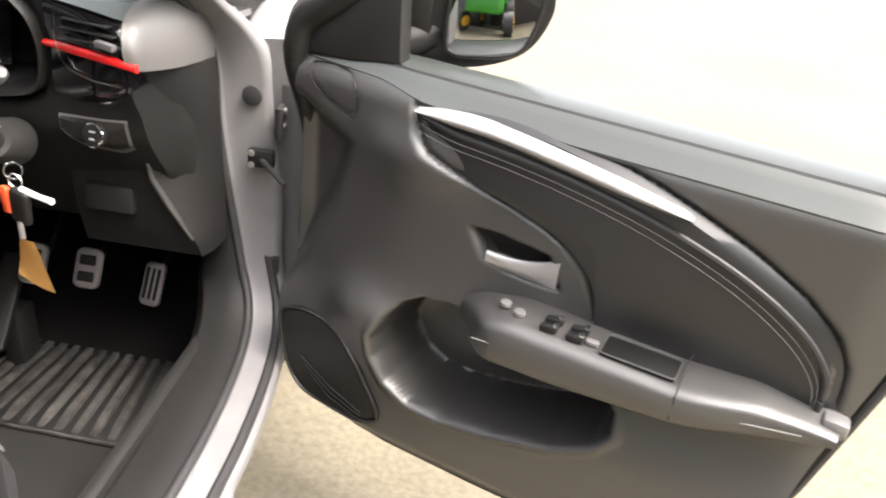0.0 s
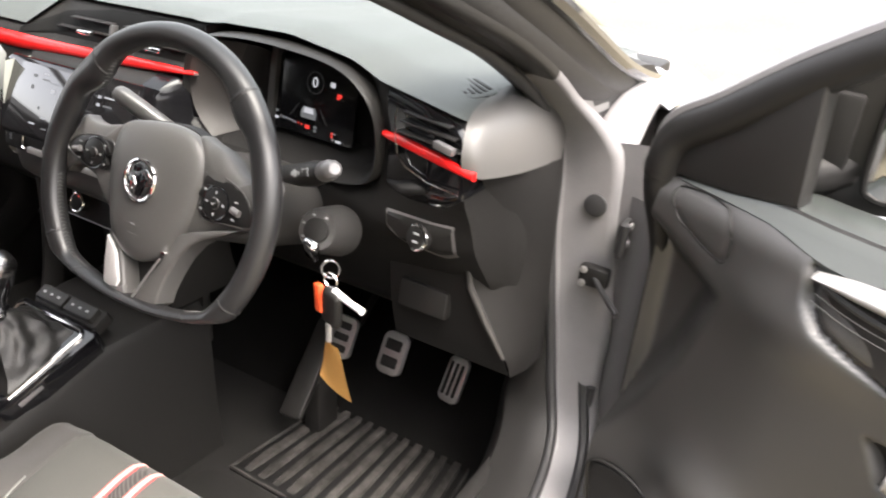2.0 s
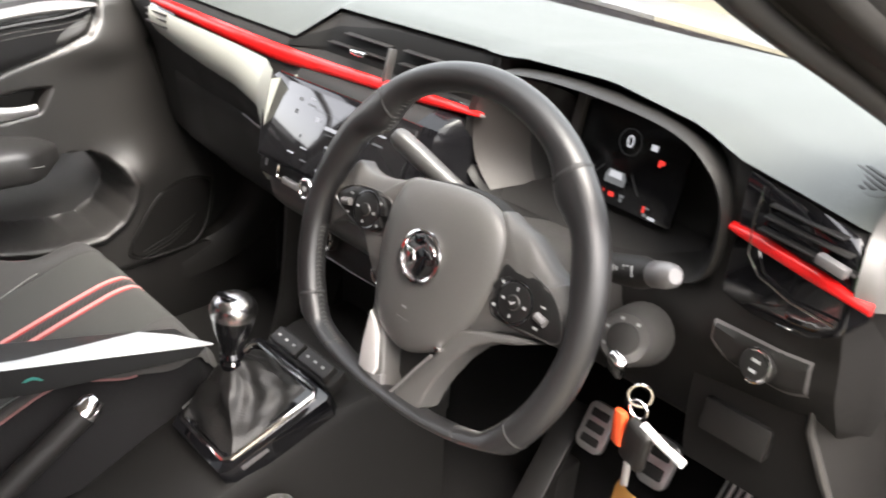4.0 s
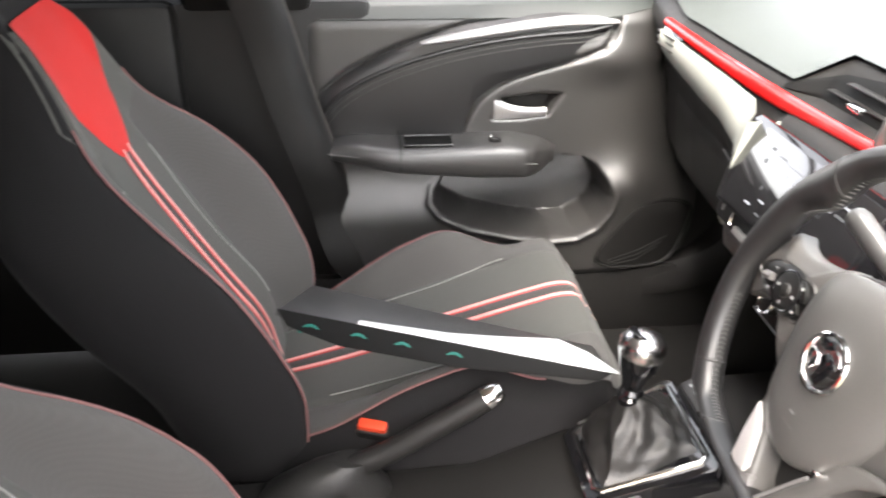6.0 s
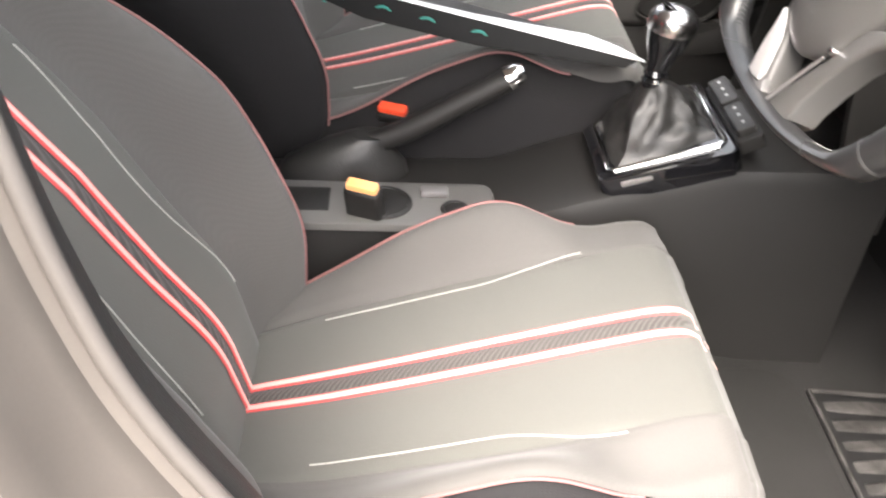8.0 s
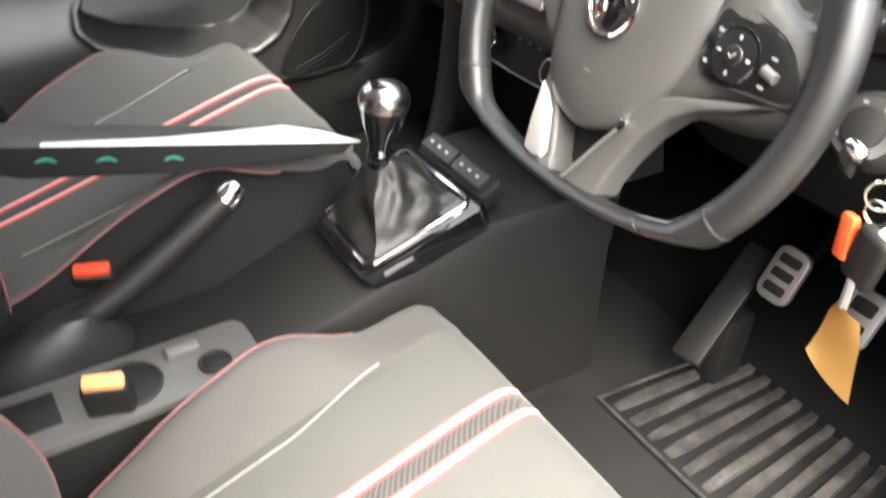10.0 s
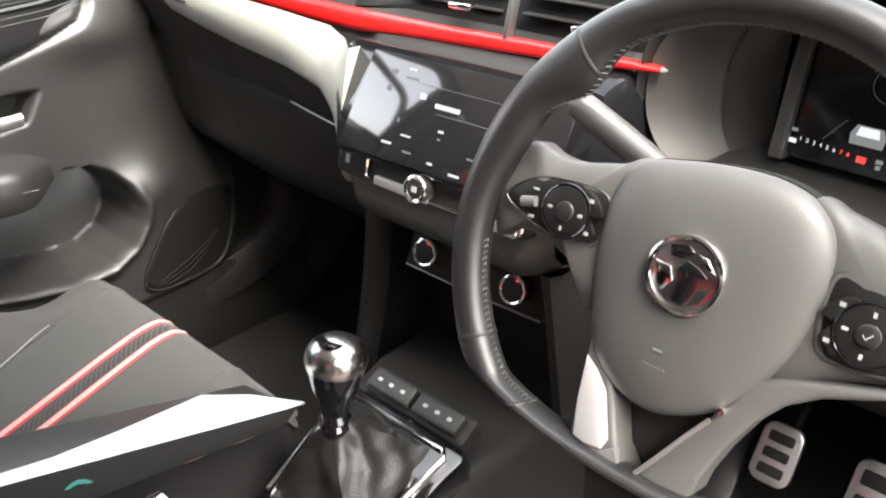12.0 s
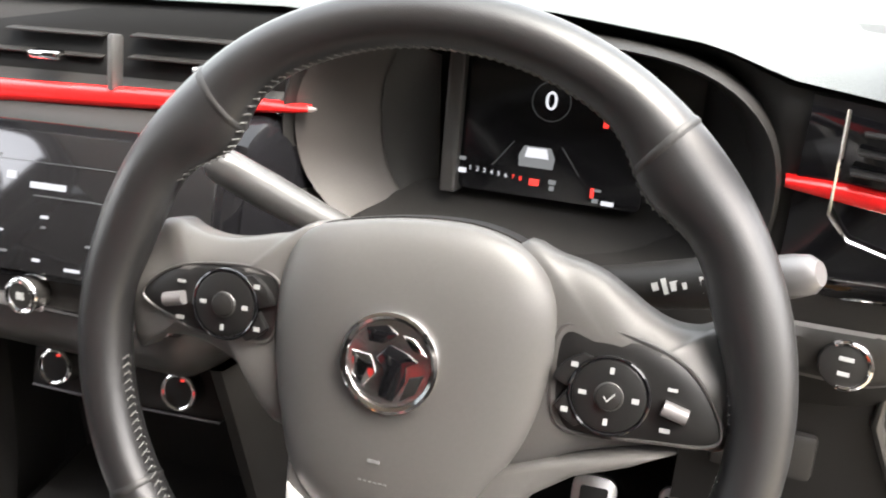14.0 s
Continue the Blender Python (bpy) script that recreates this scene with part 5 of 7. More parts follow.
# demister on the dash top
DEM = pose(0.664, 0.316, 0.9895, 4, 4, -30)
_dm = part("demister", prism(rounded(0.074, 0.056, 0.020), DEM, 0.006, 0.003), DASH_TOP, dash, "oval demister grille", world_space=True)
for _k in range(5):
    part("grille_slot", moved(rbox(0.056 - 0.007 * abs(_k - 2), 0.0060, 0.003, 0.001), DEM @ pose(0, -0.0176 + 0.0088 * _k, 0.0054)), PLASTIC_MATT, _dm, world_space=True)

# light switch panel and lower knee panel
_lp = part("switch_panel", front_sheet(0.585, 0.690, lambda x: lerp([0.585, 0.61, 0.67, 0.690], [0.798, 0.772, 0.765, 0.775], x), lambda x: 0.826, 0.004, 20, 8), GREY_TRIM, dash, "grey switch panel", world_space=True)
part("switch_face", front_sheet(0.588, 0.687, lambda x: lerp([0.588, 0.613, 0.67, 0.687], [0.801, 0.7765, 0.770, 0.778], x), lambda x: 0.824, 0.007, 16, 6), PLASTIC_MATT, _lp, world_space=True)
_k = frame_pose((0.643, 0.250, 0.800), (1, -0.15, 0), (0, 0.25, 1))
part("light_knob", moved(disc(0.018, 0.012, 0.002), _k), PLASTIC_MATT, _lp, "round light knob", world_space=True)
part("knob_ring", moved(tube([(0.0168 * math.cos(radians(a)), 0.0168 * math.sin(radians(a)), 0) for a in range(-100, 126, 15)], 0.0022, 8), _k @ pose(0, 0, 0.0115)), CHROME, _lp, "half chrome ring", world_space=True)
for _dy, _w in ((0.005, 0.010), (-0.006, 0.008)):
    bar(_w, 0.0030, dash.matrix_world.inverted() @ _k @ pose(0, _dy, 0.0125), PRINT, _lp, "mark")
for _dx, _dy in ((-0.045, 0.010), (-0.030, 0.004), (-0.040, -0.006)):
    bar(0.009, 0.005, (dash.matrix_world.inverted()) @ _k @ pose(_dx, _dy, 0.004), PRINT, _lp, "mark")
_SIDE = [(0.712, 0.226, 0.914), (0.700, 0.262, 0.84), (0.688, 0.300, 0.772), (0.692, 0.310, 0.715), (0.717, 0.321, 0.66), (0.746, 0.332, 0.600), (0.750, 0.345, 0.565)]
_left = curve_pts(_SIDE, 24)
_knee = []
for _t in np.linspace(0, 1, 14):
    _z = 0.772 - 0.205 * _t
    _xr = lerp([p[2] for p in _SIDE[::-1]], [p[0] for p in _SIDE[::-1]], _z) - 0.002
    _yr = lerp([p[2] for p in _SIDE[::-1]], [p[1] for p in _SIDE[::-1]], _z)
    _knee.append([(0.545 + (_xr - 0.545) * s, 0.325 + (_yr - 0.325) * s - 0.012 * math.sin(math.pi * _t) * (1 - s) + 0.02 * _t * (1 - s), _z) for s in np.linspace(0, 1, 16)])
_A = np.array(_knee)
part("knee_panel", sheet(_A[..., 0], _A[..., 1], _A[..., 2]), PLASTIC_LOW, dash, "dark grey lower panel", world_space=True)
part("knee_tray", moved(rbox(0.085, 0.02, 0.045, 0.006), pose(0.612, 0.318, 0.665, -8)), PLASTIC_MATT, dash, "dark open tray", world_space=True)
_rows = []
for _i, _p in enumerate(_left):
    _f = _i / (len(_left) - 1)
    _o = Vector((0.751 + 0.01 * _f, 0.437 - 0.005 * _f, 0.885 - 0.32 * _f))
    _rows.append([tuple(_p.lerp(_o, k / 10) + Vector((0.010, -0.012, 0)) * math.sin(math.pi * k / 10) * (1 - 0.5 * _f)) for k in range(11)])
_A = np.array(_rows)
part("end_panel", sheet(_A[..., 0], _A[..., 1], _A[..., 2]), PLASTIC_LOW, dash, "dark grey side panel of the dashboard", world_space=True, sharp=60)
part("side_rib", tube([(0.688, 0.300, 0.755), (0.691, 0.308, 0.715), (0.716, 0.318, 0.66), (0.745, 0.326, 0.605)], [0.002, 0.005, 0.006, 0.003], 8), PLASTIC_SOFT, dash, world_space=True)
# glossy black panel between the screen and the instrument cowl
part("gloss_panel", front_sheet(0.150, 0.232, lambda x: 0.815, lambda x: 0.945, 0.004, 16, 14), CLUSTER_GLASS, dash, "glossy black panel beside the instrument cowl", world_space=True)
# glovebox
part("glovebox_lid", front_sheet(-0.60, -0.145, lambda x: 0.655, lambda x: 0.795, 0.006, 40, 10), PLASTIC_MATT, dash, "dark glovebox lid", world_space=True)
part("glovebox_seam", tube([(x, dash_front(x, 0.797) - 0.008, 0.797) for x in np.linspace(-0.30, -0.17, 16)], 0.0014, 5), GREY_TRIM, dash, world_space=True)

# centre screen
SCR = frame_pose((CX, 0.162, 0.870), (1, 0.04, 0), (0, 0.42, 0.907))
_INV = dash.matrix_world.inverted()
_scr = part("screen_housing", prism([(-0.152, 0.052), (-0.140, 0.062), (0.155, 0.062), (0.157, -0.060), (-0.128, -0.062), (-0.131, -0.055), (-0.150, -0.004)], SCR @ pose(0, 0, -0.03), 0.032, 0.003), GLOSS_BLACK, dash, "glossy black screen housing", world_space=True)
part("display", prism([(-0.108, 0.054), (0.149, 0.054), (0.149, -0.056), (-0.126, -0.056)], SCR @ pose(0, 0, 0.0), 0.0045, 0.001), SCREEN, _scr, "dark touch screen showing a radio menu", world_space=True)
_S = _INV @ SCR
for _x, _y, _w, _h, _mt in ((-0.092, 0.036, 0.008, 0.007, LIT_DIM), (-0.094, 0.018, 0.006, 0.010, LIT_DIM), (-0.068, 0.042, 0.012, 0.004, LIT), (-0.066, 0.033, 0.020, 0.003, LIT_DIM), (-0.046, 0.018, 0.010, 0.010, LIT), (-0.012, 0.012, 0.038, 0.008, LIT),
                            (0.012, 0.004, 0.085, 0.0012, LIT_DIM), (-0.012, -0.012, 0.008, 0.004, LIT), (-0.012, -0.020, 0.005, 0.003, LIT_DIM), (-0.070, -0.012, 0.003, 0.008, LIT_DIM), (-0.055, -0.026, 0.016, 0.003, LIT), (0.040, -0.030, 0.030, 0.003, LIT_DIM),
                            (-0.078, -0.038, 0.016, 0.004, LIT), (-0.048, -0.042, 0.014, 0.003, LIT_DIM), (-0.015, -0.046, 0.008, 0.004, LIT), (0.018, -0.050, 0.016, 0.004, LIT), (0.055, 0.030, 0.008, 0.007, LIT), (0.075, 0.031, 0.024, 0.004, LIT), (0.055, 0.018, 0.008, 0.007, LIT), (0.075, 0.018, 0.022, 0.004, LIT_DIM), (0.0, 0.030, 0.14, 0.0009, LIT_DIM)):
    bar(_w * 0.85, _h * 0.62, _S @ pose(_x + 0.02, _y, 0.0048), _mt, _scr, "screen_mark")
# control bar below the screen
BARP = frame_pose((CX - 0.004, 0.146, 0.800), (1, 0, 0), (0, 0.20, 0.98))
_cb = part("control_bar", prism(rounded(0.272, 0.036, 0.010), BARP @ pose(0, 0, -0.02), 0.024, 0.003), PLASTIC_MATT, dash, "black control bar", world_space=True)
part("bar_frame", moved(tube([(x, y, 0) for x, y in rounded(0.215, 0.026, 0.006)], 0.0022, 6, closed=True), BARP @ pose(0.022, 0, 0.006)), CHROME, _cb, "bright frame", world_space=True)
part("bar_key", prism(rounded(0.080, 0.010, 0.002), BARP @ pose(-0.030, -0.011, 0.004), 0.005, 0.001), SATIN, _cb, "silver key strip", world_space=True)
part("bar_key", prism(rounded(0.070, 0.010, 0.002), BARP @ pose(0.090, -0.011, 0.004), 0.005, 0.001), SATIN, _cb, "silver key strip", world_space=True)
part("volume_knob", moved(disc(0.0135, 0.018, 0.002), BARP @ pose(0.002, 0, 0.004)), PLASTIC_MATT, _cb, "round volume knob", world_space=True)
part("knob_ring", moved(ring(0.0125, 0.0026), BARP @ pose(0.002, 0, 0.021)), CHROME, _cb, "chrome ring", world_space=True)
bar(0.006, 0.010, _INV @ BARP @ pose(-0.118, 0, 0.0045), PRINT, _cb, "mark")
bar(0.007, 0.006, _INV @ BARP @ pose(0.002, 0, 0.0225), PRINT, _cb, "mark")
_lip = []
for _x in np.linspace(-0.105, 0.185, 30):
    _e = 0.018 * step(np.array(abs(_x - CX)), 0.11, 0.146)
    _lip.append([(_x, y + float(_e), z + float(_e)) for y, z in ((0.145, 0.786), (0.142, 0.770), (0.146, 0.748), (0.164, 0.729), (0.200, 0.717), (0.235, 0.712))])
_A = np.array(_lip)
part("lower_lip", sheet(_A[..., 0], _A[..., 1], _A[..., 2]), PLASTIC_SOFT, dash, "dark grey lip below the screen", world_space=True)

# climate panel and the niche under it
CLI = frame_pose((0.047, 0.212, 0.681), (1, 0.02, 0), (0, 0.35, 0.94))
_cl = part("climate_panel", prism(rounded(0.205, 0.058, 0.006), CLI @ pose(0, 0, -0.02), 0.02, 0.003), PLASTIC_MATT, dash, "black heating control panel", world_space=True)
for _x in (-0.065, 0.065):
    part("climate_knob", moved(disc(0.0165, 0.016, 0.002), CLI @ pose(_x, -0.002, 0)), PLASTIC_MATT, _cl, "round heating knob", world_space=True)
    part("knob_ring", moved(ring(0.0155, 0.0022), CLI @ pose(_x, -0.002, 0.016)), CHROME, _cl, "chrome ring", world_space=True)
    bar(0.0035, 0.0018, _INV @ CLI @ pose(_x + 0.003, 0.009, 0.0165), LIT_RED, _cl, "mark")
for _x in (-0.02, 0.0, 0.02):
    bar(0.006, 0.003, _INV @ CLI @ pose(_x, 0.014, 0.0006), PRINT, _cl, "mark")
part("panel_line", moved(tube([(-0.10, -0.028, 0.001), (0.0, -0.030, 0.001), (0.10, -0.028, 0.001)], 0.0012, 5), CLI), GREY_TRIM, _cl, world_space=True)
part("niche_back", moved(rbox(0.26, 0.02, 0.24, 0.005), pose(CX, 0.30, 0.54)), PLASTIC_MATT, dash, "dark storage niche", world_space=True)
for _g, _pl in ((-1, [(-0.098, 0.185, 0.728), (-0.114, 0.190, 0.63), (-0.127, 0.186, 0.53), (-0.134, 0.170, 0.45)]), (1, [(0.165, 0.185, 0.728), (0.172, 0.192, 0.66), (0.176, 0.200, 0.60), (0.178, 0.212, 0.54)])):
    _line = curve_pts(_pl, 16)
    part("niche_side", sheet(*np.array([[[p.x + _g * w, p.y + d, p.z] for w, d in ((-0.012, 0.03), (-0.012, 0.004), (-0.006, -0.004), (0.004, -0.003), (0.010, 0.012), (0.016, 0.14))] for p in _line]).transpose(2, 0, 1)), PLASTIC_MATT, dash, "dark grey side wall of the niche", world_space=True)

# instrument cluster
CLU = frame_pose((0.408, 0.318, 0.925), (1, -0.04, 0), (0, 0.18, 0.98))
_clu = part("cluster_screen", prism(rounded(0.152, 0.112, 0.006), CLU @ pose(0, 0, -0.004), 0.005, 0.001), CLUSTER_GLASS, dash, "dark instrument display", world_space=True)
_C = _INV @ CLU
words("0", 0.021, _C @ pose(-0.004, 0.023, 0.0022), LIT, _clu)
part("dial_ring", moved(ring(0.0155, 0.0003, 32, 5), _C @ pose(-0.004, 0.023, 0.0018)), LIT_FAINT, _clu)
part("car_mark", prism([(-0.014, -0.008), (0.014, -0.008), (0.015, 0.001), (0.011, 0.009), (-0.011, 0.009), (-0.015, 0.001)], _C @ pose(-0.011, -0.023, 0.0012), 0.0008, 0), LIT_DIM, _clu, "pale car picture")
part("car_window", prism([(-0.010, -0.002), (0.010, -0.002), (0.008, 0.006), (-0.008, 0.006)], _C @ pose(-0.011, -0.021, 0.0021), 0.0004, 0), LIT, _clu)
for _k, _t in enumerate("12345678"):
    words(_t, 0.0052, _C @ pose(-0.066 + 0.0062 * _k, -0.038 - 0.0005 * _k, 0.0016), LIT if _k < 6 else LIT_RED, _clu, depth=0.0002)
for _x, _y, _w, _h, _mt in ((-0.0735, -0.031, 0.006, 0.003, LIT_DIM), (-0.0735, -0.041, 0.008, 0.004, LIT), (-0.011, -0.043, 0.008, 0.0055, LIT_RED), (0.004, -0.041, 0.006, 0.0035, LIT_DIM), (0.004, -0.046, 0.004, 0.004, LIT_DIM), (0.037, -0.045, 0.003, 0.008, LIT_RED), (0.041, -0.0425, 0.006, 0.002, LIT_DIM), (0.040, -0.051, 0.005, 0.0035, LIT_DIM), (0.050, -0.052, 0.010, 0.0035, LIT), (0.029, 0.026, 0.0085, 0.007, LIT), (0.043, 0.013, 0.008, 0.005, LIT_RED), (0.041, 0.009, 0.004, 0.003, LIT_RED)):
    bar(_w, _h, _C @ pose(_x, _y, 0.0016), _mt, _clu, "telltale")
for _g in (-1, 1):
    part("lane_line", moved(tube([(-0.011 + _g * 0.020, -0.012, 0.0018), (-0.011 + _g * 0.036, -0.033, 0.0018)], 0.0004, 4), _C), LIT_FAINT, _clu)
part("cluster_strip", prism(rounded(0.014, 0.120, 0.002), CLU @ pose(-0.083, 0, -0.01), 0.018, 0.002), PLASTIC_SOFT, dash, "dark grey cluster side strip", world_space=True)
_hood = curve_pts([(0.212, 0.262, 0.858), (0.200, 0.262, 0.90), (0.206, 0.262, 0.955), (0.232, 0.262, 0.992), (0.30, 0.258, 1.008), (0.40, 0.252, 1.012), (0.50, 0.248, 1.003), (0.552, 0.244, 0.975), (0.572, 0.244, 0.93), (0.565, 0.246, 0.87), (0.52, 0.250, 0.845), (0.40, 0.254, 0.838), (0.27, 0.258, 0.838)], 70, closed=True)
part("cluster_cowl", loft([[tuple(p + Vector((0, d, 0)) + (Vector((0.39, p.y, 0.925)) - p) * f) for p in _hood] for d, f in ((0.03, -0.02), (0.0, -0.02), (-0.006, 0.0), (0.0, 0.03), (0.05, 0.10), (0.10, 0.16))], True, False), PLASTIC_MATT, dash, "dark instrument cowl", world_space=True)
part("cowl_floor", sheet(*np.array([[[x, y, z] for x in np.linspace(0.225, 0.55, 12)] for y, z in ((0.262, 0.842), (0.30, 0.852), (0.335, 0.868))]).transpose(2, 0, 1)), PLASTIC, dash, world_space=True)
_bowl = []
for _s in np.linspace(0, 1, 14):
    _x0 = 0.208 + 0.040 * abs(2 * _s - 1) ** 2.5
    _bowl.append([(_x0 + (0.308 - _x0) * t, 0.262 + 0.072 * math.sin(t * math.pi / 2), 0.846 + 0.150 * _s + (0.018 - 0.040 * _s) * t) for t in np.linspace(0, 1, 12)])
_A = np.array(_bowl)
part("cowl_insert", sheet(_A[:, 6:, 0], _A[:, 6:, 1] - 0.003, _A[:, 6:, 2]), PLASTIC_MATT, dash, "black inner panel of the cowl", world_space=True)
part("cowl_left", sheet(_A[..., 0], _A[..., 1], _A[..., 2]), COWL_GREY, dash, "pale grey inner wall of the cowl", world_space=True)

# ---- steering wheel and column ----
# Wheel space: x right, y up the wheel's face, z towards the driver.
WHEEL = frame_pose((0.3802, 0.0356, 0.8686), (1, 0, 0), (0, math.sin(radians(19)), math.cos(radians(19))))
wheel = thing("steering_wheel", WHEEL, "black leather steering wheel with flat bottom and silver spoke trim", "steering wheel")
RIM_OUT = 0.2026


def bump(a, c, w):
    return math.exp(-((((a - c) + 180) % 360 - 180) / w) ** 2)


def rim_in(a):
    """Inner radius of the rim at a degrees; it swells inwards to the thumb grips."""
    return 0.1722 - 0.0165 * bump(a, 137, 9) - 0.0125 * bump(a, 43, 9) - 0.006 * bump(a, 160, 12) - 0.006 * bump(a, 20, 12) - 0.004 * bump(a, 270, 22)


def flat_low(x, y):
    low = -0.122
    return (x, low + (y - low) * 0.40) if y < low else (x, y)


def rim_ring(a, grow=0.0, sides=16):
    """One cross-section of the rim at a degrees."""
    ra, rb = rim_in(a) - grow, RIM_OUT + grow
    mid, half, thick = (ra + rb) / 2, (rb - ra) / 2, 0.0165 + grow
    out = []
    for k in range(sides):
        p = 2 * math.pi * k / sides
        r = mid + half * math.cos(p)
        x, y = flat_low(r * math.cos(radians(a)), r * math.sin(radians(a)))
        out.append((x, y, thick * math.sin(p)))
    return out


_rings = [rim_ring(3.0 * k) for k in range(121)]
_bm = loft(_rings, True, False)
bmesh.ops.remove_doubles(_bm, verts=_bm.verts, dist=1e-6)
bmesh.ops.recalc_face_normals(_bm, faces=_bm.faces)
part("rim", _bm, LEATHER, wheel, "black grained leather rim")
for _a in (48, 132, 213, 237, 303, 327):
    part("rim_seam", loft([rim_ring(_a - 0.7), rim_ring(_a - 0.25, 0.0007), rim_ring(_a + 0.25, 0.0007), rim_ring(_a + 0.7)]), LEATHER_SEAM, wheel, "raised leather seam")
# inner stitching of the rim
_bms = []
for _k in range(0, 220):
    _a = 360 * _k / 220
    if 8 < _a < 36 or 150 < _a < 187 or 238 < _a < 302 or _a > 352:
        continue
    for _g in (-1, 1):
        _r = rim_in(_a) - 0.0003
        _x0, _y0 = flat_low(_r * math.cos(radians(_a - 0.25 * _g)), _r * math.sin(radians(_a - 0.25 * _g)))
        _x1, _y1 = flat_low((_r + 0.0005) * math.cos(radians(_a + 0.45)), (_r + 0.0005) * math.sin(radians(_a + 0.45)))
        _bms.append(tube([(_x0, _y0, 0.0), (_x1, _y1, _g * 0.0040 + 0.001)], 0.00045, 4))
tagged(part("rim_stitching", join(*_bms), THREAD, wheel, "grey cross stitching"), kind="stuff")


def domed(outline, z0, z1, rings=8, power=2.2, base=-0.03, shrink=0.985):
    """A pad whose outline rises to a rounded face."""
    c = Vector((sum(p[0] for p in outline) / len(outline), sum(p[1] for p in outline) / len(outline), 0))
    pts = curve_pts([(x, y, 0) for x, y in outline], 72, closed=True)
    rows = [[(p.x, p.y, base) for p in pts]]
    for k in range(rings + 1):
        f = k / (rings + 1)
        rows.append([tuple(c + (p - c) * (1 - shrink * f ** 1.6) + Vector((0, 0, z0 + (z1 - z0) * (1 - (1 - f) ** power)))) for p in pts])
    return loft(rows)


HUB = [(-0.0600, 0.0690), (-0.028, 0.0785), (0.006, 0.0830), (0.036, 0.0825), (0.0610, 0.0745), (0.0775, 0.0585), (0.0833, 0.037), (0.0825, 0.0104), (0.0752, -0.0211), (0.0590, -0.0530), (0.0380, -0.0785), (0.0020, -0.0955), (-0.0310, -0.0905), (-0.0545, -0.0710), (-0.0655, -0.0415), (-0.0745, 0.0054), (-0.0735, 0.0430)]
part("airbag_pad", domed(HUB, 0.000, 0.0205, rings=16), HUB_GREY, wheel, "dark grey airbag pad")
part("pad_gap", domed([(x * 1.010, y * 1.010) for x, y in HUB], -0.010, -0.008, 2, base=-0.03), PLASTIC_MATT, wheel, "dark joint round the pad")
# broad side spokes that sweep into the rim
SPOKE_L = [(-0.055, 0.0705), (-0.076, 0.0640), (-0.0945, 0.0595), (-0.1100, 0.0560), (-0.1250, 0.0550), (-0.1400, 0.0575), (-0.1540, 0.0610), (-0.1680, 0.0560), (-0.1760, 0.0330), (-0.1760, 0.0000), (-0.1680, -0.0200), (-0.1570, -0.0110), (-0.1320, -0.0075), (-0.1050, -0.0155), (-0.0850, -0.0285), (-0.0740, -0.0480), (-0.050, -0.040), (-0.045, 0.02)]
SPOKE_R = [(0.055, 0.0760), (0.078, 0.0740), (0.0990, 0.0690), (0.1140, 0.0610), (0.1266, 0.0530), (0.1400, 0.0475), (0.1530, 0.0465), (0.1640, 0.0500), (0.1740, 0.0460), (0.1780, 0.0300), (0.1770, 0.0050), (0.1720, -0.0120), (0.1500, -0.0135), (0.1232, -0.0199), (0.0960, -0.0300), (0.0700, -0.0440), (0.050, -0.040), (0.045, 0.02)]
for _o in (SPOKE_L, SPOKE_R):
    _bm = domed(_o, -0.010, 0.004, 8, power=1.9, base=-0.026, shrink=0.9)
    for _v in _bm.verts:
        _v.co.z -= 0.011 * float(step(np.array(abs(_v.co.x)), 0.132, 0.170)) * float(step(np.array(_v.co.y), 0.018, 0.048))
    part("spoke", _bm, HUB_GREY, wheel, "dark grey spoke swept into the rim")
PODS = (([(-0.1620, 0.0160), (-0.1500, 0.0300), (-0.1320, 0.0380), (-0.1050, 0.0420), (-0.0860, 0.0415), (-0.0745, 0.0350), (-0.0738, 0.0152), (-0.0790, 0.0005), (-0.1007, -0.0010), (-0.1250, 0.0000), (-0.1450, 0.0060)], -0.1045, 0.0195, -1),
        ([(0.0835, 0.0370), (0.0980, 0.0415), (0.1150, 0.0410), (0.1407, 0.0340), (0.1570, 0.0220), (0.1690, 0.0020), (0.1640, -0.0080), (0.1335, -0.0115), (0.1080, -0.0140), (0.0897, -0.0120), (0.0830, 0.0050)], 0.1135, 0.0095, 1))
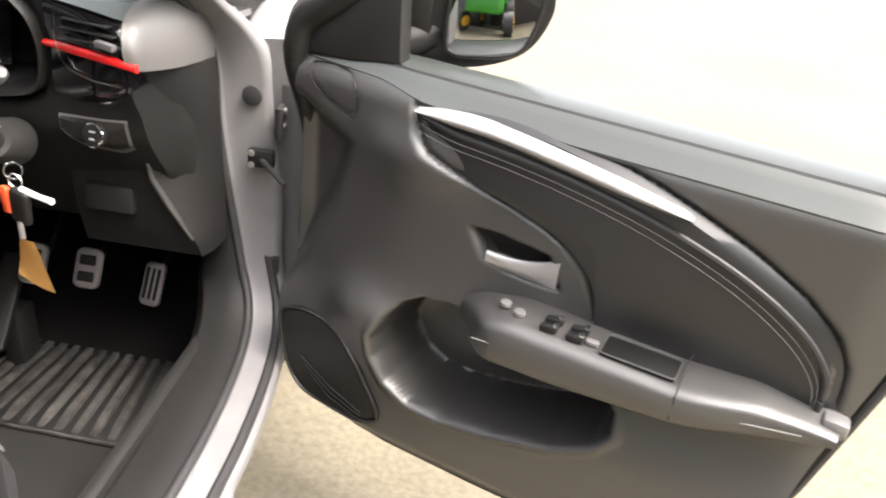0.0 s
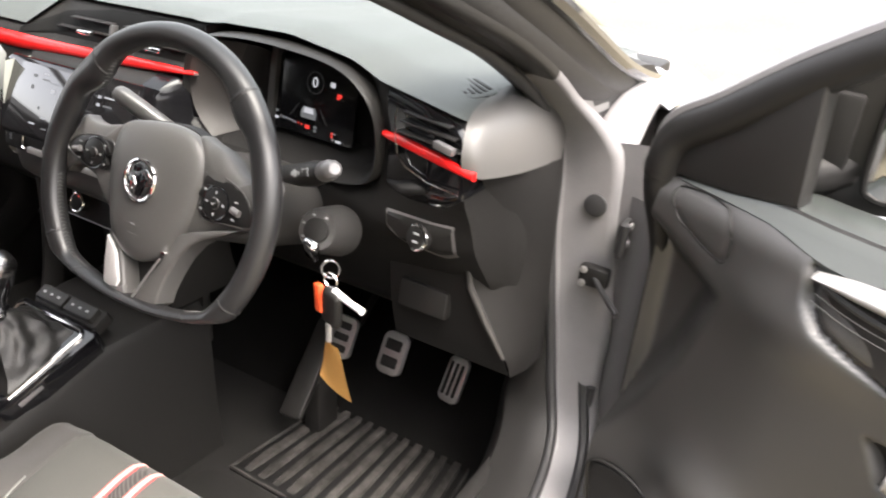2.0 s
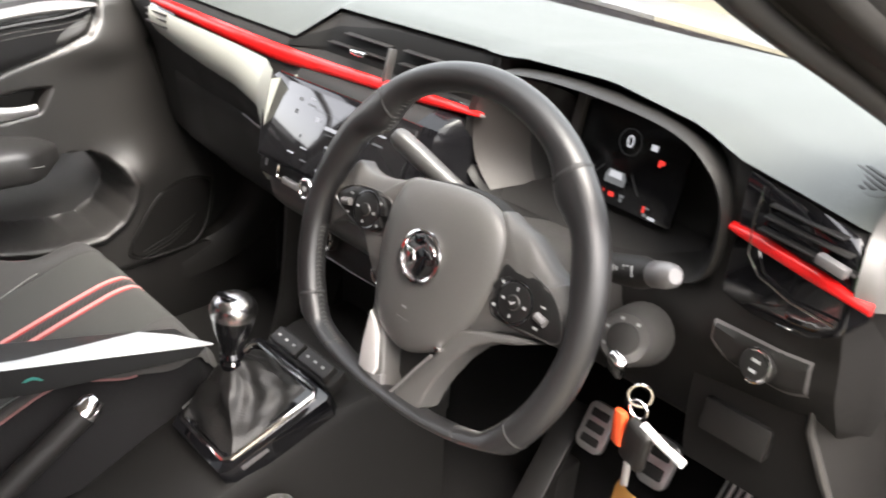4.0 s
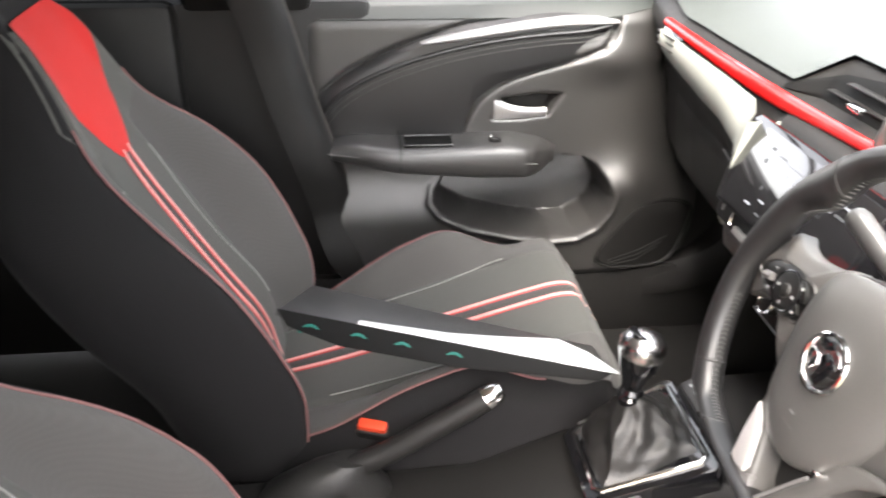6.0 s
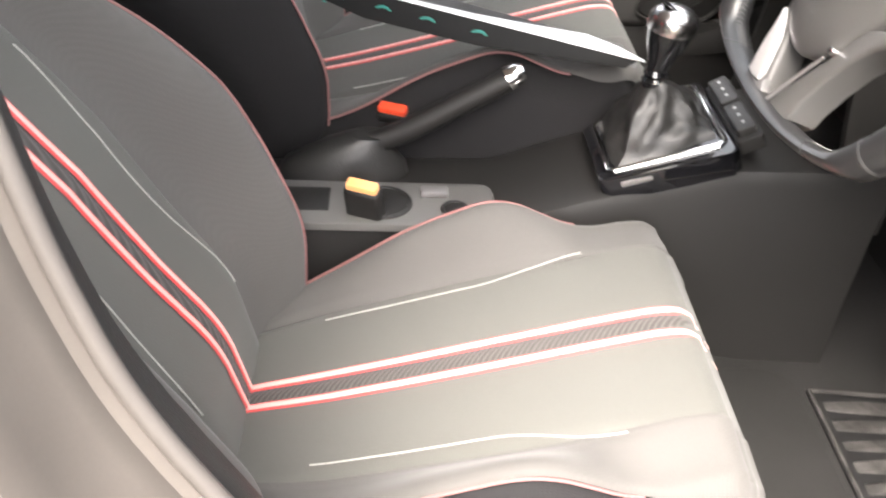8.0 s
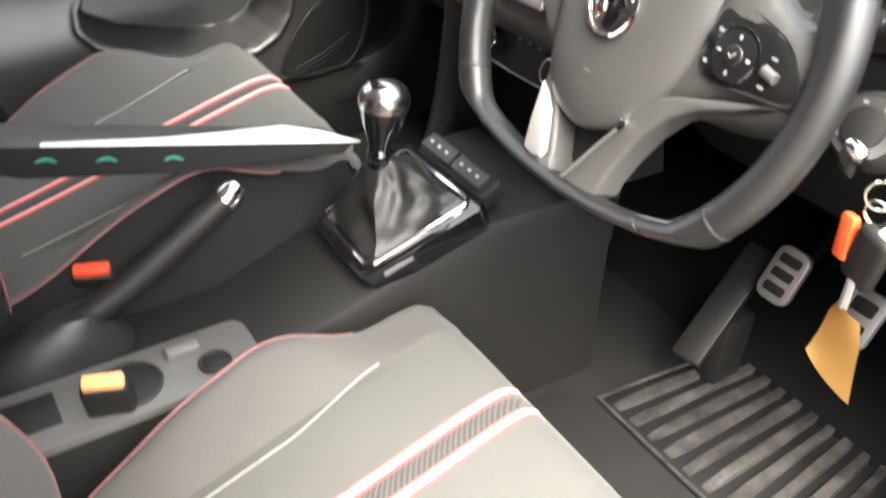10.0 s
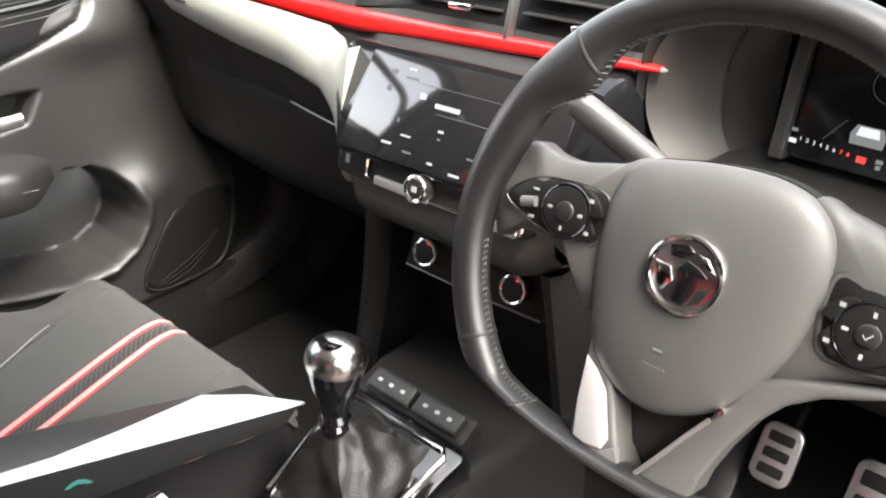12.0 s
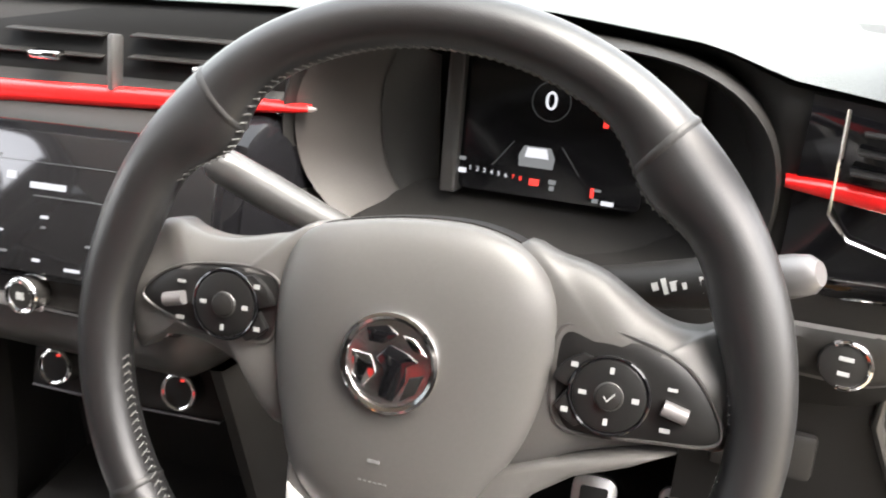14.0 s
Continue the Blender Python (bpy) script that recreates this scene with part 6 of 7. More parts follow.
for _o, _cx, _cy, _g in PODS:
    pod = part("switch_pod", domed(_o, 0.0015, 0.0050, 3, base=-0.012), SWITCH_BLACK, wheel, "black switch pod")
    part("pod_rim", tube([(p.x, p.y, 0.0022) for p in curve_pts([(x, y, 0) for x, y in _o], 60, closed=True)], 0.0010, 6, closed=True), PLASTIC_SOFT, pod)
    part("pad_ring", moved(ring(0.0198, 0.0011), pose(_cx, _cy, 0.0072)), GLOSS_BLACK, pod, "glossy black ring")
    part("switch_disc", moved(disc(0.0188, 0.0050, 0.0014), pose(_cx, _cy, 0.0034)), SWITCH_BLACK, pod, "round switch pad")
    part("switch_centre", moved(disc(0.0066, 0.0035, 0.001), pose(_cx, _cy, 0.0074)), PLASTIC_MATT, pod)
    part("centre_ring", moved(ring(0.0069, 0.0006, 24, 5), pose(_cx, _cy, 0.0088)), PLASTIC_SOFT, pod)
    for _dx, _dy, _w, _h in ((0, 0.0132, 0.0022, 0.0034), (0, -0.0132, 0.0022, 0.0034), (0.0132, 0, 0.0036, 0.0026), (-0.0132, 0, 0.0040, 0.0022)):
        if _g < 0 and _dy > 0:
            continue
        bar(_w, _h, pose(_cx + _dx, _cy + _dy, 0.0086), PRINT, pod, "mark", 0.0004)
    if _g > 0:
        part("tick_mark", tube([(_cx - 0.0024, _cy + 0.0004, 0.0111), (_cx - 0.0006, _cy - 0.0020, 0.0111), (_cx + 0.0030, _cy + 0.0022, 0.0111)], 0.0005, 5), PRINT, pod)
    # curved keys on the inner side of the disc, and a roller on the outer side
    for _lo, _hi in ((98, 176), (184, 246)):
        _arc = [(_cx + _g * r * math.cos(radians(t)), _cy + 0.74 * r * math.sin(radians(t))) for r, ts in ((0.0215, np.linspace(_lo, _hi, 7)), (0.0300, np.linspace(_hi - 6, _lo + 22, 6))) for t in ts]
        part("key", prism(_arc if _g > 0 else _arc[::-1], pose(0, 0, 0.0030), 0.0042, 0.0009), SWITCH_BLACK, pod, "curved black key")
        _m = radians((_lo + _hi) / 2)
        bar(0.0036, 0.0026, pose(_cx + _g * 0.0258 * math.cos(_m), _cy + 0.0191 * math.sin(_m), 0.0074), PRINT, pod, "mark", 0.0004)
    part("roller", tube([(_cx + _g * 0.0265, _cy - 0.0005, 0.0075), (_cx + _g * 0.0385, _cy - 0.0035, 0.0075)], 0.0042, 12), GREY_TRIM, pod, "satin grey roller")
    bar(0.0050, 0.0017, pose(_cx + _g * 0.030, _cy + 0.0085, 0.0058), PRINT, pod, "mark", 0.0004)
    bar(0.0052, 0.0022, pose(_cx + _g * 0.029, _cy - 0.0125, 0.0058), PRINT, pod, "mark", 0.0004)
# lower spoke: two legs that meet in a V at the rim, with a bright inlay in the left one
LEG_R = [(0.0590, -0.0440), (0.0840, -0.0335), (0.1250, -0.0205), (0.1500, -0.0150), (0.1280, -0.0270), (0.1010, -0.0380), (0.0820, -0.0520), (0.0660, -0.0740), (0.0540, -0.1000), (0.0460, -0.1240), (0.0440, -0.1380), (0.0300, -0.1500), (-0.0010, -0.1520), (0.0130, -0.1270), (0.0330, -0.0930), (0.0470, -0.0690)]
LEG_L = [(-0.0600, -0.0500), (-0.0585, -0.0900), (-0.0560, -0.1200), (-0.0555, -0.1380), (-0.0380, -0.1500), (-0.0010, -0.1520), (-0.0150, -0.1330), (-0.0270, -0.1000), (-0.0350, -0.0850), (-0.0450, -0.0700)]
for _o in (LEG_R, LEG_L):
    part("lower_spoke", prism(_o[::-1], pose(0, 0, -0.026), 0.030, 0.005, 3), HUB_GREY, wheel, "grey lower spoke")
part("spoke_web", prism([(-0.05, -0.06), (-0.03, -0.12), (0.0, -0.146), (0.03, -0.12), (0.05, -0.06)], pose(0, 0, -0.034), 0.012, 0.002), PLASTIC_MATT, wheel, "dark hollow of the spoke")
part("spoke_inlay", prism([(-0.0565, -0.0760), (-0.0460, -0.0830), (-0.0350, -0.0950), (-0.0230, -0.1280), (-0.0260, -0.1370), (-0.0400, -0.1390), (-0.0500, -0.1370), (-0.0545, -0.1100)][::-1], pose(0, 0, 0.0005), 0.0075, 0.003), INLAY, wheel, "bright silver inlay")
part("inlay_foot", prism([(-0.0490, -0.1395), (-0.0260, -0.1385), (-0.0160, -0.1310), (-0.0060, -0.1480), (-0.0260, -0.1540), (-0.0440, -0.1510)], pose(0, 0, -0.002), 0.0085, 0.002), GREY_TRIM, wheel, "dull grey foot of the inlay")
part("inlay_line", tube(curve_pts([(-0.0020, -0.1500, 0.0045), (0.0140, -0.1250, 0.0060), (0.0290, -0.1000, 0.0070), (0.0420, -0.0800, 0.0075)], 16), 0.0018, 6), SATIN, wheel, "thin bright line")
part("pivot_cap", moved(disc(0.0036, 0.006, 0.001), pose(0.0465, -0.0715, 0.004)), CHROME, wheel, "small bright cap")
# badge: a plain bright roundel with a dark swept shape
_b = part("badge", moved(disc(0.0255, 0.0035, 0.0012), pose(0.0015, 0.0085, 0.0190)), DARK_CHROME, wheel, "round chrome badge")
part("badge_ring", moved(ring(0.0252, 0.0024), pose(0.0015, 0.0085, 0.0225)), CHROME, _b)
for _o, _mt in (([(-0.014, 0.017), (-0.002, 0.020), (0.004, 0.016), (-0.004, 0.010), (-0.012, 0.010)], GLOSS_BLACK), ([(0.000, 0.010), (0.010, 0.007), (0.016, 0.003), (0.010, 0.000), (0.010, -0.009), (0.004, -0.020), (-0.004, -0.018), (-0.002, -0.004), (-0.007, 0.002)], GLOSS_BLACK),
                ([(-0.021, 0.004), (-0.010, 0.003), (-0.006, -0.006), (-0.012, -0.014), (-0.019, -0.009)], CHROME), ([(0.006, 0.016), (0.013, 0.015), (0.020, 0.007), (0.012, 0.009)], CHROME), ([(0.012, -0.006), (0.020, -0.003), (0.016, -0.014), (0.008, -0.019)], PLASTIC_MATT)):
    part("badge_shape", prism(_o[::-1], pose(0.0015, 0.0085, 0.0222), 0.0016, 0.0005), _mt, _b)
bar(0.007, 0.002, pose(-0.002, -0.047, 0.0186, -14), AIRBAG_PRINT, wheel, "mark")
for _k in range(6):
    bar(0.0018, 0.0055, pose(-0.0092 + 0.0029 * _k, -0.057, 0.0158, -18), AIRBAG_PRINT, wheel, "mark")

# column shroud, stalks, ignition
col = thing("steering_column", frame_pose((0.38, 0.142, 0.832), (1, 0, 0), (0, math.sin(radians(19)), math.cos(radians(19)))), "dark plastic steering column cover with stalks", "steering column")
_rings = []
for _z, _w, _h, _o in ((0.075, 0.058, 0.052, 0.012), (0.03, 0.075, 0.058, 0.008), (-0.06, 0.085, 0.062, 0.0), (-0.16, 0.088, 0.060, 0.0)):
    _rings.append([(_w * math.copysign(abs(math.cos(a)) ** 0.7, math.cos(a)), _o - 0.012 + _h * math.copysign(abs(math.sin(a)) ** 0.7, math.sin(a)), _z) for a in (2 * math.pi * k / 28 for k in range(28))])
part("shroud", loft(_rings), PLASTIC_SOFT, col, "dark grey column shroud")
_ms = part("stalk", tube([(0.455, 0.185, 0.862), (0.512, 0.166, 0.880), (0.546, 0.152, 0.895), (0.566, 0.143, 0.905)], [0.010, 0.0155, 0.0165, 0.0125], 16), PLASTIC_MATT, col, "black wiper stalk", world_space=True)
part("stalk_end", tube([(0.562, 0.145, 0.903), (0.566, 0.143, 0.905), (0.580, 0.136, 0.9125), (0.589, 0.1315, 0.9173), (0.593, 0.1295, 0.9195)], [0.0105, 0.0130, 0.0128, 0.0112, 0.0070], 16), GREY_TRIM, _ms, "pale grey stalk end", world_space=True)
for _t, _w, _h in ((0.02, 0.004, 0.005), (0.12, 0.003, 0.010), (0.22, 0.005, 0.006), (0.34, 0.005, 0.004), (0.50, 0.0025, 0.010), (0.60, 0.0025, 0.010), (0.70, 0.0025, 0.010)):
    _p = Vector((0.505, 0.1525, 0.884)).lerp(Vector((0.562, 0.1300, 0.908)), _t)
    bar(_w, _h, col.matrix_world.inverted() @ frame_pose(_p, (0.055, 0, 0.025), (0, 0.3, 1)), PRINT, _ms, "mark", 0.001)
part("stalk", tube([(0.320, 0.165, 0.872), (0.280, 0.147, 0.898), (0.250, 0.133, 0.920), (0.228, 0.1235, 0.936), (0.222, 0.121, 0.940), (0.219, 0.1195, 0.9425)], [0.010, 0.0120, 0.0130, 0.0125, 0.0105, 0.0060], 16), STALK_HIGHLIGHT, col, "black indicator stalk, greyed for its highlight", world_space=True)
IGN = frame_pose((0.530, 0.178, 0.802), (1, 0.25, 0), (0, 0.40, 0.9))
part("ignition_ring", moved(tube([(0, 0, -0.06), (0, 0, 0.0), (0, 0, 0.012)], [0.036, 0.031, 0.026], 24), IGN), PLASTIC_SOFT, col, "grey ignition surround", world_space=True)
part("ignition_barrel", moved(disc(0.017, 0.006, 0.001), IGN @ pose(0, 0, 0.012)), PLASTIC_MATT, col, "black ignition lock", world_space=True)
for _a in (60, 110, 160, 210):
    bar(0.004, 0.003, col.matrix_world.inverted() @ IGN @ pose(0.021 * math.cos(radians(_a)), 0.021 * math.sin(radians(_a)), 0.0125), PRINT, col, "mark")

def tag_sheet():
    """A curled card tag with a drawn-out lower corner."""
    U, V = np.meshgrid(np.linspace(-1, 1, 9), np.linspace(0, 1, 12))
    W = 0.014 + 0.008 * np.clip(V * 4, 0, 1)
    bm = sheet(U * W + 0.006 * V, 0.012 * V ** 2 * U + 0.004 * U * U, 0.036 - 0.070 * V - 0.014 * V ** 3 * (U + 0.4))
    bmesh.ops.solidify(bm, geom=list(bm.faces), thickness=0.0012)
    return bm


BUNCH = Matrix.Translation((0.046, 0.018, 0.030))
keys = thing("key_bunch", pose(0.545, 0.142, 0.775), "bunch of keys hanging in the ignition with tan tag", "keys")
part("key", moved(rbox(0.020, 0.012, 0.040, 0.004), pose(0.545, 0.142, 0.792, 30, 20, 0)), CHROME, keys, "bright ignition key", world_space=True)
part("key_ring", moved(ring(0.0115, 0.0016, 28, 6), BUNCH @ pose(0.535, 0.118, 0.748, 80, 10, 30)), CHROME, keys, "steel split ring", world_space=True)
part("key_ring", moved(ring(0.010, 0.0014, 24, 6), BUNCH @ pose(0.538, 0.114, 0.735, 90, 40, 0)), CHROME, keys, "steel split ring", world_space=True)
part("fob", moved(rbox(0.034, 0.014, 0.055, 0.007, 3), BUNCH @ pose(0.548, 0.105, 0.702, 5, 10, -15)), PLASTIC_MATT, keys, "black key fob", world_space=True)
part("red_fob", moved(rbox(0.016, 0.010, 0.040, 0.004, 2), BUNCH @ pose(0.525, 0.108, 0.708, 0, -6, -20)), ORANGE, keys, "orange-red plastic fob", world_space=True)
part("white_key", moved(tube([(0.552, 0.105, 0.728), (0.582, 0.098, 0.724), (0.604, 0.094, 0.722)], [0.005, 0.0042, 0.0048], 10), BUNCH), PAPER, keys, "white plastic key", world_space=True)
part("strap", moved(tube([(0.546, 0.100, 0.680), (0.548, 0.098, 0.655)], 0.004, 8), BUNCH), SATIN, keys, "steel tag loop", world_space=True)
part("tag", moved(tag_sheet(), BUNCH @ pose(0.552, 0.096, 0.622, 4, 6, -22)), CARD, keys, "tan card tag", world_space=True)

# ---- centre console ----
con = thing("centre_console", pose(CX, -0.15, 0.19), "dark plastic centre console between the seats", "centre console")
_rings = []
for _y, _w, _z in ((-0.72, 0.085, 0.375), (-0.58, 0.088, 0.388), (-0.40, 0.090, 0.392), (-0.20, 0.092, 0.398), (-0.09, 0.094, 0.440), (0.0, 0.098, 0.468), (0.10, 0.110, 0.505), (0.18, 0.125, 0.515), (0.30, 0.13, 0.515)):
    _rings.append([(CX + _w * s, _y, z) for s, z in ((-1.12, 0.185), (-1.05, 0.30), (-1.0, _z - 0.02), (-0.93, _z - 0.004), (-0.8, _z), (0.0, _z - 0.004), (0.8, _z), (0.93, _z - 0.004), (1.0, _z - 0.02), (1.05, 0.30), (1.12, 0.185))])
part("tunnel_cover", loft(_rings), PLASTIC_MATT, con, "dark grey tunnel cover", world_space=True)
# raised tray frame beside the handbrake with cup wells
_tr = part("tray_frame", prism(rounded(0.105, 0.36, 0.02), pose(0.082, -0.385, 0.388), 0.012, 0.004), CONSOLE_GREY, con, "grey tray, lightened for the light on it", world_space=True)
for _x, _y, _r in ((0.085, -0.360, 0.036), (0.098, -0.262, 0.018)):
    part("cup_well", moved(disc(_r, 0.003, 0.0008), pose(_x, _y, 0.3995)), PLASTIC_MATT, _tr, "black cup well", world_space=True)
    part("well_rim", moved(ring(_r, 0.0028), pose(_x, _y, 0.402)), PLASTIC, _tr, world_space=True)
part("coin_slot", moved(rbox(0.055, 0.075, 0.004, 0.002), pose(0.078, -0.475, 0.400)), PLASTIC_MATT, _tr, "dark slot", world_space=True)
part("tray_line", tube([(0.033, -0.56, 0.400), (0.134, -0.56, 0.400)], 0.003, 6), SATIN, _tr, "thin silver line", world_space=True)
part("small_button", moved(rbox(0.020, 0.040, 0.012, 0.004), pose(0.060, -0.290, 0.404)), GREY_TRIM, con, world_space=True)

# gear lever
PLATE = frame_pose((0.046, 0.012, 0.506), (1, 0, 0), (0, 0.927, 0.375))
gear = thing("gear_lever", PLATE, "gear lever with chrome and black knob, leather boot and black surround", "gear lever")
_out = [(-0.062, -0.094), (0.070, -0.094), (0.078, -0.082), (0.096, 0.076), (0.088, 0.088), (-0.090, 0.088), (-0.098, 0.076), (-0.070, -0.082)]
part("surround", prism(_out, pose(0, 0, -0.040), 0.038, 0.004), GLOSS_BLACK, gear, "glossy black surround")
_in = [(-0.052, -0.078), (0.058, -0.078), (0.066, -0.070), (0.078, 0.066), (0.070, 0.076), (-0.074, 0.076), (-0.082, 0.066), (-0.060, -0.070)]
part("boot_frame", tube([(x, y, 0.001) for x, y in _in], 0.0042, 8, closed=True), CHROME, gear, "chrome boot frame")
part("side_strip", moved(rbox(0.006, 0.115, 0.011, 0.002), pose(0.083, -0.010, -0.014, 0, 0, -5.8)), SATIN, gear, "bright side strip")
part("side_strip", moved(rbox(0.006, 0.115, 0.011, 0.002), pose(-0.086, -0.010, -0.014, 0, 0, 5.8)), SATIN, gear, "bright side strip")


def boot():
    rows = []
    for k in range(22):
        t = k / 21
        row = []
        for j in range(48):
            a = 2 * math.pi * j / 48
            c, s = math.cos(a), math.sin(a)
            f = 1 / max(abs(c), abs(s)) ** 0.9
            wide = 0.062 * (1 - 0.10 * s)
            x, y = wide * c * f, 0.072 * s * f
            sh = (1 - t) ** 0.85
            r = 0.014
            px = (x * sh + r * c * (1 - sh)) + -0.004 * t
            py = (y * sh + r * s * (1 - sh)) + 0.012 * t
            fold = 0.0045 * math.sin(3 * a + 5 * t) * math.sin(math.pi * min(1, t * 1.3)) + 0.0018 * math.sin(7 * a - 9 * t + 1) * math.sin(math.pi * t) + 0.004 * noise.noise((px * 45, py * 45, t * 4))
            row.append((px + fold * c, py + fold * s, -0.002 + 0.078 * t ** 1.15 + fold * 0.7))
        rows.append(row)
    return loft(rows, True, False)


part("leather_boot", boot(), BOOT_LEATHER, gear, "wrinkled black leather boot")
LEV = Matrix.Translation((-0.004, 0.012, 0.072)) @ pose(0, 0, 0, -23, -2, 0) @ Matrix.Diagonal((1.16, 1.16, 1.12, 1))
part("collar", moved(tube([(0, 0, -0.004), (0, 0, 0.004), (0, 0, 0.008), (0, 0, 0.012), (0, 0, 0.018)], [0.014, 0.0155, 0.0125, 0.015, 0.012], 18), LEV), GLOSS_BLACK, gear, "black ribbed collar")
_prof = [(0.018, 0.0125), (0.030, 0.015), (0.045, 0.021), (0.058, 0.0245), (0.066, 0.0262)]
part("knob", moved(tube([(0, 0.1 * (h - 0.018), h) for h, r in _prof], [r for h, r in _prof], 24), LEV), GLOSS_BLACK, gear, "glossy black knob")
_prof = [(0.065, 0.0265), (0.072, 0.0282), (0.080, 0.0272), (0.087, 0.0235), (0.092, 0.017), (0.095, 0.008), (0.0955, 0.001)]
part("knob_cap", moved(tube([(0, 0.1 * (h - 0.018), h) for h, r in _prof], [r for h, r in _prof], 24), LEV), DARK_CHROME, gear, "dark chrome knob cap")
part("knob_badge", moved(disc(0.014, 0.0015, 0.0005), LEV @ pose(0, 0.0, 0.0935, -20)), GLOSS_BLACK, gear, "dark shift pattern badge")
# switch block ahead of the lever
blk = thing("switch_block", PLATE @ pose(0.022, 0.106, 0.012, 6), "row of black push switches ahead of the gear lever", "switches")
for _x in (-0.052, 0.020):
    _k = part("push_switch", prism(rounded(0.066, 0.026, 0.004), pose(_x, -0.002, -0.014), 0.016, 0.003), PLASTIC, blk, "black push switch")
    for _d in (-0.018, 0.0, 0.018):
        bar(0.006, 0.004, pose(_x + _d, -0.002, 0.0026), PRINT, _k, "mark")
part("switch_base", prism(rounded(0.155, 0.036, 0.006), pose(-0.015, -0.002, -0.03), 0.020, 0.003), PLASTIC_MATT, blk)

# handbrake
hb = thing("handbrake", pose(-0.012, -0.41, 0.40), "black handbrake lever with chrome button", "handbrake")
part("lever", tube(curve_pts([(-0.010, -0.42, 0.425), (-0.010, -0.34, 0.458), (-0.012, -0.26, 0.505), (-0.014, -0.19, 0.548)], 20), 0.0175, 14), PLASTIC_MATT, hb, "black grip", world_space=True)
part("button", tube([(-0.014, -0.192, 0.547), (-0.015, -0.178, 0.556), (-0.015, -0.170, 0.561)], [0.0185, 0.0165, 0.010], 14), CHROME, hb, "chrome button end", world_space=True)
part("gaiter", loft([[(-0.010 + w * math.cos(a), -0.425 + d * math.sin(a) + sh, z) for a in (2 * math.pi * k / 20 for k in range(20))] for w, d, z, sh in ((0.045, 0.10, 0.385, 0.0), (0.042, 0.09, 0.41, 0.005), (0.030, 0.05, 0.44, 0.02), (0.02, 0.03, 0.455, 0.04))]), BOOT_LEATHER, hb, "soft gaiter", world_space=True)


def buckle(p, tilt, mat, label):
    b = thing("seat_belt_buckle", pose(p[0], p[1], p[2]), label, "seat belt buckle", "seat belt buckles")
    m = pose(0, 0, 0, 0, 0, 70) @ pose(0, 0, 0, tilt, 0, 0)
    part("body", moved(rbox(0.052, 0.026, 0.095, 0.007, 3), m @ pose(0, 0, -0.056)), PLASTIC_MATT, b, "black buckle body")
    part("release_button", moved(rbox(0.044, 0.017, 0.014, 0.004, 2), m @ pose(0, -0.001, -0.006)), mat, b, "orange-red release button")
    part("stem", moved(rbox(0.030, 0.008, 0.08, 0.003), m @ pose(0, 0.0, -0.125)), PLASTIC_MATT, b)
    return b


buckle((-0.064, -0.352, 0.472), 18, BUCKLE_RED, "black seat belt buckle with red button beside the passenger seat")
buckle((0.122, -0.390, 0.458), 14, BUCKLE_SUNLIT, "black seat belt buckle with orange button beside the driver's seat")

# ---- footwell ----
mat_ob = thing("floor_mat", pose(0.44, 0.408, 0.19), "dusty black ribbed rubber floor mat", "floor mat")
_o = [(-0.200, -0.152), (0.214, -0.156), (0.165, 0.158), (-0.172, 0.150)]
part("mat_base", prism(_o, pose(0, 0, 0), 0.005, 0.002), MAT_DARK, mat_ob, "dusty rubber mat")
for _k in range(11):
    _f = (_k + 0.5) / 11
    _xa, _xb = -0.186 + 0.386 * _f, -0.162 + 0.317 * _f
    _rib = []
    for _j in range(9):
        _t = _j / 8
        _w = 0.0098 - 0.0013 * _t + 0.0012 * math.sin(2.3 * _k + 5 * _t)
        _x, _y, _h = _xa + (_xb - _xa) * _t, -0.138 + 0.276 * _t, (0.012 if 0 < _j < 8 else 0.005)
        _rib.append([(_x - _w, _y, 0.004), (_x - _w * 0.75, _y, _h), (_x + _w * 0.75, _y, _h), (_x + _w, _y, 0.004)])
    part("rib", loft(_rib), MAT, mat_ob)
part("mat_border", tube([(x * 0.985, y * 0.985, 0.007) for x, y in _o], 0.004, 6, closed=True), MAT, mat_ob)
alone("carpet_mat", moved(prism(rounded(0.50, 0.36, 0.05), Matrix(), 0.010, 0.004), pose(0.45, 0.06, 0.190)), CARPET, "dark carpet in front of the driver's seat", "carpet")

rest = thing("footrest", pose(0.30, 0.36, 0.2), "dark plastic footrest beside the clutch pedal", "footrest")
part("plate", moved(rbox(0.048, 0.20, 0.016, 0.006), pose(0.293, 0.430, 0.345, 42, 0, 8)), PLASTIC_MATT, rest, world_space=True)
part("foot", moved(rbox(0.040, 0.06, 0.14, 0.006), pose(0.297, 0.455, 0.25)), PLASTIC_MATT, rest, world_space=True)


def pedal(name, p, w, h, tilt, bars, label):
    t = thing(name, pose(*p) @ pose(0, 0, 0, tilt, 0, 0), label, "pedal", "pedals")
    part("pad", prism(rounded(w, h, min(w, h) * 0.3), pose(0, 0, -0.008), 0.010, 0.003), PEDAL, t, "bright ribbed alloy pad")
    for k in range(bars):
        y = (k - (bars - 1) / 2) * h * 0.82 / bars
        part("grip", prism(rounded(w * 0.62, h * 0.50 / bars, 0.003), pose(0, y, 0.001), 0.0035, 0.001), PLASTIC_MATT, t, "black rubber grip")
    part("arm", tube([(0, 0.0, -0.008), (0, 0.03, -0.05), (0, 0.16, -0.10)], 0.007, 8), PLASTIC_MATT, t)
    return t


pedal("clutch_pedal", (0.353, 0.450, 0.430), 0.052, 0.080, 62, 3, "alloy clutch pedal with black rubber grips")
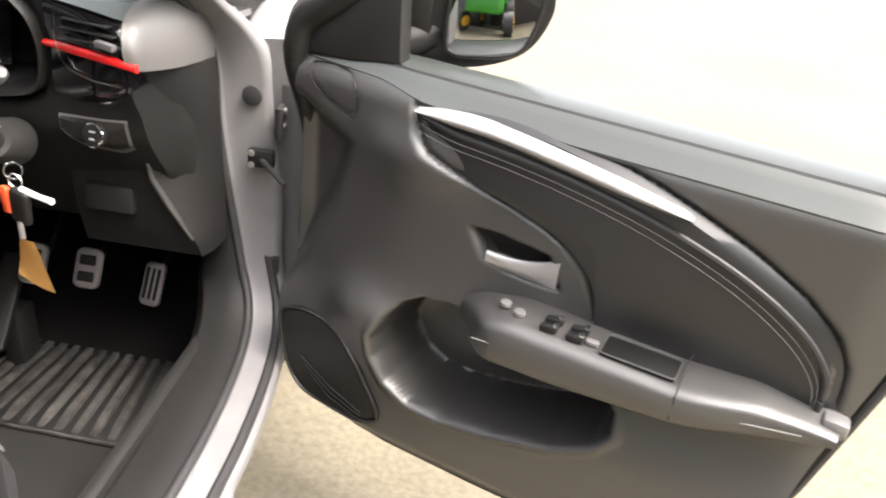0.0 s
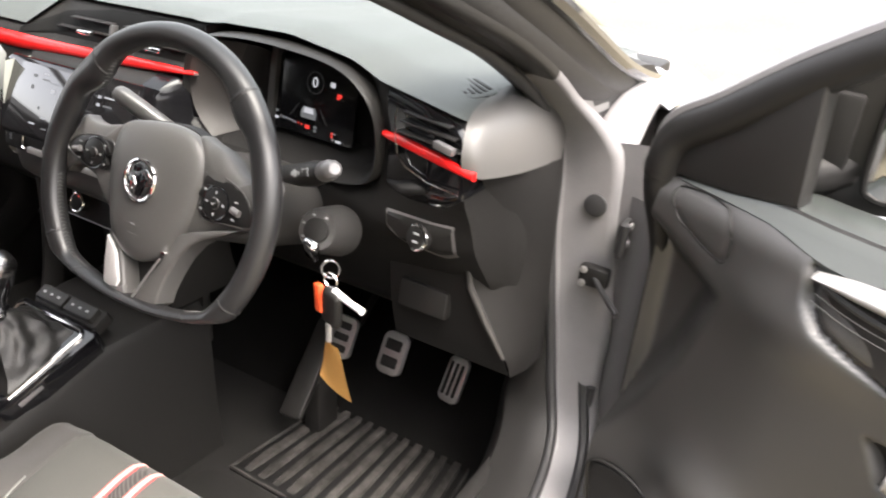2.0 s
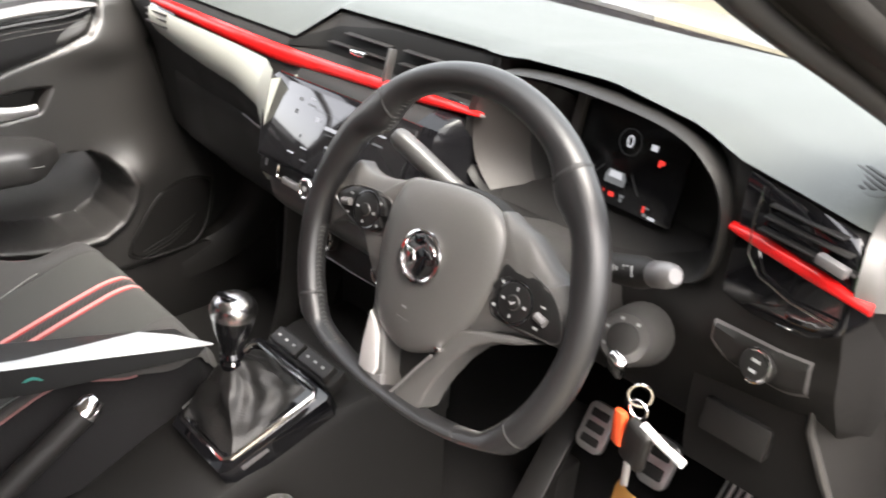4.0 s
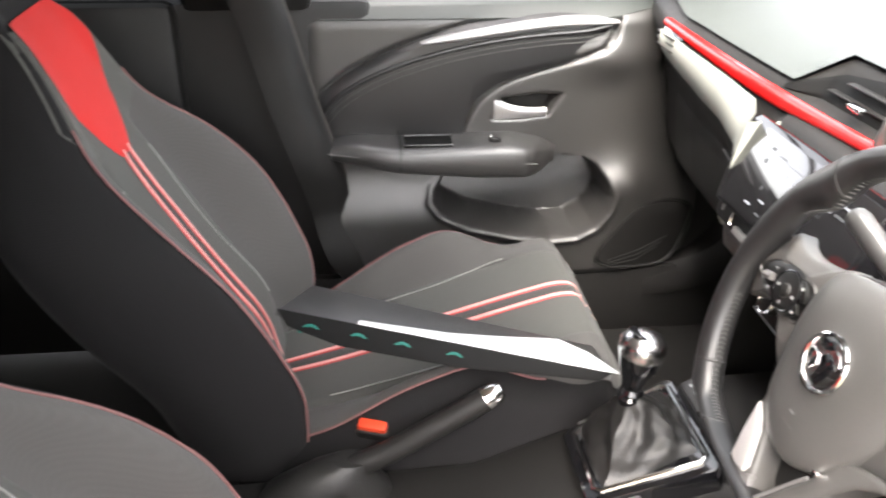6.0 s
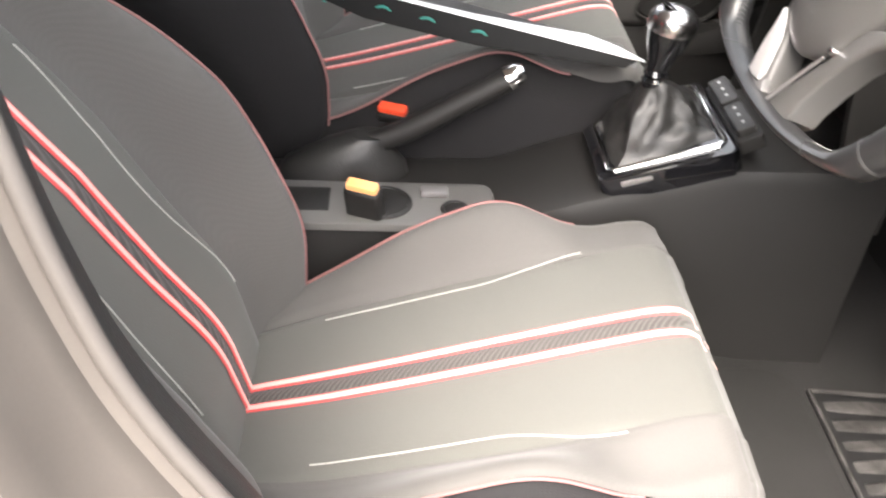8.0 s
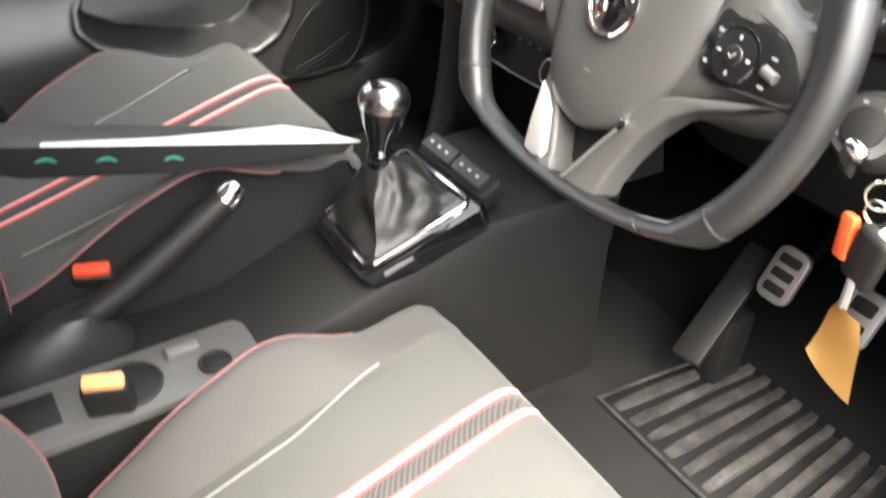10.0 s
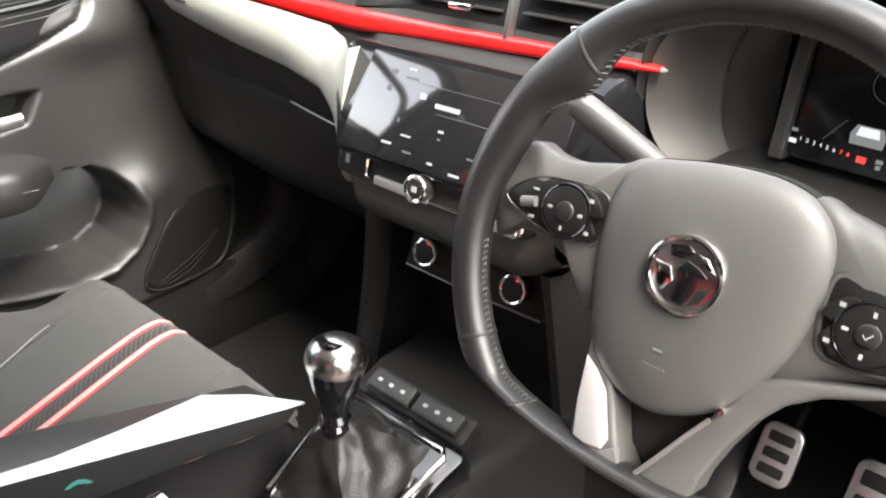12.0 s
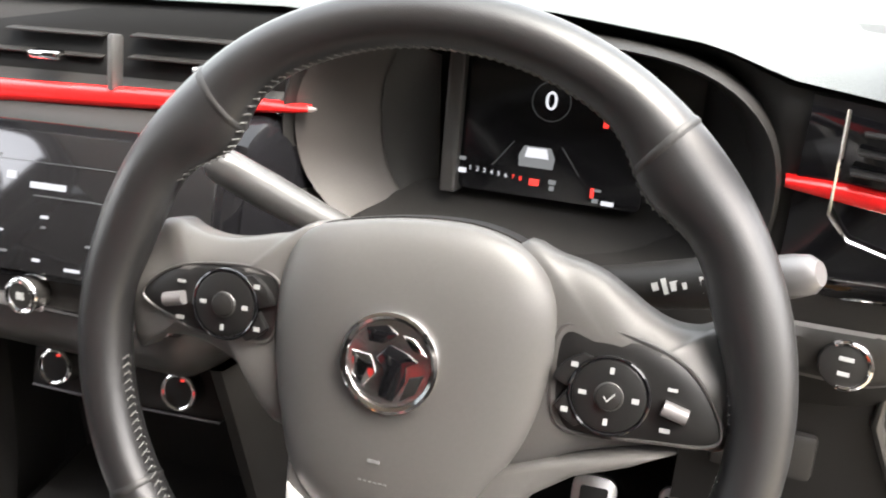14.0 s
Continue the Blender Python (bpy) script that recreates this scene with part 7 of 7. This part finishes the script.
pedal("brake_pedal", (0.467, 0.450, 0.438), 0.052, 0.078, 62, 2, "alloy brake pedal with black rubber grips")


def accelerator():
    t = thing("accelerator_pedal", pose(0.561, 0.515, 0.384) @ pose(0, 0, 0, 62, 0, -8), "tall alloy accelerator pedal with black rubber grips", "pedal", "pedals")
    part("pad", prism(rounded(0.044, 0.088, 0.013), pose(0, 0, -0.008), 0.010, 0.003), PEDAL, t, "bright ribbed alloy pad")
    for k in (-1, 0, 1):
        part("grip", prism(rounded(0.006, 0.064, 0.003), pose(k * 0.012, 0, 0.001), 0.0035, 0.001), PLASTIC_MATT, t, "black rubber grip")
    part("arm", tube([(0, 0.02, -0.008), (0, 0.06, -0.05), (0, 0.16, -0.10)], 0.007, 8), PLASTIC_MATT, t)


accelerator()

# ---- folder on the passenger seat ----
_a, _b2 = Vector((-0.128, -0.484, 0.640)), Vector((-0.006, -0.016, 0.584))
FOLD = frame_pose(_a, _b2 - _a, Vector((-1, 0.16, -0.22)))
_len = (_b2 - _a).length
fold = thing("document_folder", FOLD, "thin black folder with white paper sheets lying across the passenger seat", "folder")
part("cover", prism([(0.0, 0.0), (_len, 0.0), (_len - 0.02, 0.10), (0.02, 0.13)], pose(0, 0, -0.010), 0.008, 0.002), PLASTIC_SOFT, fold, "black folder cover")
part("spine", prism([(0.0, 0.0), (_len, 0.0), (_len - 0.015, -0.014), (_len * 0.55, -0.034), (0.10, -0.036), (0.02, -0.022)], frame_pose((0, 0.002, 0), (1, 0, 0), (0, 0.25, 0.97)), 0.004, 0.001), BLACK_CARD, fold, "black printed edge")
part("paper_sheet", prism([(0.12, 0.001), (_len + 0.010, 0.003), (_len - 0.03, 0.056), (_len - 0.075, 0.088), (_len - 0.17, 0.050), (0.25, 0.028), (0.12, 0.011)], pose(0, 0, 0.0), 0.003, 0.001), PAPER, fold, "white paper sheets")
for _x in (0.055, 0.125, 0.19, 0.265):
    _arc = [(_x + 0.017 * math.cos(radians(t)), -0.004, -0.030 + 0.017 * math.sin(radians(t)) + 0.0) for t in range(10, 171, 20)]
    part("print_arc", tube(_arc, 0.0028, 6, up=(0, 1, 0)), TEAL, fold, "teal printed arc")

# ---- the yard behind the camera, seen in the door mirror ----
def machine(m):
    t = thing("farm_machine", m, "green parked farm machine with yellow wheels standing on the yard", "machine")
    part("bonnet", moved(rbox(1.2, 2.0, 0.8, 0.12, 3), pose(0, 0.6, 1.35)), GREEN, t, "green bonnet")
    part("cab", moved(rbox(1.5, 1.4, 1.3, 0.10, 3), pose(0, -0.9, 2.0)), GREEN, t, "green cab")
    part("cab_window", moved(rbox(1.3, 0.05, 0.8, 0.04), pose(0, -0.18, 2.15)), SCREEN, t, "dark cab window")
    for x, y, r in ((-0.85, 1.1, 0.5), (0.85, 1.1, 0.5), (-0.9, -0.9, 0.8), (0.9, -0.9, 0.8)):
        w = part("wheel", moved(disc(r, 0.36, 0.06, 32), pose(x - 0.18, y, r, 0, 90, 0)), RUBBER, t, "black tyre")
        part("rim", moved(disc(r * 0.55, 0.40, 0.03, 24), pose(x - 0.20, y, r, 0, 90, 0)), YELLOW, w, "yellow rim")
    return t


machine(pose(2.3, -5.2, 0.0, 0, 0, 20))


def barn(m):
    t = thing("barn", m, "dark timber barn at the back of the yard", "barn")
    part("wall", moved(rbox(26, 6, 5.0, 0.05), pose(0, 0, 2.5)), BARN_WOOD, t, "dark weathered boarding")
    part("roof", prism([(-3.6, 5.0), (3.6, 5.0), (0, 7.0)], pose(-13.4, 0, 0, 90, 0, 90), 26.8, 0.02), BARN_ROOF, t, "grey sheet roof")
    part("barn_door", moved(rbox(4.0, 0.1, 3.8, 0.02), pose(-4.0, 3.05, 1.9)), BARN_ROOF, t, "large closed door")
    return t


barn(pose(5.0, -9.8, 0.0, 0, 0, 8))
